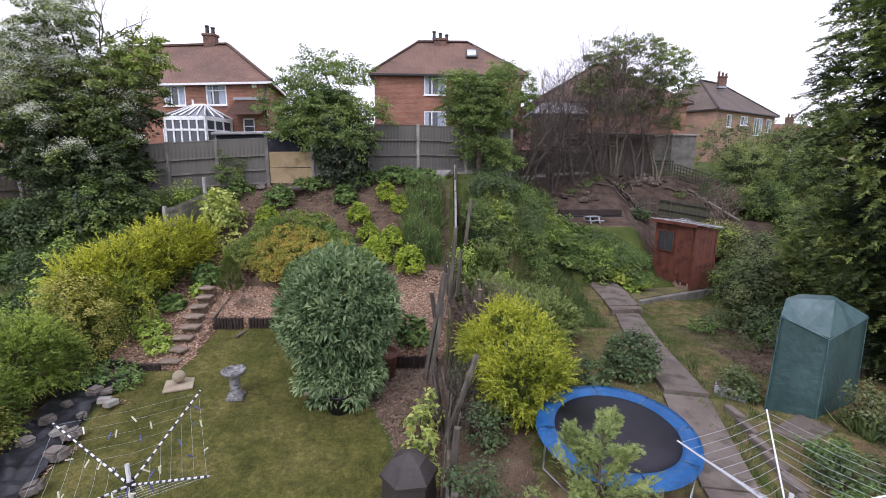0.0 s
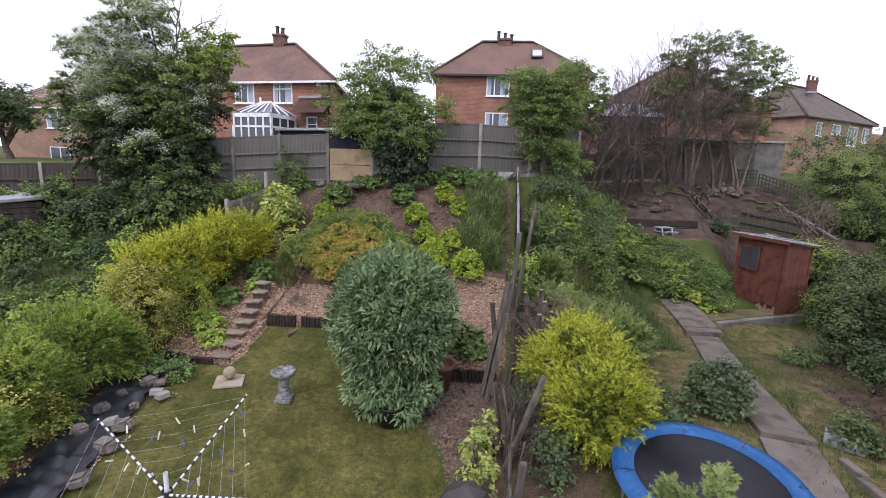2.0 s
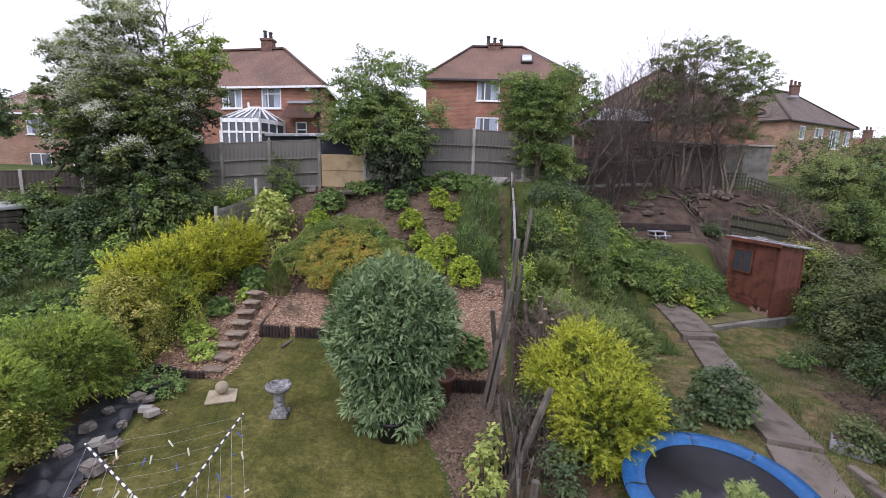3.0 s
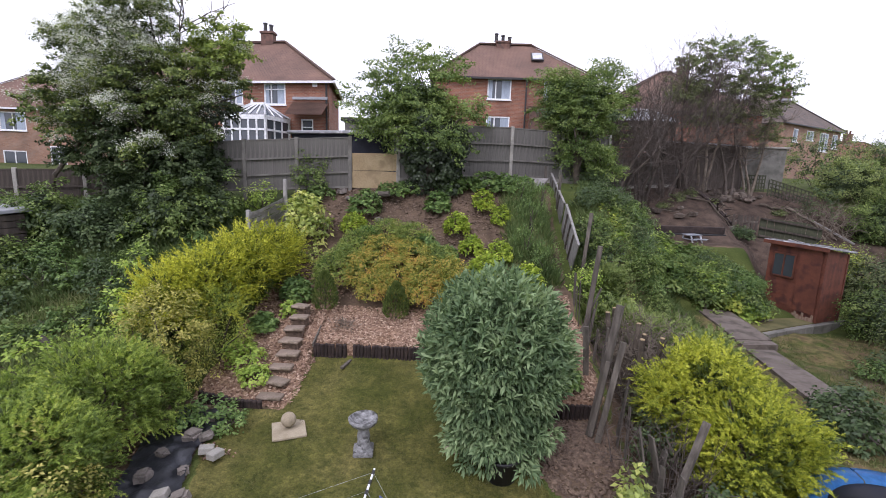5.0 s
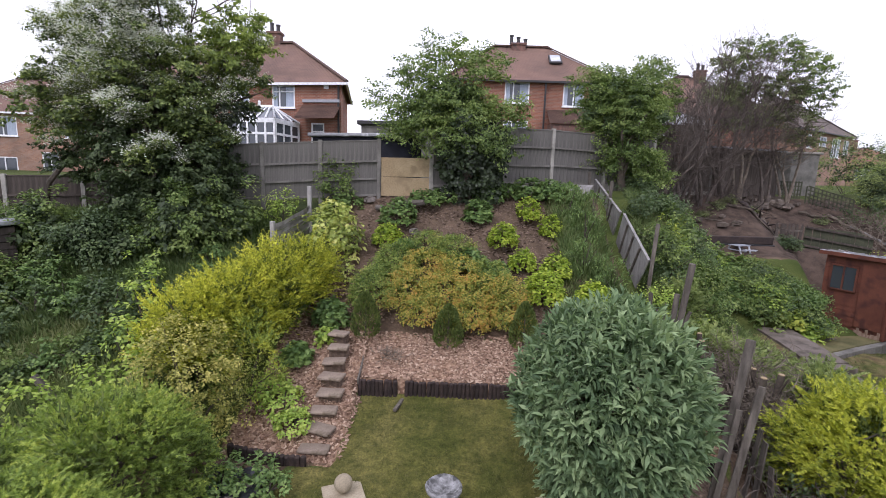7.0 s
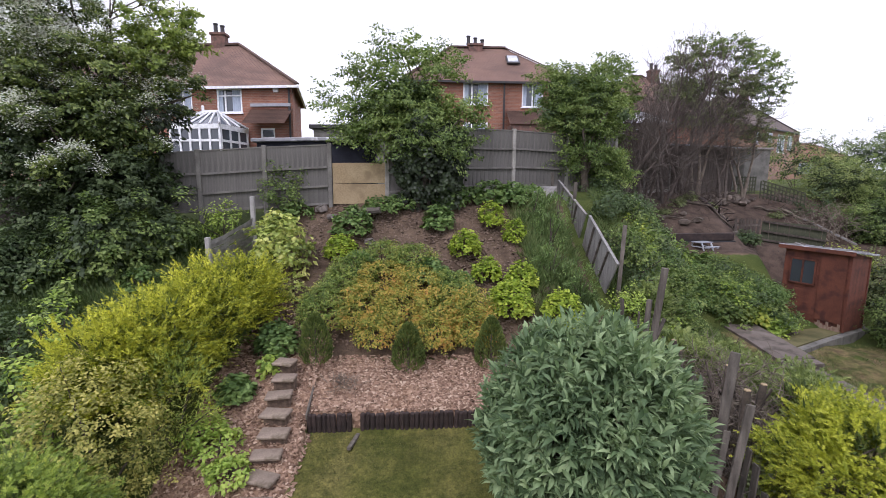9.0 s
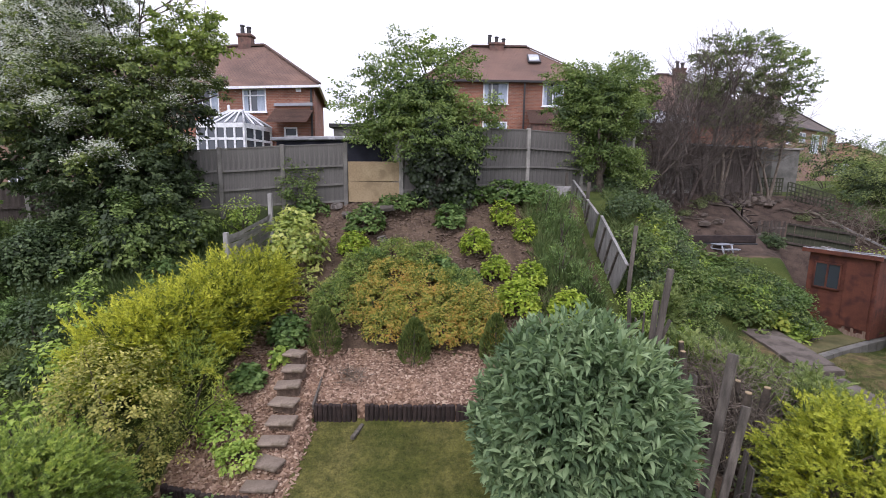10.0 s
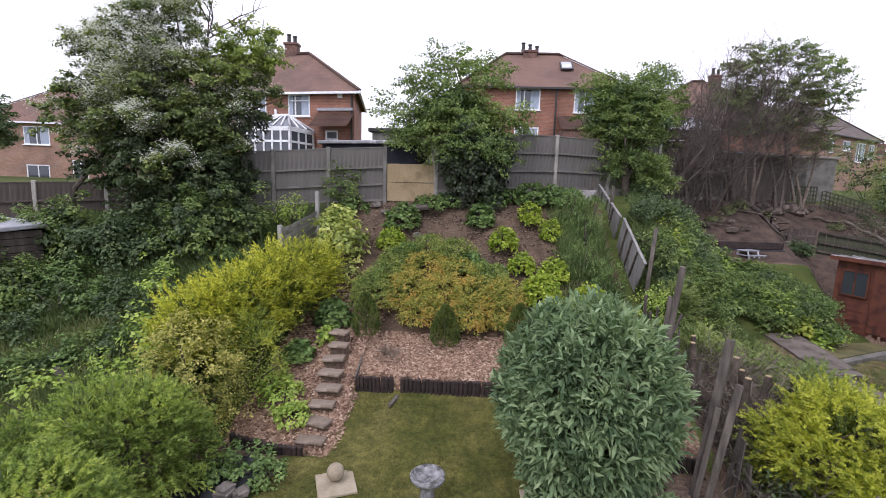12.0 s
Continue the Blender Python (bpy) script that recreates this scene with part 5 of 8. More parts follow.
# woven panel at the west side
wov = thing("woven_panel", label="grey woven timber fence panel with posts", category="fence panel")
a, b = Vector((-7.78, 12.4, 0)), Vector((-7.58, 14.2, 0))
for p, z0, z1 in ((a, 1.4, 2.95), (b, 2.0, 3.66)):
    part("post", boxed((0.09, 0.09, z1 - z0), pose(p.x, p.y, z0), 0.008), M_SILVER, wov)
for k in range(9):
    pts = []
    for t in np.linspace(0, 1, 9):
        p = a.lerp(b, t)
        z = (2.02 + 0.09 * k) + 0.32 * t + 0.06 * (t * 2 - 1) ** 2
        pts.append((p.x + 0.025 * math.sin(t * 9 + k * math.pi), p.y, z))
    bm = bmesh.new()
    lo = [bm.verts.new((q[0], q[1], q[2])) for q in pts]
    hi = [bm.verts.new((q[0], q[1], q[2] + 0.09)) for q in pts]
    for i in range(8):
        bm.faces.new((lo[i], lo[i + 1], hi[i + 1], hi[i]))
    bmesh.ops.solidify(bm, geom=list(bm.faces), thickness=0.012)
    part("slat", bm, M_SILVER, wov)

# ---- rotary dryers ----
def dryer(name, hub, arms, rise, label, arm_mat, lines, pegs, mast_to, knot):
    root = thing(name, label=label, category="clothes dryer")
    hx, hy, hz_ = hub
    add("mast", tubes([[((hx, hy, mast_to), 0.025), ((hx, hy, hz_ + 0.25), 0.022)]], 8), arm_mat, root)
    tips = []
    for dx, dy in arms:
        tip = (hx + dx, hy + dy, hz_ + rise)
        tips.append(tip)
        add("arm", tubes([[((hx, hy, hz_), 0.013 if knot else 0.01), (tip, 0.011 if knot else 0.009)]], 6), arm_mat, root)
        if knot:
            for t in np.linspace(0.1, 0.95, 12):
                add("line_clip", tubes([[((hx + dx * t, hy + dy * t, hz_ + rise * t), 0.016), ((hx + dx * (t + 0.035), hy + dy * (t + 0.035), hz_ + rise * (t + 0.035)), 0.016)]], 5), M_DARK, root)
    add("hub", tubes([[((hx, hy, hz_ - 0.08), 0.05), ((hx, hy, hz_ + 0.06), 0.05)]], 8), M_BLUE_PLASTIC if not knot else M_DARK, root)
    strung, thick = [], 0.0014 if knot else 0.0026
    k = len(tips)
    for f in np.linspace(0.25, 0.97, lines):
        for i in range(k):
            a = np.array([hx + arms[i][0] * f, hy + arms[i][1] * f, hz_ + rise * f])
            b = np.array([hx + arms[(i + 1) % k][0] * f, hy + arms[(i + 1) % k][1] * f, hz_ + rise * f])
            mid = (a + b) / 2 - np.array([0, 0, 0.03])
            strung.append([(a, thick), (mid, thick), (b, thick)])
    for line in strung:
        add("washing_line", tubes([line], 3), M_LINE, root)
    for j in range(pegs):
        s = strung[int(RNG.integers(len(strung)))]
        t = RNG.uniform(0.1, 0.9)
        p = s[0][0] + (s[2][0] - s[0][0]) * t - np.array([0, 0, 0.06])
        ob = part("peg", boxed((0.016, 0.012, 0.085), None, 0.002), M_PEG if RNG.random() < 0.75 else M_PEG_DARK, root)
        ob.matrix_basis = pose(*p, RNG.normal(0, 25), RNG.normal(0, 35), RNG.uniform(0, 180))
    return root


dryer("rotary_dryer", (-3.4, 4.3, 0.8), ((0.15, 1.22), (-1.12, 0.42), (-0.15, -1.22), (1.12, -0.42)), 0.45, "rotary clothes dryer with pegged lines over the lawn", M_WHITE_METAL, 6, 34, -0.3, True)
dryer("rotary_dryer", (3.3, 3.9, 0.9), ((0.33, 0.92), (-0.98, 0.3), (-0.33, -0.92), (0.98, -0.3)), 0.6, "white rotary clothes dryer with blue hub by the path", M_WHITE_METAL, 9, 0, -0.1, False)

# ---- neighbour garden: path, trampoline, shed, cover ----
path_t = thing("garden_path", label="brown concrete slab path through the neighbouring garden", category="path", kind="structure")
for pts, z in (([(3.25, 3.0), (4.0, 2.9), (4.12, 5.3), (3.4, 5.4)], 0.0), ([(3.4, 5.44), (4.12, 5.34), (4.7, 7.65), (3.95, 7.8)], 0.0), ([(4.02, 7.9), (4.76, 7.75), (5.2, 10.4), (4.42, 10.5)], 0.03),
               ([(4.43, 10.54), (5.21, 10.44), (5.66, 12.3), (4.86, 12.25)], 0.02), ([(4.87, 12.29), (5.67, 12.34), (6.08, 14.05), (5.3, 13.95)], 0.01), ([(5.2, 14.34), (6.22, 14.4), (6.2, 15.6), (5.2, 15.6)], 0.02), ([(5.2, 15.64), (6.2, 15.64), (6.18, 16.5), (5.15, 16.5)], 0.0)):
    bm = slab(pts, 0.0, 1.0)
    for v in bm.verts:
        v.co.z = ground_z(v.co.x, v.co.y) + (0.065 if v.co.z > 0.5 else -0.3) + z
    part("slab", bm, M_PATH, path_t)
part("riser", slab([(5.2, 13.98), (6.2, 14.08), (6.22, 14.4), (5.2, 14.34)], -0.8, -0.372), M_PATH, path_t, "worn concrete step edge")
terrace = thing("retaining_wall", label="low grey block retaining wall below the shed", category="wall", kind="structure")
wp = [(6.65, 15.4), (7.9, 16.05), (10.5, 17.3)]
for (x0, y0), (x1, y1) in zip(wp, wp[1:]):
    ln, turn = math.hypot(x1 - x0, y1 - y0), math.degrees(math.atan2(y1 - y0, x1 - x0))
    n = max(1, round(ln / 0.45))
    for i in range(n):
        t = (i + 0.5) / n
        part("block", boxed((ln / n - 0.012, 0.2, 0.4), pose(x0 + (x1 - x0) * t, y0 + (y1 - y0) * t, -0.9, 0, 0, turn), 0.012), M_BLOCK, terrace)
grass_top = thing("terrace", label="raised square of worn grass and paving beside the shed", category="terrace", kind="structure")
for k in range(2):
    part("paving", slab([(6.5 + 0.62 * k, 16.2 + 0.25 * k), (7.08 + 0.62 * k, 16.4 + 0.25 * k), (7.0 + 0.62 * k, 17.5), (6.42 + 0.62 * k, 17.4)], -0.7, -0.458), M_PATH, grass_top, "worn concrete slab")
part("turf", slab([(6.6, 15.5), (7.9, 16.15), (10.5, 17.4), (10.2, 19.0), (6.25, 17.9), (6.25, 15.5)], -1.1, -0.47), surface("worn_turf", (0.085, 0.085, 0.03), (0.17, 0.15, 0.065), 1.8, 0.95, 50, 0.5), grass_top)

shed = thing("garden_shed", (9.0, 16.65, -0.47), "red-brown timber garden shed with worn pent roof", "shed", turn=24)
# local x: along the side wall to the east, y: to the back
SW, SD, H0, H1 = 1.1, 1.78, 2.46, 2.25
nb = 15
for k in range(nb):
    z = 0.02 + k * (H0 - 0.02) / nb
    part("cladding_board", boxed((0.02, SD, H0 / nb + 0.006), pose(0, SD / 2, z, 0, 6, 0)), M_SHED, shed)
for k in range(11):
    part("cladding_board", boxed((SW / 11 + 0.004, 0.02, H0 - 0.02 - 0.018 * k), pose((k + 0.5) * SW / 11, 0, 0.0)), M_SHED, shed)
part("wall", boxed((0.02, SD, H1), pose(SW, SD / 2, 0)), M_SHED, shed)
part("wall", boxed((SW, 0.02, H1), pose(SW / 2, SD, 0)), M_SHED, shed)
for x, y in ((0, 0), (SW, 0)):
    part("corner_strip", boxed((0.06, 0.06, H0 - 0.04 if x == 0 else H1), pose(x, y - 0.01, 0)), M_SHED, shed)
win = part("window", boxed((0.03, 0.7, 0.78), pose(-0.035, 1.22, 1.3)), M_GLASS, shed, "dark two-pane shed window")
for y in (0.87, 1.22, 1.57):
    part("bar", boxed((0.04, 0.05, 0.82), pose(-0.05, y, 1.28)), M_SHED, win)
for z in (1.28, 2.06):
    part("bar", boxed((0.04, 0.75, 0.05), pose(-0.05, 1.22, z)), M_SHED, win)
for k in range(9):
    part("bare_patch", boxed((0.006, 0.0752, RNG.uniform(0.1, 0.28)), pose(-0.058, 0.08 + 0.075 * k, 0.0)), M_BAREWOOD, shed, "worn bare wood along the foot")
part("door", boxed((0.02, 0.68, H0 - 0.35), pose(-0.045, 0.4, 0.245)), M_SHED, shed, "plain red-brown door")
part("rubble_sheet", boxed((0.6, 0.5, 0.03), pose(0.4, 0.5, H0 + 0.01, 0, 7, 14)), M_PEBBLE, shed, "pale scrap sheet on the roof")
part("rubble_sheet", boxed((0.5, 0.35, 0.03), pose(0.7, 1.25, H0 - 0.03, 0, 7, -20)), M_PEBBLE, shed, "pale scrap sheet on the roof")
part("rubble_sheet", boxed((0.35, 0.4, 0.03), pose(0.15, 1.1, H0 + 0.035, 0, 7, 30)), M_PEBBLE, shed, "pale scrap sheet on the roof")
part("roof", boxed((SW + 0.35, SD + 0.3, 0.06), pose(SW / 2, SD / 2, H0 - 0.08, 0, 7, 0), 0.01), M_FELT, shed, "pale worn felt roof")
part("fascia", boxed((0.03, SD + 0.3, 0.12), pose(-0.17, SD / 2, H0 - 0.08)), M_SHED, shed)
for k in range(5):
    part("roof_batten", boxed((SW + 0.3, 0.05, 0.03), pose(SW / 2, 0.1 + 0.4 * k, H0 - 0.015, 0, 7, RNG.normal(0, 3))), M_PALEWOOD, shed)

cover = thing("tent_cover", label="teal tarpaulin cover with a pale pointed top", category="cover")
foot = [Vector((5.58, 7.42)), Vector((6.22, 7.15)), Vector((7.35, 7.75)), Vector((6.6, 8.4))]
tops = (1.72, 1.42, 1.6, 1.8)
mid = Vector((6.42, 7.68))
bm = bmesh.new()
rows = []
for f in np.linspace(0, 1, 7):
    ring = []
    for i in range(4):
        a, b = foot[i], foot[(i + 1) % 4]
        for t in np.linspace(0, 1, 9)[:-1]:
            q = a.lerp(b, t)
            q = mid + (q - mid) * (1.05 - 0.07 * f + 0.018 * math.sin(17 * t + 2 * i) * (1 - f) * (0 < t < 1))
            zt = tops[i] + (tops[(i + 1) % 4] - tops[i]) * t - 0.03 * math.sin(math.pi * t)
            ring.append(bm.verts.new((q.x, q.y, 0.02 + f * zt)))
    rows.append(ring)
for a, b in zip(rows, rows[1:]):
    for i in range(32):
        bm.faces.new((a[i], a[(i + 1) % 32], b[(i + 1) % 32], b[i]))
part("skirt", bm, M_TENT, cover, "teal sheet sides hanging in folds", True)
bm = bmesh.new()
ring = []
for i in range(4):
    a, b = mid + (foot[i] - mid) * 1.0, mid + (foot[(i + 1) % 4] - mid) * 1.0
    for t in np.linspace(0, 1, 7)[:-1]:
        q = a.lerp(b, t)
        ring.append(bm.verts.new((q.x, q.y, tops[i] + (tops[(i + 1) % 4] - tops[i]) * t + 0.03 - 0.03 * math.sin(math.pi * t))))
pk = [bm.verts.new((5.78, 7.62, 1.98)), bm.verts.new((6.42, 7.4, 2.02)), bm.verts.new((6.8, 7.9, 1.95))]
for i in range(24):
    j = (i + 1) % 24
    bm.faces.new((ring[i], ring[j], pk[0] if i < 3 or i >= 18 else pk[1] if i < 10 else pk[2]))
for i, (u, w) in ((3, (0, 1)), (10, (1, 2)), (18, (2, 0))):
    bm.faces.new((ring[i], pk[u], pk[w]))
bm.faces.new(pk)
part("top", bm, M_TENT_TOP, cover, "pale teal pitched top")
seams = []
for i in range(4):
    a, b = mid + (foot[i] - mid) * 1.05, mid + (foot[i] - mid) * 0.985
    seams.append([((a.x, a.y, 0.02), 0.016), ((b.x, b.y, tops[i]), 0.016)])
for i in range(4):
    a, b = mid + (foot[i] - mid) * 1.0, mid + (foot[(i + 1) % 4] - mid) * 1.0
    seams.append([((a.x, a.y, tops[i]), 0.018), ((b.x, b.y, tops[(i + 1) % 4]), 0.018)])
for sm in seams:
    add("seam", tubes([[(p, r * 0.6) for p, r in sm]], 5), M_TENT_TOP, cover)

tramp = thing("trampoline", (2.4, 5.98, 0.0), "round trampoline with bright blue safety pad and dark mat", "trampoline")
tramp.matrix_basis = tramp.matrix_basis @ pose(0, 0, 0, 4.5, 0, 0)
R_ = 1.06
ang = np.linspace(0, 2 * math.pi, 49)
NP = 8
for k in range(NP):
    bm = bmesh.new()
    a0, a1 = 2 * math.pi * k / NP + 0.01, 2 * math.pi * (k + 1) / NP - 0.006
    cols = []
    for a in np.linspace(a0, a1, 8):
        puff = 0.008 * math.sin((a - a0) / (a1 - a0) * math.pi)
        cols.append([bm.verts.new((r * math.cos(a), r * math.sin(a), z + puff)) for r, z in ((R_ * 0.8, 0.5), (R_ * 0.82, 0.535), (R_ * 0.93, 0.545), (R_ * 1.03, 0.535), (R_ * 1.05, 0.47))])
    for c0, c1 in zip(cols, cols[1:]):
        for i in range(4):
            bm.faces.new((c0[i], c1[i], c1[i + 1], c0[i + 1]))
    bmesh.ops.solidify(bm, geom=list(bm.faces), thickness=0.012)
    part("pad", bm, M_TRAMP_PAD, tramp, "bright blue vinyl edge pad", True)
part("jumping_mat", lathe([(0.001, 0.498), (0.5, 0.5), (R_ * 0.81, 0.51)], 48), M_TRAMP_MAT, tramp, "dark purple-grey woven mat", True)
add("rim", tubes([[((R_ * math.cos(a), R_ * math.sin(a), 0.49), 0.022) for a in ang]], 6), M_STEEL, tramp)
for k in range(4):
    a = k * math.pi / 2 + 0.5
    add("leg", tubes([[((R_ * math.cos(a - 0.3), R_ * math.sin(a - 0.3), 0.48), 0.02), ((R_ * math.cos(a - 0.3), R_ * math.sin(a - 0.3), 0.02), 0.02), ((R_ * math.cos(a + 0.3), R_ * math.sin(a + 0.3), 0.02), 0.02), ((R_ * math.cos(a + 0.3), R_ * math.sin(a + 0.3), 0.48), 0.02)]], 6), M_STEEL, tramp)

# upper terrace of the neighbour: sleepers, table, pickets, trellis
tb = thing("picnic_table", (5.97, 19.2, ground_z(5.97, 19.2) - 0.02), "small grey plastic picnic table with bench seats", "table", turn=20)
part("top", boxed((0.75, 0.5, 0.04), pose(0, 0, 0.42), 0.01), M_PEBBLE, tb)
for sy in (-1, 1):
    part("bench", boxed((0.75, 0.2, 0.035), pose(0, sy * 0.5, 0.22), 0.008), M_PEBBLE, tb)
for sx in (-1, 1):
    part("end_frame", boxed((0.05, 1.15, 0.05), pose(sx * 0.27, 0, 0.16)), M_TARP, tb)
    for sy in (-1, 1):
        part("leg", boxed((0.05, 0.05, 0.45), pose(sx * 0.27, sy * 0.36, -0.02, sy * 18, 0, 0)), M_TARP, tb)
tb.scale = (0.8, 0.8, 0.62)
sl = thing("sleeper_edge", label="black timber sleepers edging the bank", category="sleeper")
part("sleeper", boxed((2.9, 0.18, 0.27), pose(5.95, 19.56, 1.7, 0, 0, 1.5), 0.02), M_BLACK, sl)
part("sleeper", boxed((2.7, 0.18, 0.26), pose(5.98, 19.58, 1.97, 0, -0.5, 1.0), 0.02), M_LOG, sl)
part("sleeper", boxed((1.5, 0.18, 0.2), pose(7.75, 20.6, 1.8, 0, 0, 20), 0.02), M_LOG, sl)
part("sleeper", boxed((1.4, 0.17, 0.16), pose(7.8, 20.75, 2.0, 0, 0, 18), 0.02), M_OLDWOOD, sl)


def loose_timber(a, b, w, mat):
    """A timber lying from place to place."""
    a, b = Vector(a), Vector(b)
    lt = thing("loose_timber", a, "loose weathered timber lying on the bank", "timber", "loose timbers")
    part("shaft", boxed((w, (b - a).length, w * 0.7), Matrix.Translation((b - a) / 2) @ (b - a).to_track_quat("Y", "Z").to_matrix().to_4x4(), 0.008), mat, lt)


for a, b, w, mat in (((7.3, 22.6, 2.85), (9.1, 21.9, 1.86), 0.09, M_PALEWOOD), ((6.7, 21.9, 2.75), (8.3, 22.2, 2.35), 0.08, M_OLDWOOD), ((7.9, 24.0, 3.1), (9.0, 22.3, 2.1), 0.2, M_LOG), ((7.0, 21.0, 2.4), (8.5, 21.2, 2.0), 0.09, M_OLDWOOD),
                     ((10.2, 20.3, 1.72), (11.0, 19.3, 1.42), 0.14, M_PALEWOOD), ((10.45, 20.35, 1.72), (11.2, 19.4, 1.44), 0.12, M_OLDWOOD), ((12.2, 22.4, 2.5), (13.2, 20.9, 1.6), 0.1, M_PALEWOOD), ((7.6, 22.9, 3.0), (8.6, 22.4, 2.3), 0.07, M_PALEWOOD)):
    loose_timber(a, b, w, mat)
pk_t = thing("picket_fence", label="weathered picket gate and low boarded fence on the terrace", category="fence", kind="structure")
for k in range(7):
    x, y = 8.74 + 0.145 * k, 21.5
    bm = bmesh.new()
    vs = [(-0.05, -0.1), (0.05, -0.1), (0.05, 0.85), (0, 0.93), (-0.05, 0.85)]
    lo = [bm.verts.new((a, 0, b)) for a, b in vs]
    hi = [bm.verts.new((a, 0.02, b)) for a, b in vs]
    bm.faces.new(lo)
    bm.faces.new(hi)
    for i in range(5):
        bm.faces.new((lo[i], lo[(i + 1) % 5], hi[(i + 1) % 5], hi[i]))
    ob = part("picket", bm, M_FENCE_BROWN, pk_t)
    ob.matrix_basis = pose(x, y, ground_z(x, y), 0, RNG.normal(0, 2), -3)
for z in (0.2, 0.62):
    part("rail", boxed((1.0, 0.03, 0.07), pose(9.17, 21.53, ground_z(9.17, 21.5) + z, 0, 0, -3)), M_OLDWOOD, pk_t)
for k in range(16):
    x, y = 9.8 + 0.12 * k, 21.45 - 0.055 * k
    ob = part("board", boxed((0.128, 0.018, 1.0), pose(0, 0, -0.15)), M_MOSSWOOD, pk_t)
    ob.matrix_basis = pose(x, y, ground_z(x, y), 0, RNG.normal(0, 1), -24)
for z in (0.08, 0.42, 0.8):
    p, q = Vector((9.74, 21.41, ground_z(9.74, 21.47) + z)), Vector((11.64, 20.54, ground_z(11.64, 20.62) + z))
    part("rail", boxed((0.04, (q - p).length, 0.07), Matrix.Translation((p + q) / 2) @ (q - p).to_track_quat("Y", "Z").to_matrix().to_4x4()), M_FENCE_BROWN, pk_t)
tre = thing("trellis", label="green-brown timber trellis panel on the bank", category="trellis")
for k in range(13):
    part("lath", boxed((0.055, 0.02, 1.1), pose(11.75 + 0.13 * k, 24.5 - 0.06 * k, 3.0 - 0.045 * k)), M_MOSSWOOD, tre)
for k in range(7):
    part("lath", boxed((1.75, 0.02, 0.055), pose(12.53, 24.12, 2.78 + 0.17 * k, 0, 18, -25)), M_MOSSWOOD, tre)
gap_trellis = thing("trellis", label="upright grey-green timber trellis beside the block wall", category="trellis")
for k in range(8):
    part("lath", boxed((0.055, 0.02, 1.2), pose(11.0 + 0.13 * k, 25.1, 3.1)), M_MOSSWOOD, gap_trellis)
for k in range(7):
    part("lath", boxed((1.0, 0.02, 0.055), pose(11.45, 25.12, 3.15 + 0.18 * k)), M_MOSSWOOD, gap_trellis)

# beside the path: kerb, planter, slab
kerb = thing("stone_kerb", label="low grey stone kerb along the path", category="kerb", kind="structure")
for k in range(9):
    y = 7.2 - 0.42 * k
    part("block", boxed((0.12, 0.4, 0.14), pose(4.9 - 0.06 * k, y, -0.02 - 0.012 * k, 0, RNG.normal(0, 2), 7 + RNG.normal(0, 2)), 0.015), M_PATH, kerb)
trough = thing("planter_trough", (5.2, 7.85, 0.02), "small grey plastic planter trough with straggly plants", "planter", turn=-35)
bm = boxed((0.5, 0.26, 0.2), None, 0.01)
part("box", bm, M_LEAD, trough)
part("soil", boxed((0.44, 0.2, 0.02), pose(0, 0, 0.195)), M_CLOD, trough)
front_slab = thing("paving_slab", (5.75, 6.8, 0.015), "brown paving slab lying before the cover", "slab", turn=30)
part("slab", boxed((0.9, 0.5, 0.05), pose(0, 0, -0.02), 0.01), M_PATH, front_slab)

# ---- plants ----
def shrub(name, label, at, radii, material, leaves, size, shape="oval", clumps=60, clump_r=0.2, spread=0.5, flat=0.6, lift=0.55, shell=0.55, up=0.2, category="shrub", group="", stems=6, ragged=0.1, floor=-0.6, stem_mat=None, inside=None):
    """A leafy shrub: stems from the ground and a crown of leaf clumps round a centre above it."""
    x, y = at[:2]
    z = at[2] if len(at) > 2 else ground_z(x, y)
    root = thing(name, (x, y, z), label, category, group)
    c = (0, 0, radii[2] * lift)
    p, o, cc = crown_points(c, radii, clumps, clump_r, leaves, shell, floor, ragged=ragged)
    keep = p[:, 2] > 0.01
    add("crown", leafage(p[keep], o[keep] + np.array([0, 0, up]), size, shape, spread, flat), material, root)
    # inner leaves get a darker material: shade in the gaps, put into colour
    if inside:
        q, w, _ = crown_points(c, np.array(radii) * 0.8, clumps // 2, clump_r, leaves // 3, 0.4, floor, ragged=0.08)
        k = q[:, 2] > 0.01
        add("inner_foliage", leafage(q[k], w[k], size * 1.5, shape, spread, flat), inside, root, "inner leaves, coloured dark to paint shade")
    pick = cc[RNG.choice(len(cc), min(stems, len(cc)), replace=False)]
    for q in pick[:4]:
        add("stem", tubes([[((RNG.normal(0, 0.03), RNG.normal(0, 0.03), -0.05), 0.02), (q * np.array([0.35, 0.35, 0.5]), 0.014), (q, 0.006)]], 4), stem_mat or M_BARK, root)
    return root


def wood(root, paths, mat):
    """A trunk and each limb as a part."""
    add("trunk", tubes(paths[:1], 7), mat, root)
    for path in paths[1:]:
        add("limb", tubes([path], 5), mat, root)


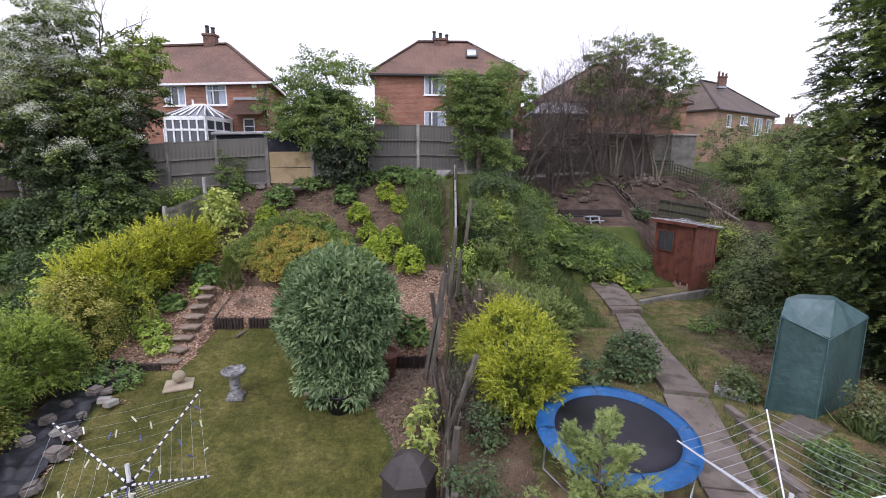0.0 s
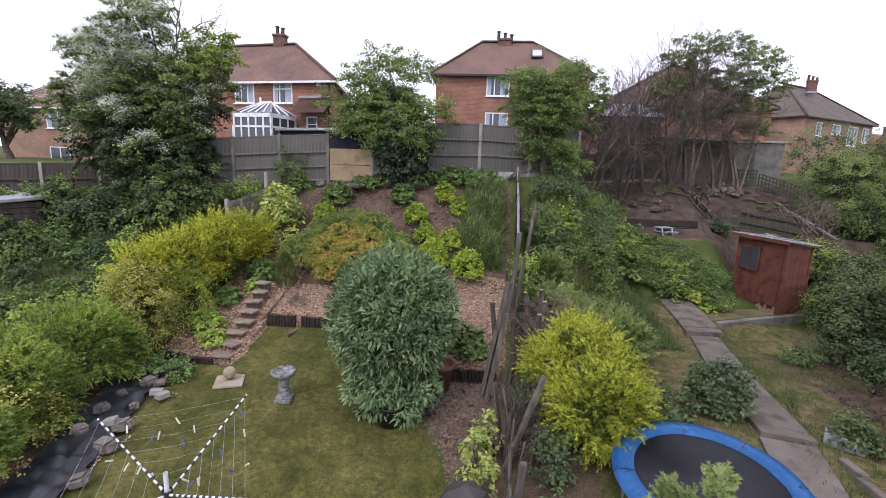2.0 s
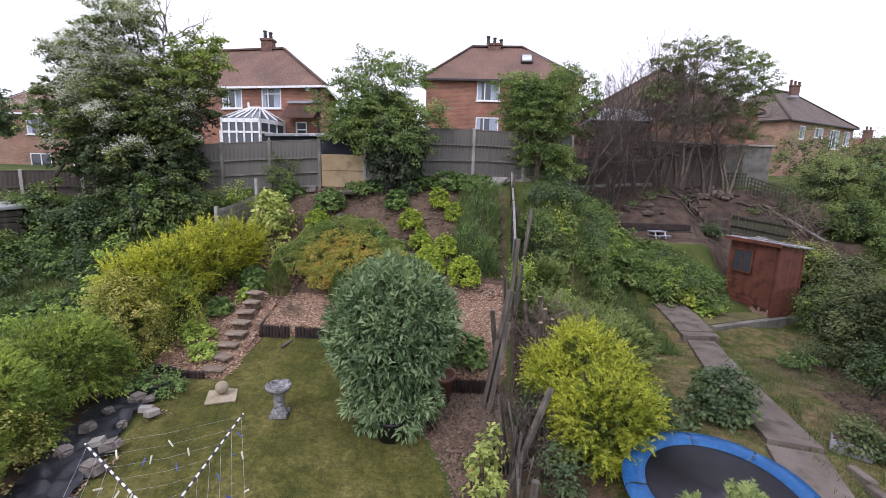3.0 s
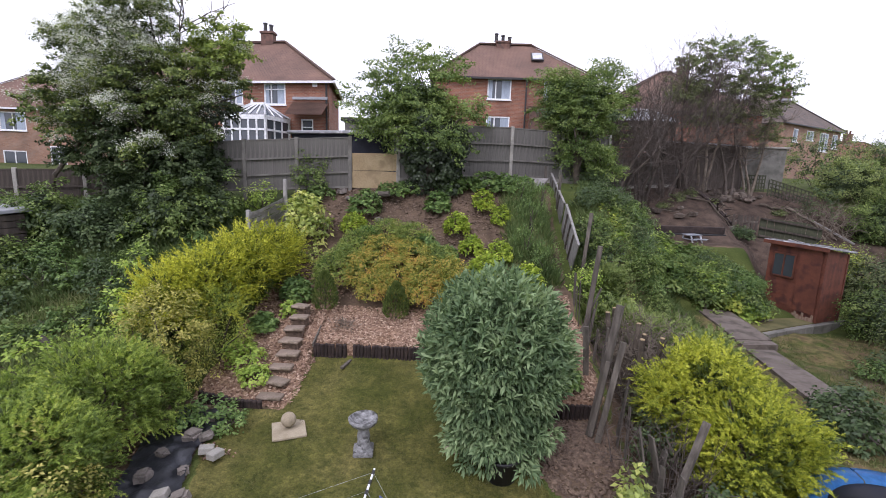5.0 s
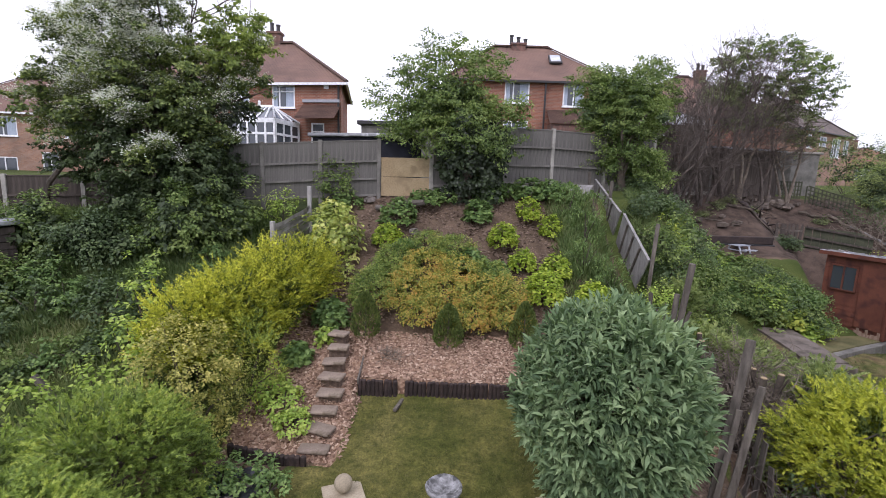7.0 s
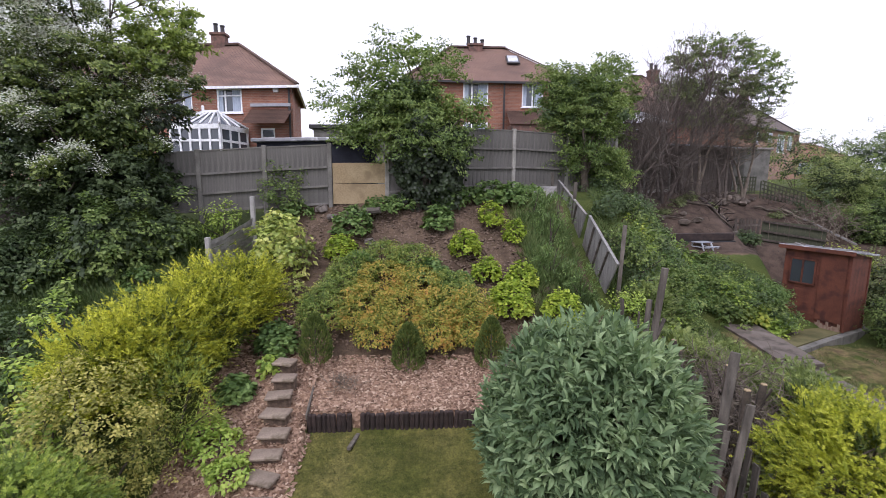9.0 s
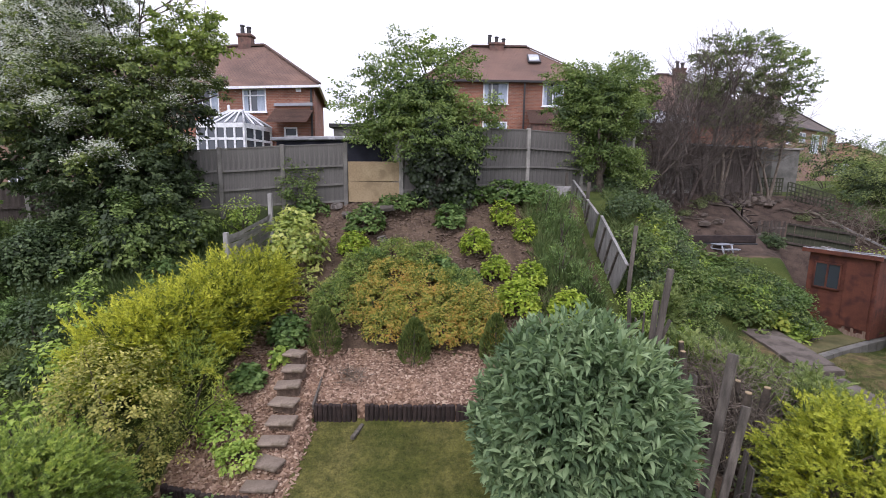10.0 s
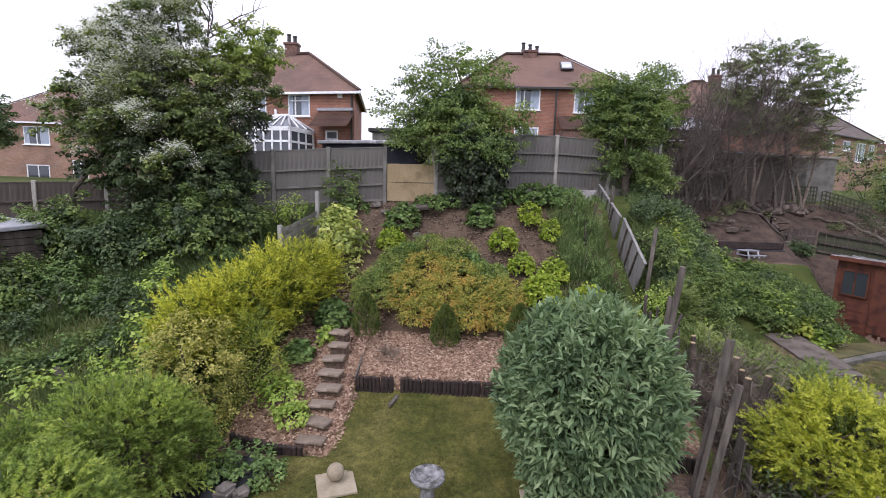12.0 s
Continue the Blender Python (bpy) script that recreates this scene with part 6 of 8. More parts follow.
def tree(name, label, at, trunk_h, r0, center, radii, leaves, size, material, bark=None, clumps=120, clump_r=0.5, shape="oval", floor=-0.8, up=0.1, n_limbs=16, extra=None, flat=0.5, more=(), reach=0.7, inside=None):
    x, y = at
    root = thing(name, (x, y, ground_z(x, y) - 0.05), label, "tree")
    p, o, cc = spray_points(center, np.array(radii) * 0.82, clumps, leaves // clumps, reach, clump_r * 0.5, floor=floor)
    for c2, r2, n2, k2 in more:
        p2, o2, cc2 = spray_points(c2, np.array(r2) * 0.82, k2, n2 // k2, reach, clump_r * 0.5, floor=floor)
        p, o, cc = np.concatenate([p, p2]), np.concatenate([o, o2]), np.concatenate([cc, cc2])
    add("crown", leafage(p, o + np.array([0, 0, up]), size, shape, 0.5, flat), material, root)
    tg = cc[RNG.choice(len(cc), min(n_limbs, len(cc)), replace=False)]
    wood(root, limbs((0, 0, -0.1), trunk_h, tg, r0), bark or M_BARK)
    # shade within the crown, painted as leaves of a darker colour
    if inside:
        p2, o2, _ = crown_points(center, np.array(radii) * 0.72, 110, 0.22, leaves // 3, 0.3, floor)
        add("inner_foliage", leafage(p2, o2, size * 1.25, shape, 0.5, flat), inside, root, "inner leaves, coloured dark to paint shade")
    if extra:
        nm, mat2, share, sz, lbl, cond = extra
        k = cond(p - np.array(center), o)
        q, w = p[k] + o[k] * 0.1, o[k]
        q = (q[:, None] + RNG.normal(0, 0.06, (len(q), share, 3))).reshape(-1, 3)
        add(nm, leafage(q, np.repeat(w, share, 0), sz, "fan", 0.6, 0.8), mat2, root, lbl)
    return root


# large round grey-green bush
bush = thing("round_bush", (-1.98, 7.9, 0.0), "large rounded grey-green bush with long felted leaves", "shrub")
BC, BR = np.array([0, 0, 1.47]), np.array([1.08, 1.05, 1.25])
n = 1150
d = RNG.normal(size=(n, 3))
d /= np.linalg.norm(d, axis=1)[:, None]
taper = 1 - 0.22 * np.clip(-d[:, 2:3], 0, 1)
tip = BC + d * BR * taper * (1 + RNG.normal(0, 0.03, (n, 1)))
dn = d / BR
dn /= np.linalg.norm(dn, axis=1)[:, None]
shoot = dn * 0.7 + np.array([0, 0, 0.75])
shoot /= np.linalg.norm(shoot, axis=1)[:, None]
P, A = [], []
for k in range(13):
    back = 0.025 * k
    a = 2.4 * k + RNG.uniform(0, 6, n)
    t1 = np.cross(shoot, np.array([0.3, 0.2, 1.0]) + RNG.normal(0, 0.2, (n, 3)))
    t1 /= np.linalg.norm(t1, axis=1)[:, None]
    t2 = np.cross(shoot, t1)
    side = t1 * np.cos(a)[:, None] + t2 * np.sin(a)[:, None]
    P.append(tip - shoot * back + side * 0.008)
    A.append(side * min(1.0, 0.3 + 0.09 * k) + shoot * max(0.05, 0.85 - 0.08 * k))
add("crown", leafage(np.concatenate(P), np.concatenate(A), 0.128, "lance", 0.2, 0.4), L_BUDDLEIA, bush)
p, o, cc = crown_points(BC, BR * 0.84, 260, 0.16, 11000, 0.5, -1.0, ragged=0.05)
add("inner_foliage", leafage(p, o, 0.13, "lance", 0.4, 0.4), L_BUDDLEIA, bush)
add("stem", tubes([[((0, 0, 0.3), 0.04), (q * np.array([0.4, 0.4, 0.6]), 0.03), (q, 0.008)] for q in cc[:24]], 5), M_BARK, bush)
p, o, cc = crown_points((0.06, -0.3, 0.5), (0.68, 0.56, 0.52), 190, 0.12, 9500, 0.5, -0.8)
add("low_growth", leafage(p, o, 0.11, "lance", 0.3, 0.4), L_BUDDLEIA, bush)

# lime clumps and green clumps on the slope
def clump(x, y, r, h, mat, label, n=420, size=0.075, shape="fan", name="leafy_plant"):
    n = int(n * 2.2)
    shrub(name, label, (x, y), (r, r, h), mat, n, size, shape, clumps=max(26, int(n / 9)), clump_r=0.06, lift=0.45, floor=-0.3, spread=0.35, flat=1.3, shell=0.75, ragged=0.06, category="plant", group="slope plants", stems=5, up=0.25)


for x, y, r, h in ((-1.05, 11.95, 0.38, 0.5), (-2.0, 12.25, 0.42, 0.5), (-1.65, 12.95, 0.33, 0.4), (-2.75, 13.9, 0.34, 0.42), (-2.05, 14.85, 0.3, 0.42), (-1.55, 14.35, 0.26, 0.36), (-5.55, 13.85, 0.34, 0.36), (-2.35, 13.2, 0.3, 0.34)):
    clump(x, y, r, h, L_LADY, "rounded lime green leafy plant on the slope", int(1000 * (r / 0.38) ** 2), 0.056)
for x, y, r, h in ((-5.4, 14.55, 0.44, 0.46), (-3.35, 14.75, 0.34, 0.4), (-3.0, 15.55, 0.42, 0.42), (-1.95, 15.75, 0.45, 0.42), (-1.45, 15.6, 0.35, 0.4), (-3.55, 13.15, 0.4, 0.35), (-3.05, 12.8, 0.36, 0.32), (-6.25, 11.4, 0.32, 0.36), (-6.55, 10.35, 0.22, 0.24), (-3.5, 15.9, 0.35, 0.35)):
    clump(x, y, r, h, L_MID, "mid-green lobed leafy plant on the slope", 480, 0.085)
for x, y, r, h in ((-4.75, 15.35, 0.5, 0.26), (-4.3, 15.45, 0.4, 0.24), (-6.9, 15.1, 0.45, 0.3), (-2.5, 16.0, 0.5, 0.25), (-0.9, 16.2, 0.45, 0.3)):
    clump(x, y, r, h, L_MID, "low green plants at the foot of the fence", 420, 0.07)
for x, y, r, h in ((-6.42, 9.4, 0.36, 0.24), (-6.15, 9.1, 0.26, 0.2), (-6.7, 9.65, 0.3, 0.24)):
    clump(x, y, r, h, L_LIME, "spreading bright green plant beside the steps", 320, 0.065, "oval")
clump(-6.2, 10.85, 0.17, 0.2, L_LIME, "small yellow-green plant by the steps", 120, 0.07)
for x, y, r, h in ((-6.35, 8.1, 0.34, 0.34), (-6.05, 7.95, 0.28, 0.28), (-6.6, 7.85, 0.26, 0.26)):
    shrub("low_shrub", "low dark green leathery shrub at the lawn edge", (x, y), (r, r, h), L_MID, 520, 0.06, "oval", 40, 0.07, lift=0.5, category="shrub", flat=1.0)

# bronze-green spiraea drift
for x, y, r, h in ((-5.55, 11.95, 0.45, 0.5), (-4.45, 11.65, 0.45, 0.45), (-3.5, 11.6, 0.45, 0.42), (-2.75, 11.65, 0.4, 0.4), (-5.35, 12.3, 0.5, 0.5), (-4.75, 12.05, 0.55, 0.52), (-4.1, 12.0, 0.55, 0.5), (-3.4, 11.95, 0.55, 0.52), (-2.8, 12.0, 0.45, 0.48), (-5.2, 13.0, 0.5, 0.42), (-4.5, 12.8, 0.55, 0.45), (-3.85, 12.6, 0.55, 0.45), (-4.6, 13.5, 0.5, 0.42), (-3.9, 13.4, 0.5, 0.4), (-3.1, 12.55, 0.45, 0.42)):
    shrub("spiraea", "bronze and yellow-green spiraea bush in a drift", (x, y), (r, r, h), L_SPIRAEA_GREEN if x < -4.95 or y > 13.2 or (x > -3.2 and y > 12.3) else L_SPIRAEA, 5200, 0.045, "oval", 330, 0.075, lift=0.55, floor=-0.45, flat=0.5, shell=0.8, up=0.35, group="spiraea drift")
clump(-5.0, 13.1, 0.28, 0.5, L_MID, "tuft of green shoots among the spiraea", 260, 0.12, "spray")

# three dwarf conifers
for x, y, h in ((-5.5, 11.12, 0.85), (-3.93, 11.05, 0.8), (-2.52, 11.1, 0.88)):
    root = thing("dwarf_conifer", (x, y, ground_z(x, y)), "small dense cone-shaped conifer behind the chip bed", "conifer", "dwarf conifers")
    n = 2600
    t = RNG.random(n) ** 0.8
    a = RNG.uniform(0, 2 * math.pi, n)
    rr = 0.27 * np.interp(t, [0, 0.15, 0.45, 0.8, 1], [0.7, 1.0, 0.9, 0.5, 0.05]) * RNG.uniform(0.8, 1.05, n)
    p = np.stack([rr * np.cos(a), rr * np.sin(a), 0.02 + t * h * 0.97], 1)
    o = np.stack([np.cos(a) * 0.5, np.sin(a) * 0.5, np.full(n, 0.9)], 1)
    add("crown", leafage(p, o, 0.075, "spray", 0.22, 0.1), L_CONE, root)
    add("trunk", tubes([[((0, 0, -0.03), 0.025), ((0, 0, h * 0.85), 0.008)]], 5), M_BARK, root)

# cream-edged laurel at the top of the steps
shrub("variegated_shrub", "yellow and cream variegated evergreen shrub", (-6.72, 13.35), (0.58, 0.55, 0.75), L_VARIEG, 1500, 0.13, "oval", 110, 0.15, lift=0.75, floor=-0.7, flat=0.6)
shrub("variegated_shrub", "small yellow-green spotted shrub by the path", (-6.3, 12.7), (0.3, 0.3, 0.3), L_VARIEG, 300, 0.08, "oval", 30, 0.1, lift=0.5)

# golden conifer hedge down the west side
def conifer_bush(x, y, r, h, mat, label, shoots=480, size=0.085, name="golden_conifer", z=None, tilt=0.42, group="west hedge", inner=None, reach=0.4):
    """A bush of feathery plumes over a greener inside, darkened in colour as shade."""
    root = thing(name, (x, y, ground_z(x, y) if z is None else z), label, "conifer", group)
    d = RNG.normal(size=(shoots * 2, 3))
    d /= np.linalg.norm(d, axis=1)[:, None]
    d = d[d[:, 2] > -0.75][:shoots]
    n = len(d)
    ph = RNG.uniform(0, 6, 3)
    lump = 0.88 + 0.12 * np.sin(4 * d[:, 0] + 5 * d[:, 2] + ph[0]) + 0.1 * np.sin(6 * d[:, 1] - 4 * d[:, 2] + ph[1]) + RNG.normal(0, 0.05, n)
    s = np.array([0, 0, h * 0.46]) + d * np.array([r, r, h * 0.5]) * (lump[:, None] - 0.2)
    way = d * np.array([0.85, 0.85, 0.6]) + np.array([0, 0, tilt]) + RNG.normal(0, 0.38, (n, 3))
    ln = reach * RNG.uniform(0.65, 1.25, n) * (1 + 0.45 * np.clip(d[:, 2], 0, 1) ** 2 * RNG.random(n))
    p, a, sz = plume_points(s, way, ln, 22, 0.22, 1.0, size * 1.08)
    k = p[:, 2] > 0.02
    add("crown", leafage(p[k], a[k], sz[k], "frond", 0.12, 0.4), mat, root)
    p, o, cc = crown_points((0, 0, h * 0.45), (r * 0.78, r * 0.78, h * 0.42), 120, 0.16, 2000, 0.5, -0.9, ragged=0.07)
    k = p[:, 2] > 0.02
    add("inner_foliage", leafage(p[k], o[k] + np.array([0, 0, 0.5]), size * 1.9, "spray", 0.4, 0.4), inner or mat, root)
    wood(root, limbs((0, 0, -0.1), h * 0.6, cc[:8], 0.05), M_BARK)


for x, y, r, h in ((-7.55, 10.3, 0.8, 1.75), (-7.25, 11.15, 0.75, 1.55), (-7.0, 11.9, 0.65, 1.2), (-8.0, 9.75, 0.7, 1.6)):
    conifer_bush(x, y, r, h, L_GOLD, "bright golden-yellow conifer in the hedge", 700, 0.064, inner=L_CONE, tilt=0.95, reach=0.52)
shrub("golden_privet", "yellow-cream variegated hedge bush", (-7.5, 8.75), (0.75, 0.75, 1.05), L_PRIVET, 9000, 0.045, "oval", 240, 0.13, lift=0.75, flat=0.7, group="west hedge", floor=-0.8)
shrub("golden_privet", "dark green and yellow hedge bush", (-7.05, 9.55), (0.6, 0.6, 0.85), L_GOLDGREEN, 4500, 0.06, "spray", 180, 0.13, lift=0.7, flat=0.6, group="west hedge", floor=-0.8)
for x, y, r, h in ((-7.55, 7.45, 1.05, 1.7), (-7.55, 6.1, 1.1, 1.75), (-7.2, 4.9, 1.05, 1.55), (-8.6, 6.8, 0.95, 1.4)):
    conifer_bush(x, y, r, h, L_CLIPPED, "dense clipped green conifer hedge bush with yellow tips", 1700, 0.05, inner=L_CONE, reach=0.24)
shrub("golden_privet", "straggly brown and yellow hedge bush", (-7.0, 5.6), (0.6, 0.8, 0.8), L_PRIVET, 3600, 0.05, "oval", 130, 0.14, lift=0.7, flat=0.7, group="west hedge", floor=-0.8, stems=20)
for x, y, r, h in ((-9.0, 9.6, 0.35, 0.5), (-9.4, 10.6, 0.4, 0.6), (-8.7, 8.7, 0.3, 0.45), (-9.6, 8.4, 0.35, 0.4), (-8.4, 9.2, 0.25, 0.45)):
    shrub("young_sapling", "light green upright sapling shoots by the hedge", (x, y), (r, r, h), L_LIME, 330, 0.085, "oval", 30, 0.1, lift=1.5, stems=10, group="saplings", ragged=0.25)
leaner = thing("leaning_post", (-9.7, 9.15, ground_z(-9.7, 9.15)), "grey weathered post leaning in the long grass", "post")
part("shaft", boxed((0.09, 0.08, 0.75), pose(0, 0, -0.15, 0, -32, 12), 0.01), M_OLDWOOD, leaner)
for k in range(22):
    x, y = -8.7 - 4.4 * ((k * 0.618) % 1), 6.4 + 4.4 * ((k * 0.382 + 0.2) % 1)
    r = RNG.uniform(0.22, 0.42)
    shrub("nettle_patch", "mixed green weeds and nettles on the grass bank", (x, y), (r, r, r * 0.9), (L_MID, L_DEEP, L_TREE)[k % 3], 800, 0.07, "oval", 46, 0.1, lift=0.6, category="weeds", group="nettles", flat=0.8, ragged=0.25)

# nettles and long grass beside the boundary
def tuft_field(name, label, region, count, h, material, category="grass", lean=0.35):
    """Long grass as one sheet of blades over a plan test."""
    (x0, x1), (y0, y1), test = region
    x, y = RNG.uniform(x0, x1, count), RNG.uniform(y0, y1, count)
    k = test(x, y)
    x, y = x[k], y[k]
    p = np.stack([x, y, height(x, y) - 0.01], 1)
    aim = np.concatenate([RNG.normal(0, lean, (len(p), 2)), np.ones((len(p), 1))], 1)
    ob = add(name, leafage(p, aim, h, "blade", 0.1, 0.0), material)
    tagged(ob, label, category, kind="stuff")


tuft_field("long_grass", "long wild grass on the slope by the boundary fence", ((-1.35, -0.25), (12.3, 16.0), lambda x, y: np.array([noise.noise((a * 1.4, b * 1.4, 2)) for a, b in zip(x, y)]) > -0.1), 6500, 0.34, L_GRASS, lean=0.5)
tuft_field("long_grass", "pale green weedy grass on the slope by the boundary fence", ((-1.5, -0.2), (12.2, 16.4), lambda x, y: x < 9), 4500, 0.24, L_BANKGRASS, lean=0.7)
tuft_field("long_grass", "rough grass on the bank between the two gardens", ((0.3, 4.6), (12.4, 17.6), lambda x, y: x > 0.25 * (y - 12.4)), 16000, 0.24, L_GRASS, lean=0.6)
tuft_field("long_grass", "dark long grass beyond the hedge", ((-15, -8.0), (9.0, 15.5), lambda x, y: (x < -8.2 - 0.1 * (y - 9)) & (y > 11.0 + 0.8 * np.sin(x * 1.7))), 46000, 0.3, L_GRASS, lean=0.5)
tuft_field("long_grass", "bright green grass bank behind the hedge", ((-15, -8.0), (3.5, 12.0), lambda x, y: (x < -8.2) & (y < 11.3 + 0.8 * np.sin(x * 1.7))), 44000, 0.2, L_BANKGRASS, lean=0.5)
tuft_field("lawn_grass", "short mown lawn grass", ((-6.3, -0.5), (3.4, 9.9), lambda x, y: (x > np.interp(y, [3, 5.2, 6.4, 7.4, 8.45, 8.6, 9.9], [-5.4, -5.5, -5.8, -6.15, -5.9, -5.4, -5.33])) & (x < np.interp(y, [3, 5, 6.4, 7.7, 7.71], [-0.35, -0.6, -0.9, -1.55, -1.68]))), 90000, 0.04, L_LAWN, lean=0.8)
tuft_field("rough_grass", "patchy dry grass in the neighbouring garden", ((0.7, 9.5), (3, 16.5), lambda x, y: np.array([noise.noise((a * 0.8, b * 0.8, 5)) for a, b in zip(x, y)]) > -0.05), 40000, 0.07, L_DRYBLADE, lean=0.8)
tuft_field("rough_grass", "green grass patches in the neighbouring garden", ((0.9, 9.5), (3, 16.5), lambda x, y: np.array([noise.noise((a * 1.1, b * 1.1, 9)) for a, b in zip(x, y)]) > 0.12), 40000, 0.08, L_GRASS, lean=0.6)
tuft_field("rough_grass", "green grass along the path edges", ((3.3, 7.0), (3.0, 13.0), lambda x, y: (np.abs(x - np.interp(y, [3, 5.4, 8, 10.5, 12.6], [4.25, 4.3, 4.85, 5.55, 5.7])) < 0.22 + 0.15 * np.sin(y * 2))), 16000, 0.12, L_GRASS, lean=0.5)
for x, y, r, h in ((-0.95, 13.2, 0.4, 0.5), (-0.75, 14.1, 0.45, 0.55), (-1.0, 15.0, 0.4, 0.5), (-0.5, 12.6, 0.35, 0.5), (-0.4, 14.9, 0.4, 0.5)):
    shrub("nettle_patch", "tall green nettles along the fence", (x, y), (r, r, h), L_MID, 700, 0.075, "spray", 60, 0.1, lift=0.7, category="weeds", group="nettles", flat=0.8)

tuft_field("rough_grass", "short grass on the turf by the shed", ((5.6, 7.6), (10.6, 14.5), lambda x, y: x > 0), 9000, 0.07, L_BANKGRASS, lean=0.8)

# loose chips and clods
def scatter(name, label, region, count, size, material, category):
    (x0, x1), (y0, y1), test = region
    x, y = RNG.uniform(x0, x1, count), RNG.uniform(y0, y1, count)
    k = test(x, y)
    x, y = x[k], y[k]
    n = len(x)
    cube = np.array([(-1, -1, -1), (1, -1, -1), (1, 1, -1), (-1, 1, -1), (-0.8, -0.8, 1), (0.8, -0.8, 1), (0.8, 0.8, 1), (-0.8, 0.8, 1)]) * 0.5
    q = np.array([(4, 5, 6, 7), (0, 1, 5, 4), (1, 2, 6, 5), (2, 3, 7, 6), (3, 0, 4, 7)])
    s = size * RNG.uniform(0.4, 1.3, (n, 1, 3)) * np.array([1.5, 0.8, 0.35])
    a, b = RNG.uniform(0, 2 * math.pi, n), RNG.normal(0, 0.45, n)
    v = cube[None] * s
    v = np.stack([v[..., 0] * np.cos(b)[:, None] - v[..., 2] * np.sin(b)[:, None], v[..., 1], v[..., 0] * np.sin(b)[:, None] + v[..., 2] * np.cos(b)[:, None]], -1)
    v = np.stack([v[..., 0] * np.cos(a)[:, None] - v[..., 1] * np.sin(a)[:, None], v[..., 0] * np.sin(a)[:, None] + v[..., 1] * np.cos(a)[:, None], v[..., 2]], -1)
    v += np.stack([x, y, height(x, y) + 0.012], 1)[:, None]
    F = (q[None] + (np.arange(n) * 8)[:, None, None]).reshape(-1, 4)
    ob = add(name, mesh_from(name, v.reshape(-1, 3), F), material)
    tagged(ob, label, category, kind="stuff")


def chip_material():
    m, n, l, p = _mat("loose_chip")
    geo = n.new("ShaderNodeNewGeometry")
    c = _ramp(n, l, geo.outputs["Random Per Island"], [(0.0, (0.12, 0.07, 0.045)), (0.5, (0.26, 0.165, 0.11)), (0.85, (0.36, 0.25, 0.175)), (1.0, (0.5, 0.38, 0.28))])
    l.new(c.outputs["Color"], p.inputs["Base Color"])
    p.inputs["Roughness"].default_value = 0.95
    return m


M_LOOSE = chip_material()
M_LITTER = surface("dark_leaf_litter", (0.035, 0.026, 0.02), (0.1, 0.073, 0.054), 9.0, 0.95, 60, 0.3)
scatter("wood_chips", "loose brown wood chips on the beds", ((-5.38, -0.1), (10.1, 11.4), lambda x, y: x < 9), 9000, 0.05, M_LOOSE, "wood chips")
scatter("wood_chips", "loose brown bark chips by the steps", ((-7.0, -5.3), (8.6, 12.6), lambda x, y: x < 9), 5200, 0.045, M_LOOSE, "wood chips")
scatter("wood_chips", "loose brown bark chips on the raised bed", ((-1.6, -0.1), (8.85, 12.0), lambda x, y: x < 9), 6000, 0.045, M_LOOSE, "wood chips")
scatter("soil_clods", "dark soil clods on the slope", ((-6.6, -0.2), (11.6, 16.0), lambda x, y: x < 9), 6500, 0.055, M_CLOD, "soil")
scatter("soil_clods", "dark soil clods on the lower raised bed", ((-1.6, -0.1), (7.6, 8.65), lambda x, y: x < 9), 2200, 0.055, M_CLOD, "soil")
scatter("soil_clods", "dark soil clods in the border bed", ((-1.5, -0.1), (3.6, 7.65), lambda x, y: x > np.interp(y, [3, 5, 6.4, 7.7], [-0.35, -0.55, -0.85, -1.5])), 2200, 0.05, M_CLOD, "soil")

scatter("leaf_litter", "dark brown leaf litter on the bare bank", ((2.6, 12.5), (19.2, 24.0), lambda x, y: np.array([noise.noise((a * 1.3, b * 1.3, 3)) for a, b in zip(x, y)]) > -0.05), 9000, 0.03, M_LITTER, "leaf litter")
scatter("leaf_litter", "brown litter on the neighbour's bare ground", ((6.0, 9.5), (8.8, 12.8), lambda x, y: x > 5.9 + 0.05 * y), 1600, 0.035, M_LITTER, "leaf litter")

scatter("wood_chips", "brown litter lying on the black membrane", ((-7.1, -5.6), (4.4, 7.6), lambda x, y: np.array([noise.noise((a * 2.5, b * 2.5, 8)) for a, b in zip(x, y)]) > 0.1), 2600, 0.03, M_LOOSE, "wood chips")
# border plants by the compost bin
for x, y, r, h in ((-0.42, 6.15, 0.24, 0.42), (-0.3, 5.6, 0.26, 0.4), (-0.3, 6.75, 0.2, 0.4)):
    shrub("variegated_shrub", "small yellow variegated shrub in the soil bed", (x, y), (r, r, h), L_VARIEG, 240, 0.09, "oval", 24, 0.09, lift=0.9, flat=0.7)
dry = thing("dead_plant", (-4.92, 10.62, ground_z(-4.92, 10.62)), "dead brown tuft of stems on the chip bed", "plant")
add("stems", tubes(twigs([((RNG.normal(0, 0.1), RNG.normal(0, 0.08), 0.0), (RNG.normal(0, 0.6), RNG.normal(0, 0.5), 0.5)) for _ in range(40)], 1, 0.16, 0.004, 0.1, 3, 0.6), 3), M_PALEBARK, dry)["kind"] = "stuff"
fl = thing("yellow_flower", (-0.55, 6.2, ground_z(-0.55, 6.2)), "single pale yellow flower head on a stem", "flower")
p, o, _ = crown_points((0, 0, 0.42), (0.05, 0.05, 0.06), 12, 0.02, 120, 0.6)
add("bloom", leafage(p, o, 0.05, "oval", 0.3, 0.4), L_FLOWER, fl)
add("stem", tubes([[((0, 0, -0.02), 0.006), ((0, 0, 0.4), 0.005)]], 4), M_BARK, fl)
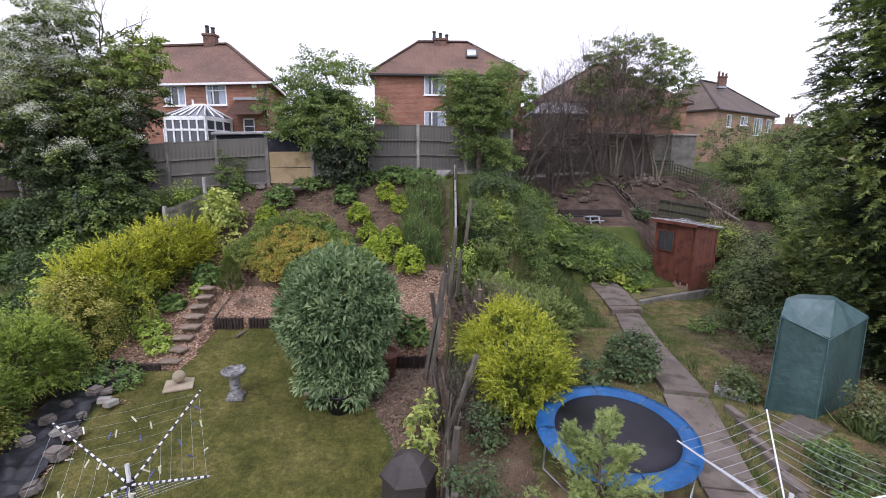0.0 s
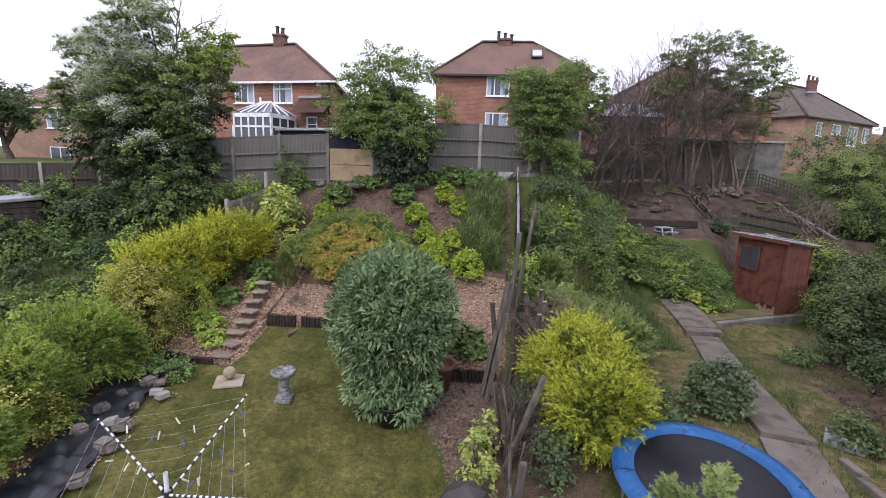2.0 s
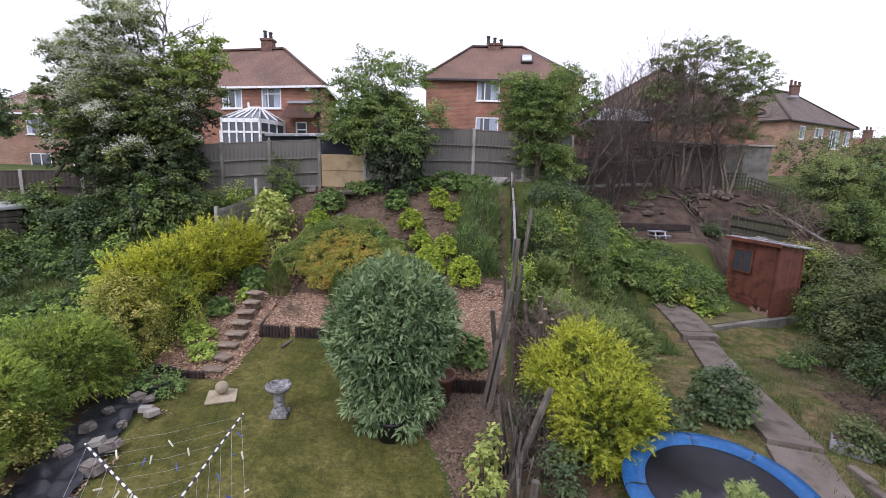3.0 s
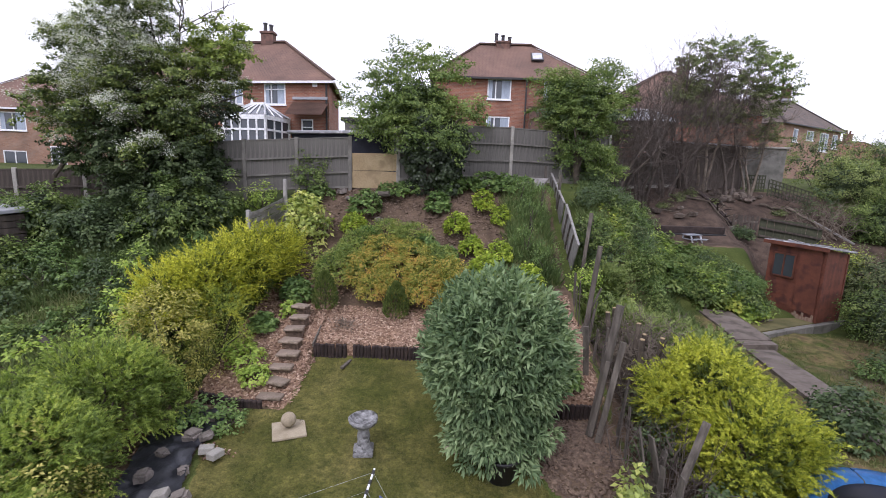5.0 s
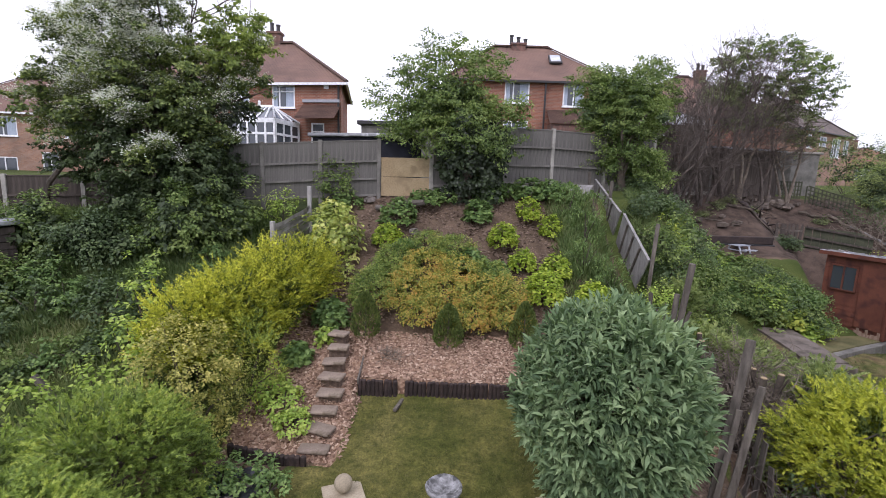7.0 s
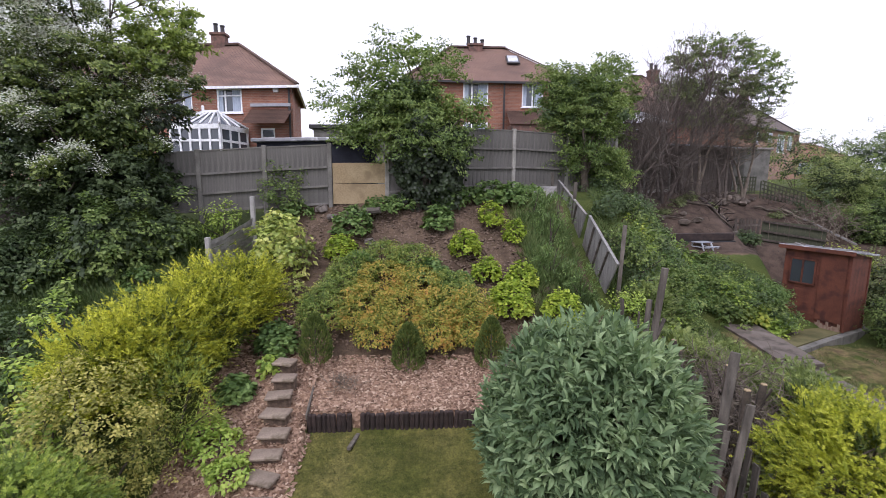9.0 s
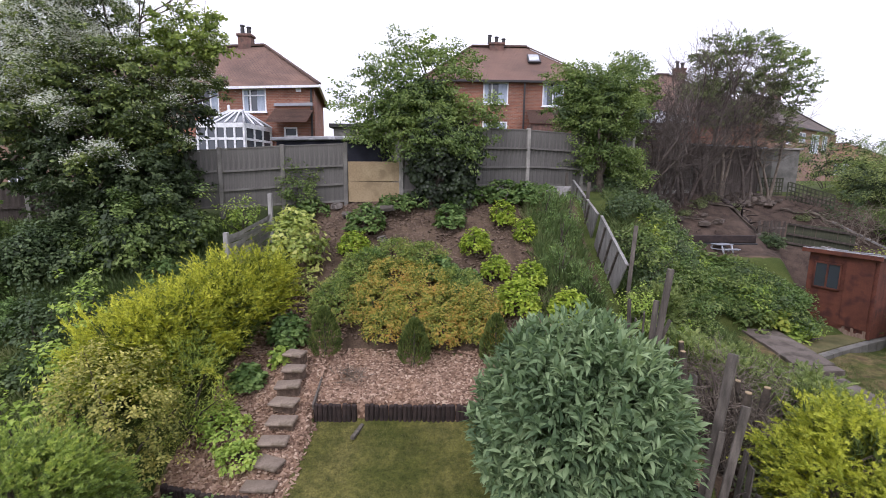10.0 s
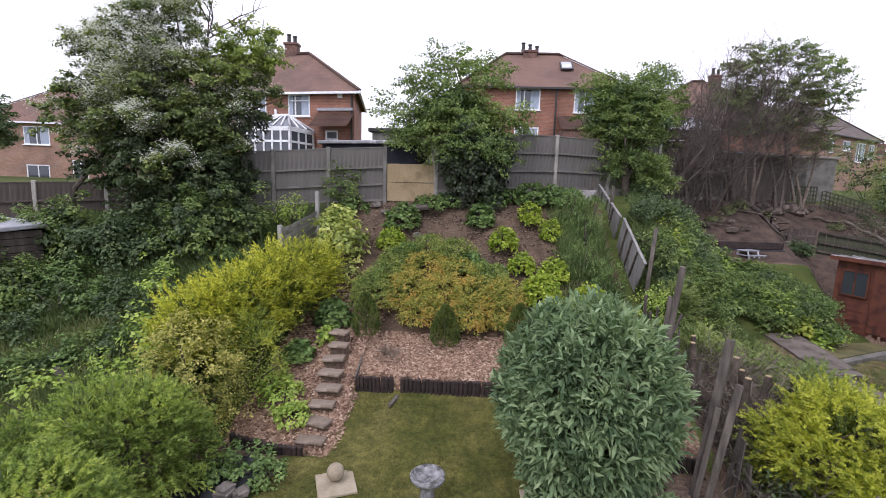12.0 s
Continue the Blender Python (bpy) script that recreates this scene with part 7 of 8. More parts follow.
clump(-0.75, 9.15, 0.3, 0.4, L_MID, "green leafy plant in the raised bed", 320, 0.09)

# ---- trees along the back ----
haw = thing("hawthorn", (-11.4, 14.6, ground_z(-11.4, 14.6) - 0.05), "large hawthorn tree with white blossom", "tree")
HZ = np.array([-11.4, 14.6, ground_z(-11.4, 14.6) - 0.05])
# bright and lower parts carry lit and shaded copies of the leaf colour
LEAF_BY = {"crown": (L_HAW, ""), "bright_crown": (L_HAW_LIT, "yellow-green foliage, lightened in colour as lit"), "lower_crown": (L_SHADE, "dark green lower foliage, shade put into its colour")}
LOBES = {k: ([], []) for k in LEAF_BY}
W, T = [], []
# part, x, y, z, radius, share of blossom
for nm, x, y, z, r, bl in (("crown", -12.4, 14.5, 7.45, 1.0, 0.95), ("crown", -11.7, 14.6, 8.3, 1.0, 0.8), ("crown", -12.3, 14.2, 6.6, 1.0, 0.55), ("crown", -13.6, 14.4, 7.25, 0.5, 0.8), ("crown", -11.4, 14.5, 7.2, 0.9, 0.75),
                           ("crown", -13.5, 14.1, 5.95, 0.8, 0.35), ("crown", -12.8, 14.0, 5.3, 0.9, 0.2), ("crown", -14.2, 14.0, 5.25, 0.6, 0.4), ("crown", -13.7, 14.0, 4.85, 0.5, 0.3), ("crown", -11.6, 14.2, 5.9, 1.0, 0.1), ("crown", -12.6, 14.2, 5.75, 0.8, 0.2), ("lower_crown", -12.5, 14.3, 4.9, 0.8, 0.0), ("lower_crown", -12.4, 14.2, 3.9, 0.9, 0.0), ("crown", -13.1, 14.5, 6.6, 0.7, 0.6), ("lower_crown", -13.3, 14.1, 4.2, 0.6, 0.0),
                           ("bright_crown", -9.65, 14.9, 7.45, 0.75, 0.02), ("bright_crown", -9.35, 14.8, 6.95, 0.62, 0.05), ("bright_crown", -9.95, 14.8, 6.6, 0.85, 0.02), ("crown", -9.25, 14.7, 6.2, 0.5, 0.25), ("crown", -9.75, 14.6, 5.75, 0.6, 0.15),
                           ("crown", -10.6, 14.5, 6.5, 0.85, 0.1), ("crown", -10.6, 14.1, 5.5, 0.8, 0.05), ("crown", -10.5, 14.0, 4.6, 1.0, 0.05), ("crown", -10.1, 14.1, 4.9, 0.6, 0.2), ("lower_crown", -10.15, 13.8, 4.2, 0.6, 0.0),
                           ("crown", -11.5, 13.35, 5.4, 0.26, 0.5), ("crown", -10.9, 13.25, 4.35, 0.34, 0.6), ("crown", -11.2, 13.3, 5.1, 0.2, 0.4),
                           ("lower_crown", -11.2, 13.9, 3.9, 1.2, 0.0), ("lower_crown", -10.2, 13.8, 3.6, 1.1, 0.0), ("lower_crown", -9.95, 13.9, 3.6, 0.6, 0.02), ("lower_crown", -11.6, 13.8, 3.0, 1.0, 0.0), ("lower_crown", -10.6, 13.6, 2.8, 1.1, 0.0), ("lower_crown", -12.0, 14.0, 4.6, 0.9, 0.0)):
    p, o, cc = spray_points(np.array([x, y, z]) - HZ, (r, r * 0.9, r * 0.8), int(10 + 48 * r * r), 64, 0.34 + 0.24 * r, 0.09)
    LOBES[nm][0].append(p)
    LOBES[nm][1].append(o)
    T.append(cc[RNG.choice(len(cc), 2, replace=False)])
    q = p.reshape(len(cc), 64, 3)[:, ::4]
    k = (RNG.random(len(cc)) < bl) & (cc[:, 2] > z - HZ[2] - 0.45 * r)
    W.append((q[k][:, :, None] + np.array([0, -0.05, 0.07]) + RNG.normal(0, 1, (int(k.sum()), q.shape[1], 15, 3)) * np.array([0.12, 0.12, 0.06])).reshape(-1, 3))
W, T = np.concatenate(W), np.concatenate(T)
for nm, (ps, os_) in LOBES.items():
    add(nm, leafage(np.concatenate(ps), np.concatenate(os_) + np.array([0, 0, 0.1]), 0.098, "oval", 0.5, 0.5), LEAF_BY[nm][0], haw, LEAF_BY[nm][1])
# shaded interior painted in as inner leaves of the dark ivy colour
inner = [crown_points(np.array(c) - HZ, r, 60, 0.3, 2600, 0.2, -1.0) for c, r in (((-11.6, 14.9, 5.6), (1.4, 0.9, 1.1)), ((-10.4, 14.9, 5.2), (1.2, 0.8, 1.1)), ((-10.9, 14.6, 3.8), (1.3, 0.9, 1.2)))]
add("inner_foliage", leafage(np.concatenate([q[0] for q in inner]), np.concatenate([q[1] for q in inner]), 0.14, "oval", 0.5, 0.4), L_IVY_SHADE, haw, "inner foliage, its near-black colour painting shade")
add("blossom", leafage(W, RNG.normal(0, 0.4, W.shape) + np.array([0, -0.3, 0.7]), 0.045, "oval", 0.6, 0.8), L_BLOSSOM, haw, "white blossom clusters")
wood(haw, limbs((0, 0, -0.1), 2.6, T, 0.2), M_BARK)
add("limb", tubes([[((-3.1, -0.3, 0.2), 0.075), ((-3.0, -0.3, 0.95), 0.065), ((-2.05, -0.4, 1.9), 0.055), ((-1.2, -0.3, 3.0), 0.04)]], 6), M_BARK, haw)
for seed in (((0.6, 0.3, 4.2), (0.2, 0, 1)), ((0.4, 0.2, 4.4), (0.5, 0, 0.9)), ((1.0, 0.3, 4.0), (0.3, 0, 1))):
    for path in twigs([seed], 2, 1.2, 0.03, 0.1, 3, 0.5):
        add("dead_branch", tubes([path], 4), M_BARK, haw, "bare grey dead branch")
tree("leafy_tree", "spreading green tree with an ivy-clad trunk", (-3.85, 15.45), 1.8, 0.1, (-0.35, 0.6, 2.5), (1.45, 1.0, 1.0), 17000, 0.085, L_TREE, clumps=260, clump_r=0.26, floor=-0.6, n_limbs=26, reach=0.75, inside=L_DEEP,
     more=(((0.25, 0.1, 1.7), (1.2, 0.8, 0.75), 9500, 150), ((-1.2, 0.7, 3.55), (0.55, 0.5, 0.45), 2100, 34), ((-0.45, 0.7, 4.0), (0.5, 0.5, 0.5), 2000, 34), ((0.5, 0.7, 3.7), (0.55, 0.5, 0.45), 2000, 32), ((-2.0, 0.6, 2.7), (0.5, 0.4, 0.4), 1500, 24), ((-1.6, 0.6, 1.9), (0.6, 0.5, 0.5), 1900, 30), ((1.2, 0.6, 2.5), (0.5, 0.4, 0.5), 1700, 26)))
ivy = thing("ivy", (-3.6, 15.5, ground_z(-3.6, 15.5)), "dark ivy smothering the trunk and fence", "ivy")
p, o, cc = crown_points((0.05, -0.1, 1.0), (0.85, 0.5, 1.25), 190, 0.2, 9000, 0.6, -0.95)
p = p[p[:, 2] > 0.0]
add("leaves", leafage(p, np.tile([0, -0.9, 0.0], (len(p), 1)), 0.085, "fan", 0.5, -0.5), L_IVY_SHADE, ivy)
add("stem", tubes([[((0, 0, -0.05), 0.05), ((0.05, 0, 1.0), 0.04), ((0, 0, 1.9), 0.02)]], 5), M_BARK, ivy)
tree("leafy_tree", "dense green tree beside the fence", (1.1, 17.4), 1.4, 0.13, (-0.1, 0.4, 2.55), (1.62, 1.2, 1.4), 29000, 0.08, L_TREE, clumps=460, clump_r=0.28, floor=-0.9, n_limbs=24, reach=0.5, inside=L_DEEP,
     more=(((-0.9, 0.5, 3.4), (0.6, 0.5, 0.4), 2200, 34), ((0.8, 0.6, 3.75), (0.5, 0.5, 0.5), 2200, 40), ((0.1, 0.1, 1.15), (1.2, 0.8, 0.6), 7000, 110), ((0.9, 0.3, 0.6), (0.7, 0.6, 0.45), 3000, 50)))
shrub("climbing_shrub", "green climbing shrub on the grey fence", (-7.15, 15.05), (0.45, 0.35, 0.8), L_TREE, 1500, 0.075, "oval", 70, 0.16, lift=0.85, ragged=0.2)
shrub("climbing_shrub", "yellow-green bush in front of the grey fence", (-8.4, 14.5), (0.5, 0.4, 0.55), L_LIME, 700, 0.07, "oval", 50, 0.14, lift=0.9, ragged=0.2)
for x, y, rx, rz in ((-9.3, 13.5, 0.7, 0.7), (-10.1, 12.9, 0.9, 0.95), (-11.6, 12.6, 0.9, 0.7), (-13.2, 12.6, 0.9, 0.8), (-14.4, 12.0, 0.9, 0.9), (-13.2, 11.0, 0.7, 0.7), (-14.6, 10.6, 0.9, 1.0), (-13.8, 9.3, 0.6, 0.6)):
    shrub("wild_shrub", "dark green overgrown shrub beneath the hawthorn", (x, y), (rx, rx * 0.9, rz), L_TREE if x < -12.5 or x > -10.2 else L_DEEP, 6500, 0.085, "oval", 90, 0.2, lift=0.75, floor=-0.8, ragged=0.24, flat=0.7, shell=0.35, inside=L_SHADE)

for k in range(16):
    x, y = RNG.uniform(-13.5, -9.2), RNG.uniform(10.2, 12.8)
    r = RNG.uniform(0.25, 0.5)
    shrub("nettle_patch", "dark green nettles in the long grass", (x, y), (r, r, r * 1.1), (L_DEEP, L_MID, L_TREE)[k % 3], 900, 0.075, "oval", 50, 0.1, lift=0.6, category="weeds", group="nettles", flat=0.8, ragged=0.25)

# bare and half-leafed trees on the bank
def bank_tree(x, y, n_stems, h, label, crown=(), mat=None, lean=0.16, depth=3, rad=0.06, twig=0.75):
    """Several upright crooked stems with fine twigs, and leaf clumps about the top."""
    z = ground_z(x, y) - 0.05
    root = thing("bank_tree", (x, y, z), label, "tree", "bank trees")
    fine = []
    for k in range(n_stems):
        a = 2 * math.pi * (k + RNG.uniform(-0.3, 0.3)) / n_stems
        q, w, path = np.array([0.16 * math.cos(a), 0.16 * math.sin(a), -0.05]), np.array([lean * math.cos(a), lean * math.sin(a), 1.0]), []
        hh = h * RNG.uniform(0.6, 0.85)
        for i in range(9):
            path.append((q, rad * RNG.uniform(0.85, 1.1) * (1.15 - 0.11 * i)))
            w = w + RNG.normal(0, 0.13, 3) * np.array([1, 1, 0.2])
            q = q + w / np.linalg.norm(w) * hh / 8
        add("stem", tubes([path], 6), mat or M_TWIG, root)
        for i in (3, 4, 5, 6, 7, 8):
            for _ in range(4):
                fine.append((path[i][0], RNG.normal(0, 0.7, 3) + np.array([0, 0, 0.7])))
    add("bare_crown", tubes(twigs(fine, depth, twig, 0.02, 0.35, 2, 0.5), 3), mat or M_TWIG, root)
    for cx, cy, cz, r, rz, n, m in crown:
        p, o, cc = spray_points((cx, cy, cz), (r * 0.9, r * 0.75, rz * 0.9), max(12, n // 30), 44, 0.5, 0.09, up=0.3)
        add("crown", leafage(p, o + np.array([0, 0, 0.2]), 0.1, "oval", 0.5, 0.6), m, root)


bank_tree(2.9, 19.5, 4, 4.6, "tall thin tree with green top behind the fence", ((0.1, 0, 4.1, 0.55, 1.0, 1500, L_TREE), (-0.3, 0, 3.0, 0.6, 0.7, 900, L_OLIVE)))
bank_tree(4.6, 21.1, 5, 5.4, "bare many-stemmed brown tree on the bank", (), M_TWIG, 0.12, 4)
bank_tree(5.9, 21.9, 3, 5.0, "bare brown tree leaning over the bank", ((0.3, 0.2, 4.2, 0.5, 0.4, 200, L_OLIVE),), M_TWIG, 0.14, 4)
bank_tree(7.3, 23.3, 4, 6.4, "brown-stemmed tree with olive foliage", ((-0.1, 0, 5.6, 0.8, 0.9, 1500, L_OLIVE), (-0.5, 0, 4.2, 0.9, 1.1, 2000, L_OLIVE), (0.3, 0, 3.2, 0.8, 0.8, 800, L_OLIVE)), M_TWIG, 0.1, 4)
bank_tree(8.5, 24.2, 4, 6.8, "many-stemmed tree with a dull green crown", ((0.1, 0, 6.2, 0.7, 0.8, 1300, L_TREE), (-0.2, 0, 4.9, 1.0, 1.2, 2200, L_OLIVE), (0.2, 0, 3.4, 0.9, 0.9, 900, L_OLIVE)), M_PALEBARK, 0.1, 4)
bank_tree(9.7, 24.2, 3, 7.0, "many-stemmed tree with bright leaf clusters on top", ((0.1, 0, 6.7, 0.9, 0.5, 900, L_TREE), (0.7, 0, 6.1, 0.8, 0.5, 900, L_TREE), (0.2, 0, 5.0, 1.1, 1.0, 2400, L_OLIVE), (-0.4, 0, 3.8, 1.0, 0.9, 1300, L_OLIVE)), M_TWIG, 0.1, 4)
bank_tree(10.8, 24.5, 3, 6.5, "half-leafed tree with green crown on the bank", ((0.3, 0, 6.0, 0.9, 0.7, 1100, L_TREE), (0.8, 0, 4.9, 1.0, 0.9, 1600, L_TREE), (0.2, 0, 4.0, 1.1, 0.9, 1400, L_OLIVE), (0.5, 0, 2.8, 1.0, 0.7, 1200, L_OLIVE)), M_PALEBARK, 0.1)
for x, y, r, h in ((2.6, 19.2, 0.6, 0.5), (3.3, 19.0, 0.6, 0.5), (12.9, 22.6, 0.8, 0.8), (8.6, 20.6, 0.4, 0.3)):
    shrub("bank_shrub", "low green growth on the bare bank", (x, y), (r, r, h), L_DEEP, 1500, 0.08, "oval", 80, 0.15, lift=0.7, ragged=0.2, group="bank growth")
for x, y in ((13.3, 22.0), (12.6, 21.6)):
    heap = thing("branch_heap", (x, y, ground_z(x, y)), "tangled heap of cut brown branches", "branches", "branch heaps")
    add("twig_tangle", tubes(twigs([((RNG.normal(0, 0.4), RNG.normal(0, 0.3), 0.1), (RNG.normal(0, 1), RNG.normal(0, 0.6), 0.5)) for _ in range(12)], 2, 0.8, 0.025, 0.1, 3, 0.6), 4), M_PALEBARK, heap)["kind"] = "stuff"

# brushwood, boughs and ivy lying about the foot of the bank trees
def fallen_bough(x, y, turn, ln, r, mat):
    fb = thing("fallen_bough", (x, y, ground_z(x, y)), "crooked dead bough lying on the bare bank", "branch", "fallen boughs", turn=turn)
    path, q = [], np.array([0.0, 0.0, r])
    for i in range(7):
        path.append((q, r * (1.1 - 0.12 * i)))
        nx = q + np.array([ln / 6, RNG.normal(0, 0.07), 0])
        c, s_ = math.cos(radians(turn)), math.sin(radians(turn))
        nx[2] = ground_z(x + nx[0] * c - nx[1] * s_, y + nx[0] * s_ + nx[1] * c) - ground_z(x, y) + r * 0.8 + abs(RNG.normal(0, 0.07))
        q = nx
    add("bough", tubes([path], 6), mat, fb)
    for i in (2, 3, 4, 5):
        add("side_branch", tubes([[(path[i][0], r * 0.5), (path[i][0] + np.array([0.2, RNG.normal(0, 0.25), RNG.uniform(0.05, 0.35)]), r * 0.3), (path[i][0] + np.array([0.45, RNG.normal(0, 0.45), RNG.uniform(0.05, 0.5)]), r * 0.12)]], 4), mat, fb)


for x, y, turn, ln, r, m in ((6.6, 22.0, -28, 2.2, 0.06, M_BARK), (7.4, 22.3, -52, 1.8, 0.09, M_LOG), (8.1, 22.9, -60, 1.6, 0.07, M_LOG), (5.0, 20.9, -20, 1.5, 0.04, M_BARK), (3.6, 20.4, 15, 1.3, 0.035, M_PALEBARK), (7.9, 22.6, -35, 1.5, 0.045, M_PALEBARK), (10.9, 23.6, -30, 1.4, 0.06, M_BARK), (12.0, 23.4, -70, 1.5, 0.07, M_PALEBARK), (6.0, 21.4, 30, 1.2, 0.035, M_BARK), (9.2, 23.3, 60, 1.1, 0.04, M_PALEBARK)):
    fallen_bough(x, y, turn, ln, r, m)
for x, y in ((4.2, 20.8), (5.4, 21.5), (6.5, 22.3), (7.7, 23.1), (8.6, 23.5), (12.2, 23.9), (3.3, 20.2)):
    hp_ = thing("brushwood", (x, y, ground_z(x, y)), "tangle of thin dead twigs under the bank trees", "branches", "brushwood")
    add("twig_tangle", tubes(twigs([((RNG.normal(0, 0.35), RNG.normal(0, 0.25), 0.03), (RNG.normal(0, 0.7), RNG.normal(0, 0.5), 0.7)) for _ in range(16)], 2, 0.4, 0.013, 0.1, 3, 0.7), 3), M_TWIG, hp_)["kind"] = "stuff"
for x, y, r in ((6.3, 21.6, 0.3), (7.0, 22.0, 0.28), (5.5, 21.0, 0.22), (4.4, 20.2, 0.26), (3.4, 19.7, 0.4), (8.0, 22.2, 0.22), (11.4, 22.9, 0.25), (3.9, 19.4, 0.35)):
    shrub("bank_shrub", "straggling olive weeds on the bare bank", (x, y), (r, r, r * 0.6), L_OLIVE, 520, 0.075, "oval", 40, 0.1, lift=0.6, ragged=0.3, group="bank growth")

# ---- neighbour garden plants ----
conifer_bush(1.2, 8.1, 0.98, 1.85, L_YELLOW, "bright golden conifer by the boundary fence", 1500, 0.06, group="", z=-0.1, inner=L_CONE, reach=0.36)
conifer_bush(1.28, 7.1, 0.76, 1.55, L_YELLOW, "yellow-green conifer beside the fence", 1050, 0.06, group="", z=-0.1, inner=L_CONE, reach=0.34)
feat = thing("feathery_conifer", (1.55, 4.15, -0.35), "young feathery light green conifer before the trampoline", "conifer")
P, A = [], []
br = []
for k in range(30):
    a, t = RNG.uniform(0, 2 * math.pi), RNG.uniform(0.25, 0.98)
    ln = (1 - t) * 1.0 + 0.3
    s = np.array([0, 0, 1.95 * t])
    e = s + np.array([math.cos(a) * ln * 0.8, math.sin(a) * ln * 0.8, ln * 0.45])
    br.append([(s, 0.012), ((s + e) / 2 - np.array([0, 0, 0.03]), 0.008), (e, 0.003)])
    m_ = 130
    tt = RNG.uniform(0.15, 1, m_)[:, None]
    P.append(s + (e - s) * tt + RNG.normal(0, 0.03, (m_, 3)))
    A.append(np.tile((e - s) / np.linalg.norm(e - s), (m_, 1)) + RNG.normal(0, 0.5, (m_, 3)))
add("crown", leafage(np.concatenate(P), np.concatenate(A), 0.075, "frond", 0.15, 0.5), L_FEATHER, feat)
wood(feat, [[((0, 0, -0.1), 0.03), ((0, 0, 1.95), 0.01)]] + br, M_BARK)
shrub("rounded_shrub", "dark glossy rounded shrub beside the path", (3.7, 8.7), (0.52, 0.5, 0.55), L_DEEP, 2600, 0.085, "oval", 110, 0.15, lift=0.75, flat=0.8)
shrub("rounded_shrub", "low green shrub behind the trampoline", (2.7, 8.3), (0.5, 0.4, 0.3), L_DEEP, 900, 0.08, "oval", 50, 0.12, lift=0.7)
# shrubs and twigs along the boundary
for x, y, r, h, m in ((0.75, 12.4, 0.5, 0.7, L_TREE), (1.2, 12.9, 0.6, 0.6, L_LIME), (0.9, 13.8, 0.5, 0.5, L_TREE), (1.8, 12.6, 0.6, 0.45, L_TREE), (1.1, 15.2, 0.55, 0.35, L_DEEP), (1.9, 16.0, 0.6, 0.35, L_DEEP), (2.8, 17.0, 0.6, 0.35, L_DEEP), (1.7, 14.2, 0.6, 0.45, L_TREE), (2.5, 13.2, 0.5, 0.4, L_MID), (2.6, 15.0, 0.6, 0.4, L_TREE), (1.6, 17.2, 0.5, 0.3, L_DEEP)):
    shrub("garden_shrub", "loose green shrub along the boundary fence", (x, y), (r, r, h), m, 1900, 0.07, "oval", 90, 0.16, lift=0.75, ragged=0.2, group="boundary shrubs")
for k in range(26):
    y = 13.2 + 3.9 * ((k * 0.618) % 1)
    x = np.interp(y, [13, 17], [0.6, 1.4]) + np.interp(y, [13, 17], [1.9, 2.6]) * ((k * 0.382 + 0.3) % 1)
    r = RNG.uniform(0.3, 0.52)
    shrub("garden_shrub", "low green growth on the bank between the gardens", (x, y), (r, r, r * 0.7), (L_TREE, L_MID, L_DEEP, L_OLIVE)[k % 4], 1000, 0.065, "oval", 70, 0.13, lift=0.7, ragged=0.25, group="boundary shrubs")
for x, y, r, h, m in ((0.35, 7.7, 0.3, 0.4, L_DEEP), (0.55, 8.5, 0.4, 0.5, L_OLIVE), (0.4, 12.4, 0.4, 0.5, L_LIME), (0.6, 6.3, 0.3, 0.4, L_DEEP), (0.35, 5.0, 0.35, 0.5, L_DEEP)):
    shrub("garden_shrub", "straggly undergrowth against the old fence", (x, y), (r, r, h), m, 900, 0.06, "oval", 60, 0.13, lift=0.8, ragged=0.25, group="boundary shrubs", stems=14)
for x, y in ((0.35, 7.6), (0.95, 9.6), (0.45, 11.0), (0.5, 9.1), (0.3, 6.9), (0.75, 9.2), (1.25, 9.5), (0.5, 9.8), (1.55, 9.9), (0.8, 10.3), (1.3, 10.2), (1.0, 9.0), (1.6, 10.6)):
    hp_ = thing("twig_heap", (x, y, ground_z(x, y)), "dead brown twigs tangled against the old fence", "branches", "fence twigs")
    add("twig_tangle", tubes(twigs([((RNG.normal(0, 0.2), RNG.normal(0, 0.3), 0.05), (RNG.normal(0, 0.5), RNG.normal(0, 0.5), 0.9)) for _ in range(20)], 3, 0.42, 0.014, 0.2, 2, 0.6), 3), M_PALEBARK if x > 0.6 else M_TWIG, hp_)["kind"] = "stuff"
for x, y in ((0.83, 9.95), (0.62, 9.6), (0.55, 9.15), (0.85, 11.2), (0.5, 10.4), (0.95, 9.5)):
    st = thing("cut_stump", (x, y, ground_z(x, y)), "sawn-off brown hedge stump with a pale cut top", "stump", "hedge stumps")
    h = RNG.uniform(1.35, 1.65)
    tip = (RNG.normal(0, 0.08), RNG.normal(0, 0.08), h)
    add("trunk", tubes([[((0, 0, -0.1), 0.07), ((tip[0] * 0.4, tip[1] * 0.4, h * 0.5), 0.06), (tip, 0.045)]], 8), M_BARK, st)
    part("cut_face", lathe([(0.044, 0), (0.04, 0.012)], 8), M_SANDY, st, "pale sawn wood").matrix_basis = pose(*tip)
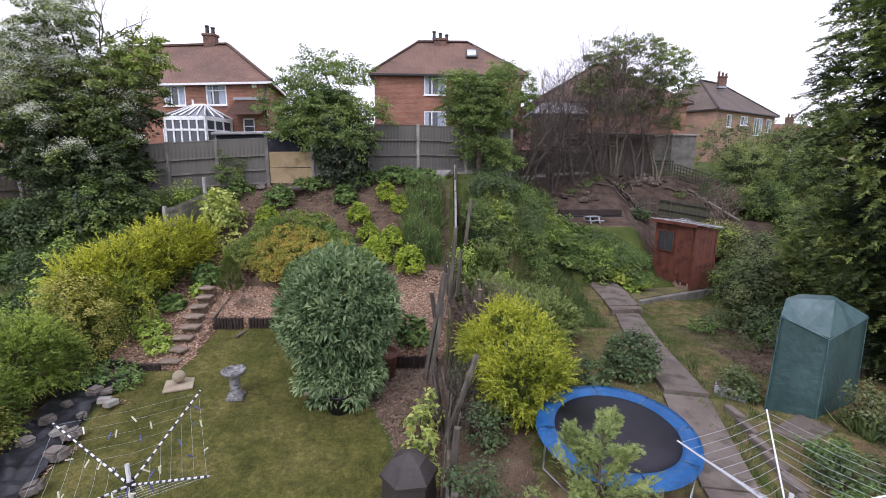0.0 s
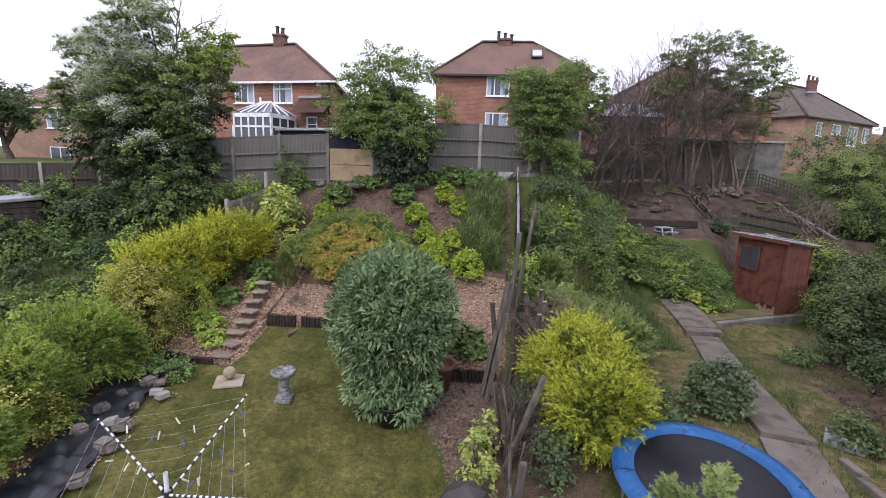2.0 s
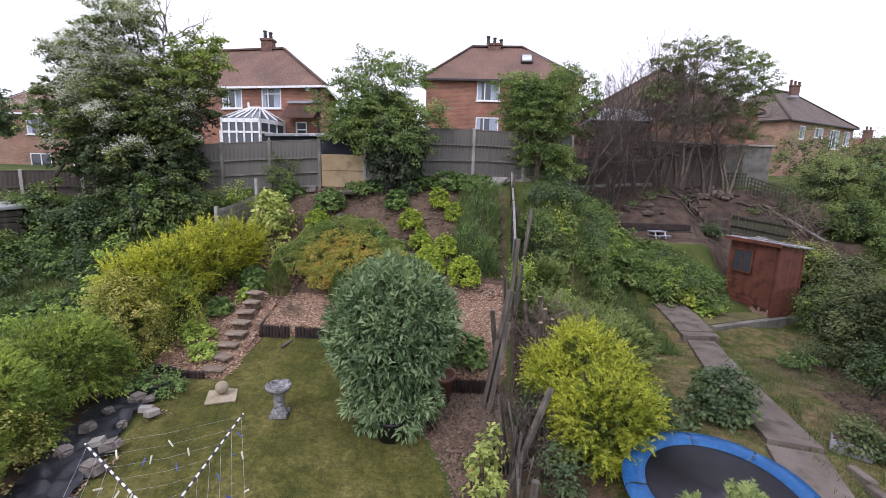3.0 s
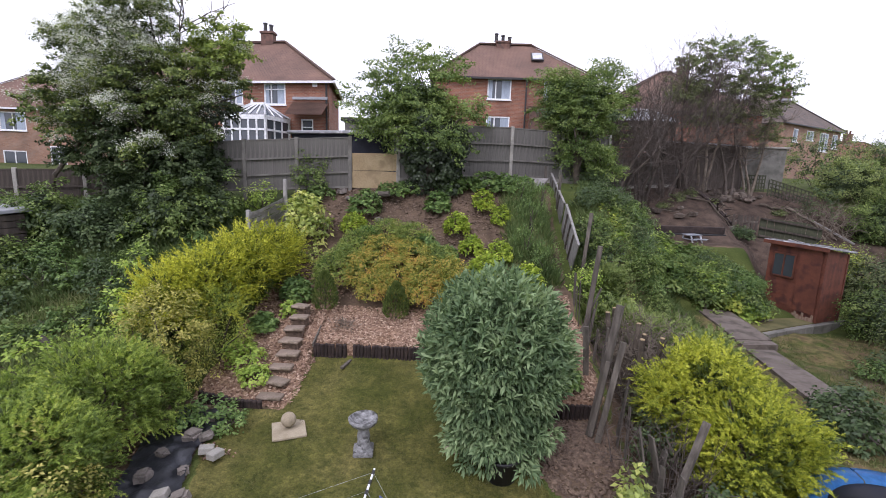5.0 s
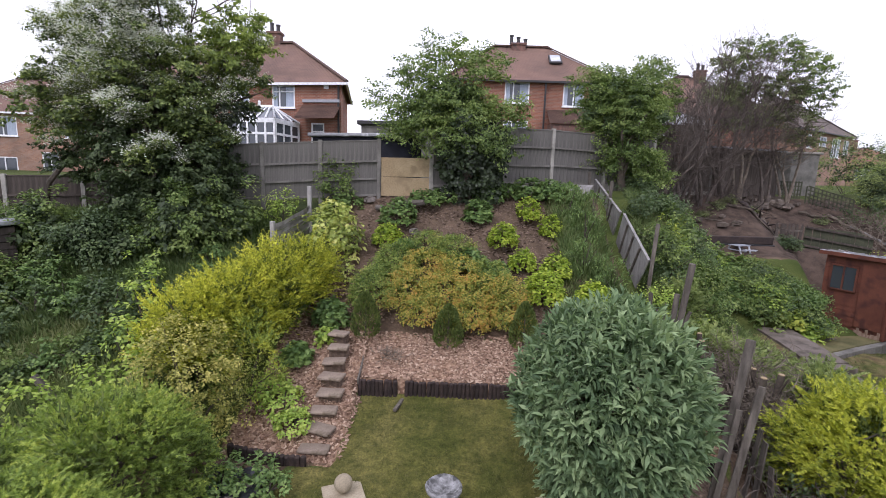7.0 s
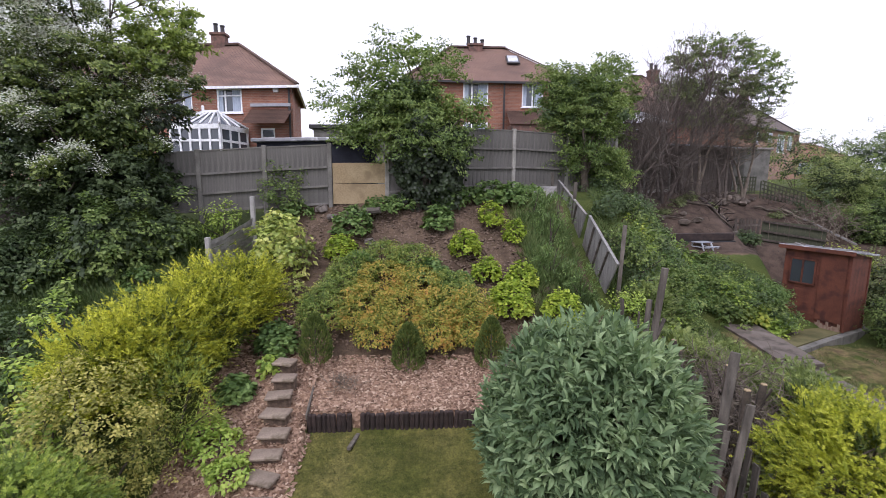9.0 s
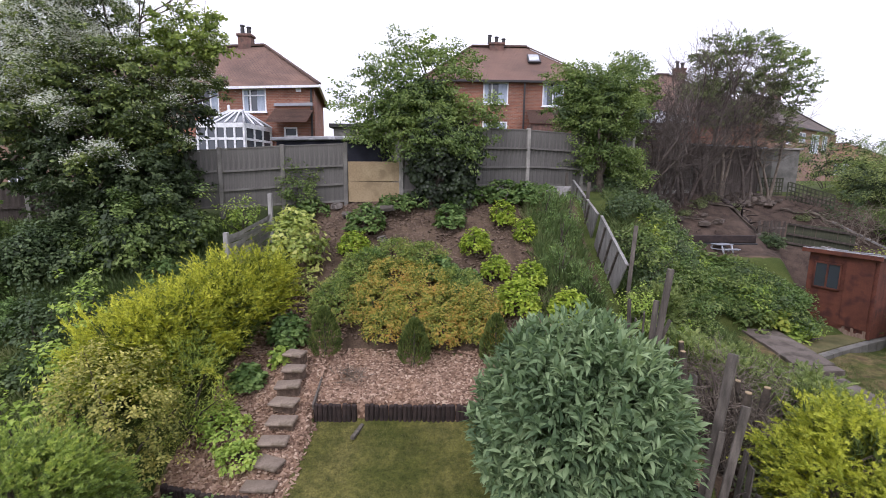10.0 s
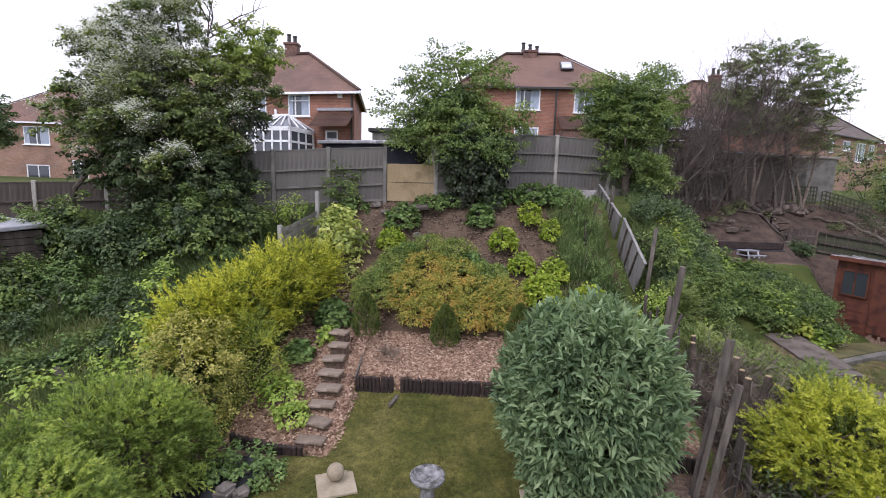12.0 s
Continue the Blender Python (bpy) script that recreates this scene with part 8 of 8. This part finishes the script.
for x, y, r, h in ((1.3, 10.9, 0.4, 1.25), (0.95, 11.5, 0.55, 1.7), (1.6, 11.2, 0.55, 1.35), (1.6, 12.0, 0.6, 1.5), (0.55, 12.0, 0.4, 1.4), (2.15, 11.6, 0.55, 1.15), (2.5, 12.4, 0.6, 1.1), (1.9, 10.7, 0.45, 1.0), (2.9, 13.0, 0.55, 0.9), (2.0, 13.0, 0.6, 1.15), (1.0, 12.9, 0.5, 1.2), (2.6, 13.9, 0.6, 0.8), (2.15, 9.95, 0.45, 1.35), (2.5, 10.5, 0.5, 1.3), (2.75, 11.2, 0.5, 1.15), (1.75, 9.6, 0.4, 1.4)):
    conifer_bush(x, y, r, h, L_FEATHER, "low feathery green conifer regrowth by the fence", 190, 0.09, "feathery_conifer", group="boundary shrubs", inner=L_CONE, reach=0.34)
for x, y, w in ((0.8, 9.7, 0.45), (1.25, 9.9, 0.5), (0.95, 10.3, 0.4)):
    hp_ = thing("dead_hedge", (x, y, ground_z(x, y)), "dead brown conifer hedge of bare twigs and cut boughs", "branches", "fence twigs")
    for k in range(5):
        a = RNG.uniform(0, 2 * math.pi)
        add("bough", tubes([[((0, 0, -0.05), 0.035), ((0.12 * math.cos(a), 0.12 * math.sin(a), 0.6), 0.028), ((w * math.cos(a), w * math.sin(a), RNG.uniform(1.1, 1.5)), 0.014)]], 5), M_BARK, hp_)
    add("twig_tangle", tubes(twigs([((RNG.normal(0, w * 0.5), RNG.normal(0, w * 0.5), RNG.uniform(0.5, 1.35)), (RNG.normal(0, 1), RNG.normal(0, 1), RNG.normal(-0.1, 0.5))) for _ in range(70)], 2, 0.34, 0.009, -0.1, 3, 0.7), 3), M_PALEBARK, hp_)["kind"] = "stuff"
dead = thing("twig_heap", (0.75, 9.3, ground_z(0.75, 9.3)), "heap of dead brown twigs and cut branches", "branches")
add("twig_tangle", tubes(twigs([((RNG.normal(0, 0.25), RNG.normal(0, 0.3), 0.2), (RNG.normal(0, 0.8), RNG.normal(0, 0.8), 0.6)) for _ in range(16)], 2, 0.5, 0.014, 0.1, 3, 0.7), 4), M_PALEBARK, dead)["kind"] = "stuff"
for k in range(48):
    x, y = 2.3 + 4.9 * ((k * 0.618) % 1), 16.5 + 2.0 * ((k * 0.382 + 0.1) % 1)
    r = RNG.uniform(0.42, 0.68)
    shrub("broad_leaved_shrub", "mid-green broad-leaved shrub on the neighbour's bank", (x, y), (r, r, r * 0.62), (L_MID, L_TREE, L_MID, L_LIME, L_TREE, L_DEEP)[k % 6], 1700, 0.075, "oval", 110, 0.15, lift=0.7, group="bank shrubs", flat=0.6, ragged=0.2)
for k in range(24):
    x, y = 4.8 + 2.5 * ((k * 0.618) % 1), 16.9 + 1.15 * ((k * 0.382 + 0.25) % 1)
    r = RNG.uniform(0.34, 0.5)
    shrub("broad_leaved_shrub", "mid-green broad-leaved shrub below the picnic table", (x, y), (r, r, r * 0.6), (L_TREE, L_MID, L_DEEP, L_MID, L_TREE)[k % 5], 1700, 0.072, "oval", 110, 0.15, lift=0.7, group="bank shrubs", flat=0.6, ragged=0.22)
# east side: large shrub before the shed, hedge and cypress
for x, y, r, h, m, n in ((8.85, 12.7, 0.95, 2.0, L_OLIVE, 9000), (10.0, 11.6, 1.1, 1.9, L_TREE, 6500), (8.6, 11.4, 0.7, 1.0, L_DEEP, 2600), (10.8, 13.4, 1.1, 2.2, L_OLIVE, 5000), (10.6, 16.2, 1.1, 1.5, L_TREE, 5000), (12.2, 18.2, 1.3, 1.9, L_OLIVE, 7000), (11.6, 19.6, 0.9, 1.3, L_GOLDGREEN, 4000), (14.6, 21.5, 1.1, 1.6, L_TREE, 8000), (15.2, 24.2, 1.4, 1.9, L_FEATHER, 8000), (15.8, 20.0, 1.5, 2.0, L_TREE, 8000), (17.5, 23.0, 1.8, 2.5, L_TREE, 8000), (20.0, 27.0, 2.2, 2.9, L_TREE, 9000), (22.5, 32.0, 2.4, 3.0, L_TREE, 6000), (18.5, 18.5, 2.0, 2.5, L_TREE, 5000), (24.5, 29.5, 2.6, 4.4, L_TREE, 7000), (17.0, 29.0, 2.0, 3.0, L_TREE, 4500)):
    shrub("hedgerow_shrub", "dense green hedgerow shrub on the east side", (x, y), (r, r, h * 0.55), m, n, 0.075 if y < 17 else 0.085, "oval", 170, 0.26, lift=0.95, floor=-0.9, ragged=0.16, group="east hedgerow", flat=0.7, inside=L_SHADE)
conifer_bush(10.2, 12.4, 0.95, 3.9, L_FEATHER, "light green feathery conifer beside the shed", 620, 0.13, "feathery_conifer", group="", inner=L_CONE, reach=0.6)
ley = thing("leyland_cypress", (9.4, 8.8, -0.2), "tall dark leyland cypress on the east boundary", "conifer")
n = 1650
t = RNG.random(n) ** 0.9
a = RNG.uniform(0, 2 * math.pi, n)
lump = 0.9 + 0.16 * np.sin(5 * a + 9 * t) * np.sin(16 * t + 2 * a)
rr = 2.45 * np.interp(t, [0, 0.12, 0.28, 0.55, 0.75, 0.95, 1], [0.42, 0.5, 0.85, 1.06, 0.95, 0.6, 0.3]) * lump
out = np.stack([np.cos(a), np.sin(a), np.zeros(n)], 1)
ln = RNG.uniform(0.5, 1.1, n)
s = out * (rr - 0.75 * ln)[:, None] + np.array([0, 0, 1.0]) * (0.5 + t * 9.3)[:, None]
p, o, sz = plume_points(s, out * 0.95 + np.array([0, 0, 0.12]) + RNG.normal(0, 0.25, (n, 3)), ln, 25, 0.35, 0.9, 0.17)
add("crown", leafage(p, o, sz, "frond", 0.12, 0.5), L_LEYLAND, ley)
# inner fronds in the near-black ivy colour, painting shade between the sprays
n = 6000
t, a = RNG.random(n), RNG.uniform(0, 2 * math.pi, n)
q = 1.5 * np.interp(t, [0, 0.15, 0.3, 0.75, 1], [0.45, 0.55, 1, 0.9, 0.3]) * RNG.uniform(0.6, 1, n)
add("inner_foliage", leafage(np.stack([q * np.cos(a), q * np.sin(a), 0.4 + t * 9.3], 1), np.stack([np.cos(a), np.sin(a), np.full(n, -0.3)], 1), 0.4, "frond", 0.4, 0.6), L_IVY_SHADE, ley)
add("trunk", tubes([[((0, 0, -0.2), 0.2), ((0, 0, 5), 0.12), ((0, 0, 9.6), 0.02)]], 7), M_BARK, ley)
for x, y, r, h in ((7.6, 6.4, 0.4, 0.5), (5.5, 8.1, 0.2, 0.22), (8.0, 9.6, 0.6, 0.7), (7.6, 10.6, 0.6, 0.6), (6.9, 6.2, 0.3, 0.4)):
    shrub("weedy_shrub", "weedy green growth at the garden edge", (x, y), (r, r, h), L_DEEP, 700, 0.07, "oval", 50, 0.12, lift=0.7, ragged=0.2, group="weeds")

for x, y, r, h, m in ((5.2, 7.8, 0.22, 0.4, L_OLIVE), (5.4, 7.75, 0.22, 0.25, L_DEEP), (6.75, 6.85, 0.3, 0.5, L_OLIVE), (5.6, 6.0, 0.3, 0.25, L_MID), (5.3, 5.5, 0.3, 0.25, L_DEEP), (5.0, 4.9, 0.28, 0.25, L_MID), (6.1, 5.4, 0.35, 0.25, L_DEEP), (5.7, 4.6, 0.35, 0.3, L_DEEP), (6.5, 5.0, 0.3, 0.25, L_MID), (7.0, 12.0, 0.35, 0.3, L_MID), (7.6, 12.4, 0.4, 0.4, L_DEEP), (8.2, 11.0, 0.4, 0.4, L_MID)):
    shrub("weedy_shrub", "weedy green growth at the garden edge", (x, y), (r, r, h), m, 620, 0.07, "oval", 46, 0.11, lift=0.7, ragged=0.25, group="weeds")
tuft_field("rough_grass", "tall grass tufts before the cover", ((6.5, 7.1), (6.5, 7.1), lambda x, y: x > 0), 260, 0.32, L_GRASS, lean=0.45)

tree("leafy_tree", "dark green tree in front of the far house", (-32.0, 27.0), 2.0, 0.2, (0, 0, 3.2), (2.2, 1.8, 2.6), 7000, 0.2, L_DEEP, clumps=120, clump_r=0.5)

for k in range(18):
    x, y = RNG.uniform(2.6, 7.2), RNG.uniform(16.4, 18.2)
    r = RNG.uniform(0.22, 0.42)
    shrub("broad_leaved_shrub", "mixed broad-leaved weeds on the neighbour's bank", (x, y), (r, r, r * 1.1), (L_LIME, L_MID, L_TREE, L_GOLDGREEN, L_MID)[k % 5], 420, 0.12, "fan" if k % 2 else "oval", 36, 0.12, lift=0.75, group="bank shrubs", flat=0.9, ragged=0.28)
for k in range(10):
    x, y = RNG.uniform(0.7, 2.2), RNG.uniform(11.6, 16.0)
    r = RNG.uniform(0.2, 0.35)
    shrub("garden_shrub", "yellow-green weeds along the boundary fence", (x, y), (r, r, r * 1.3), (L_LIME, L_TREE, L_GOLDGREEN)[k % 3], 380, 0.1, "oval", 34, 0.12, lift=0.9, group="boundary shrubs", flat=0.9, ragged=0.3)
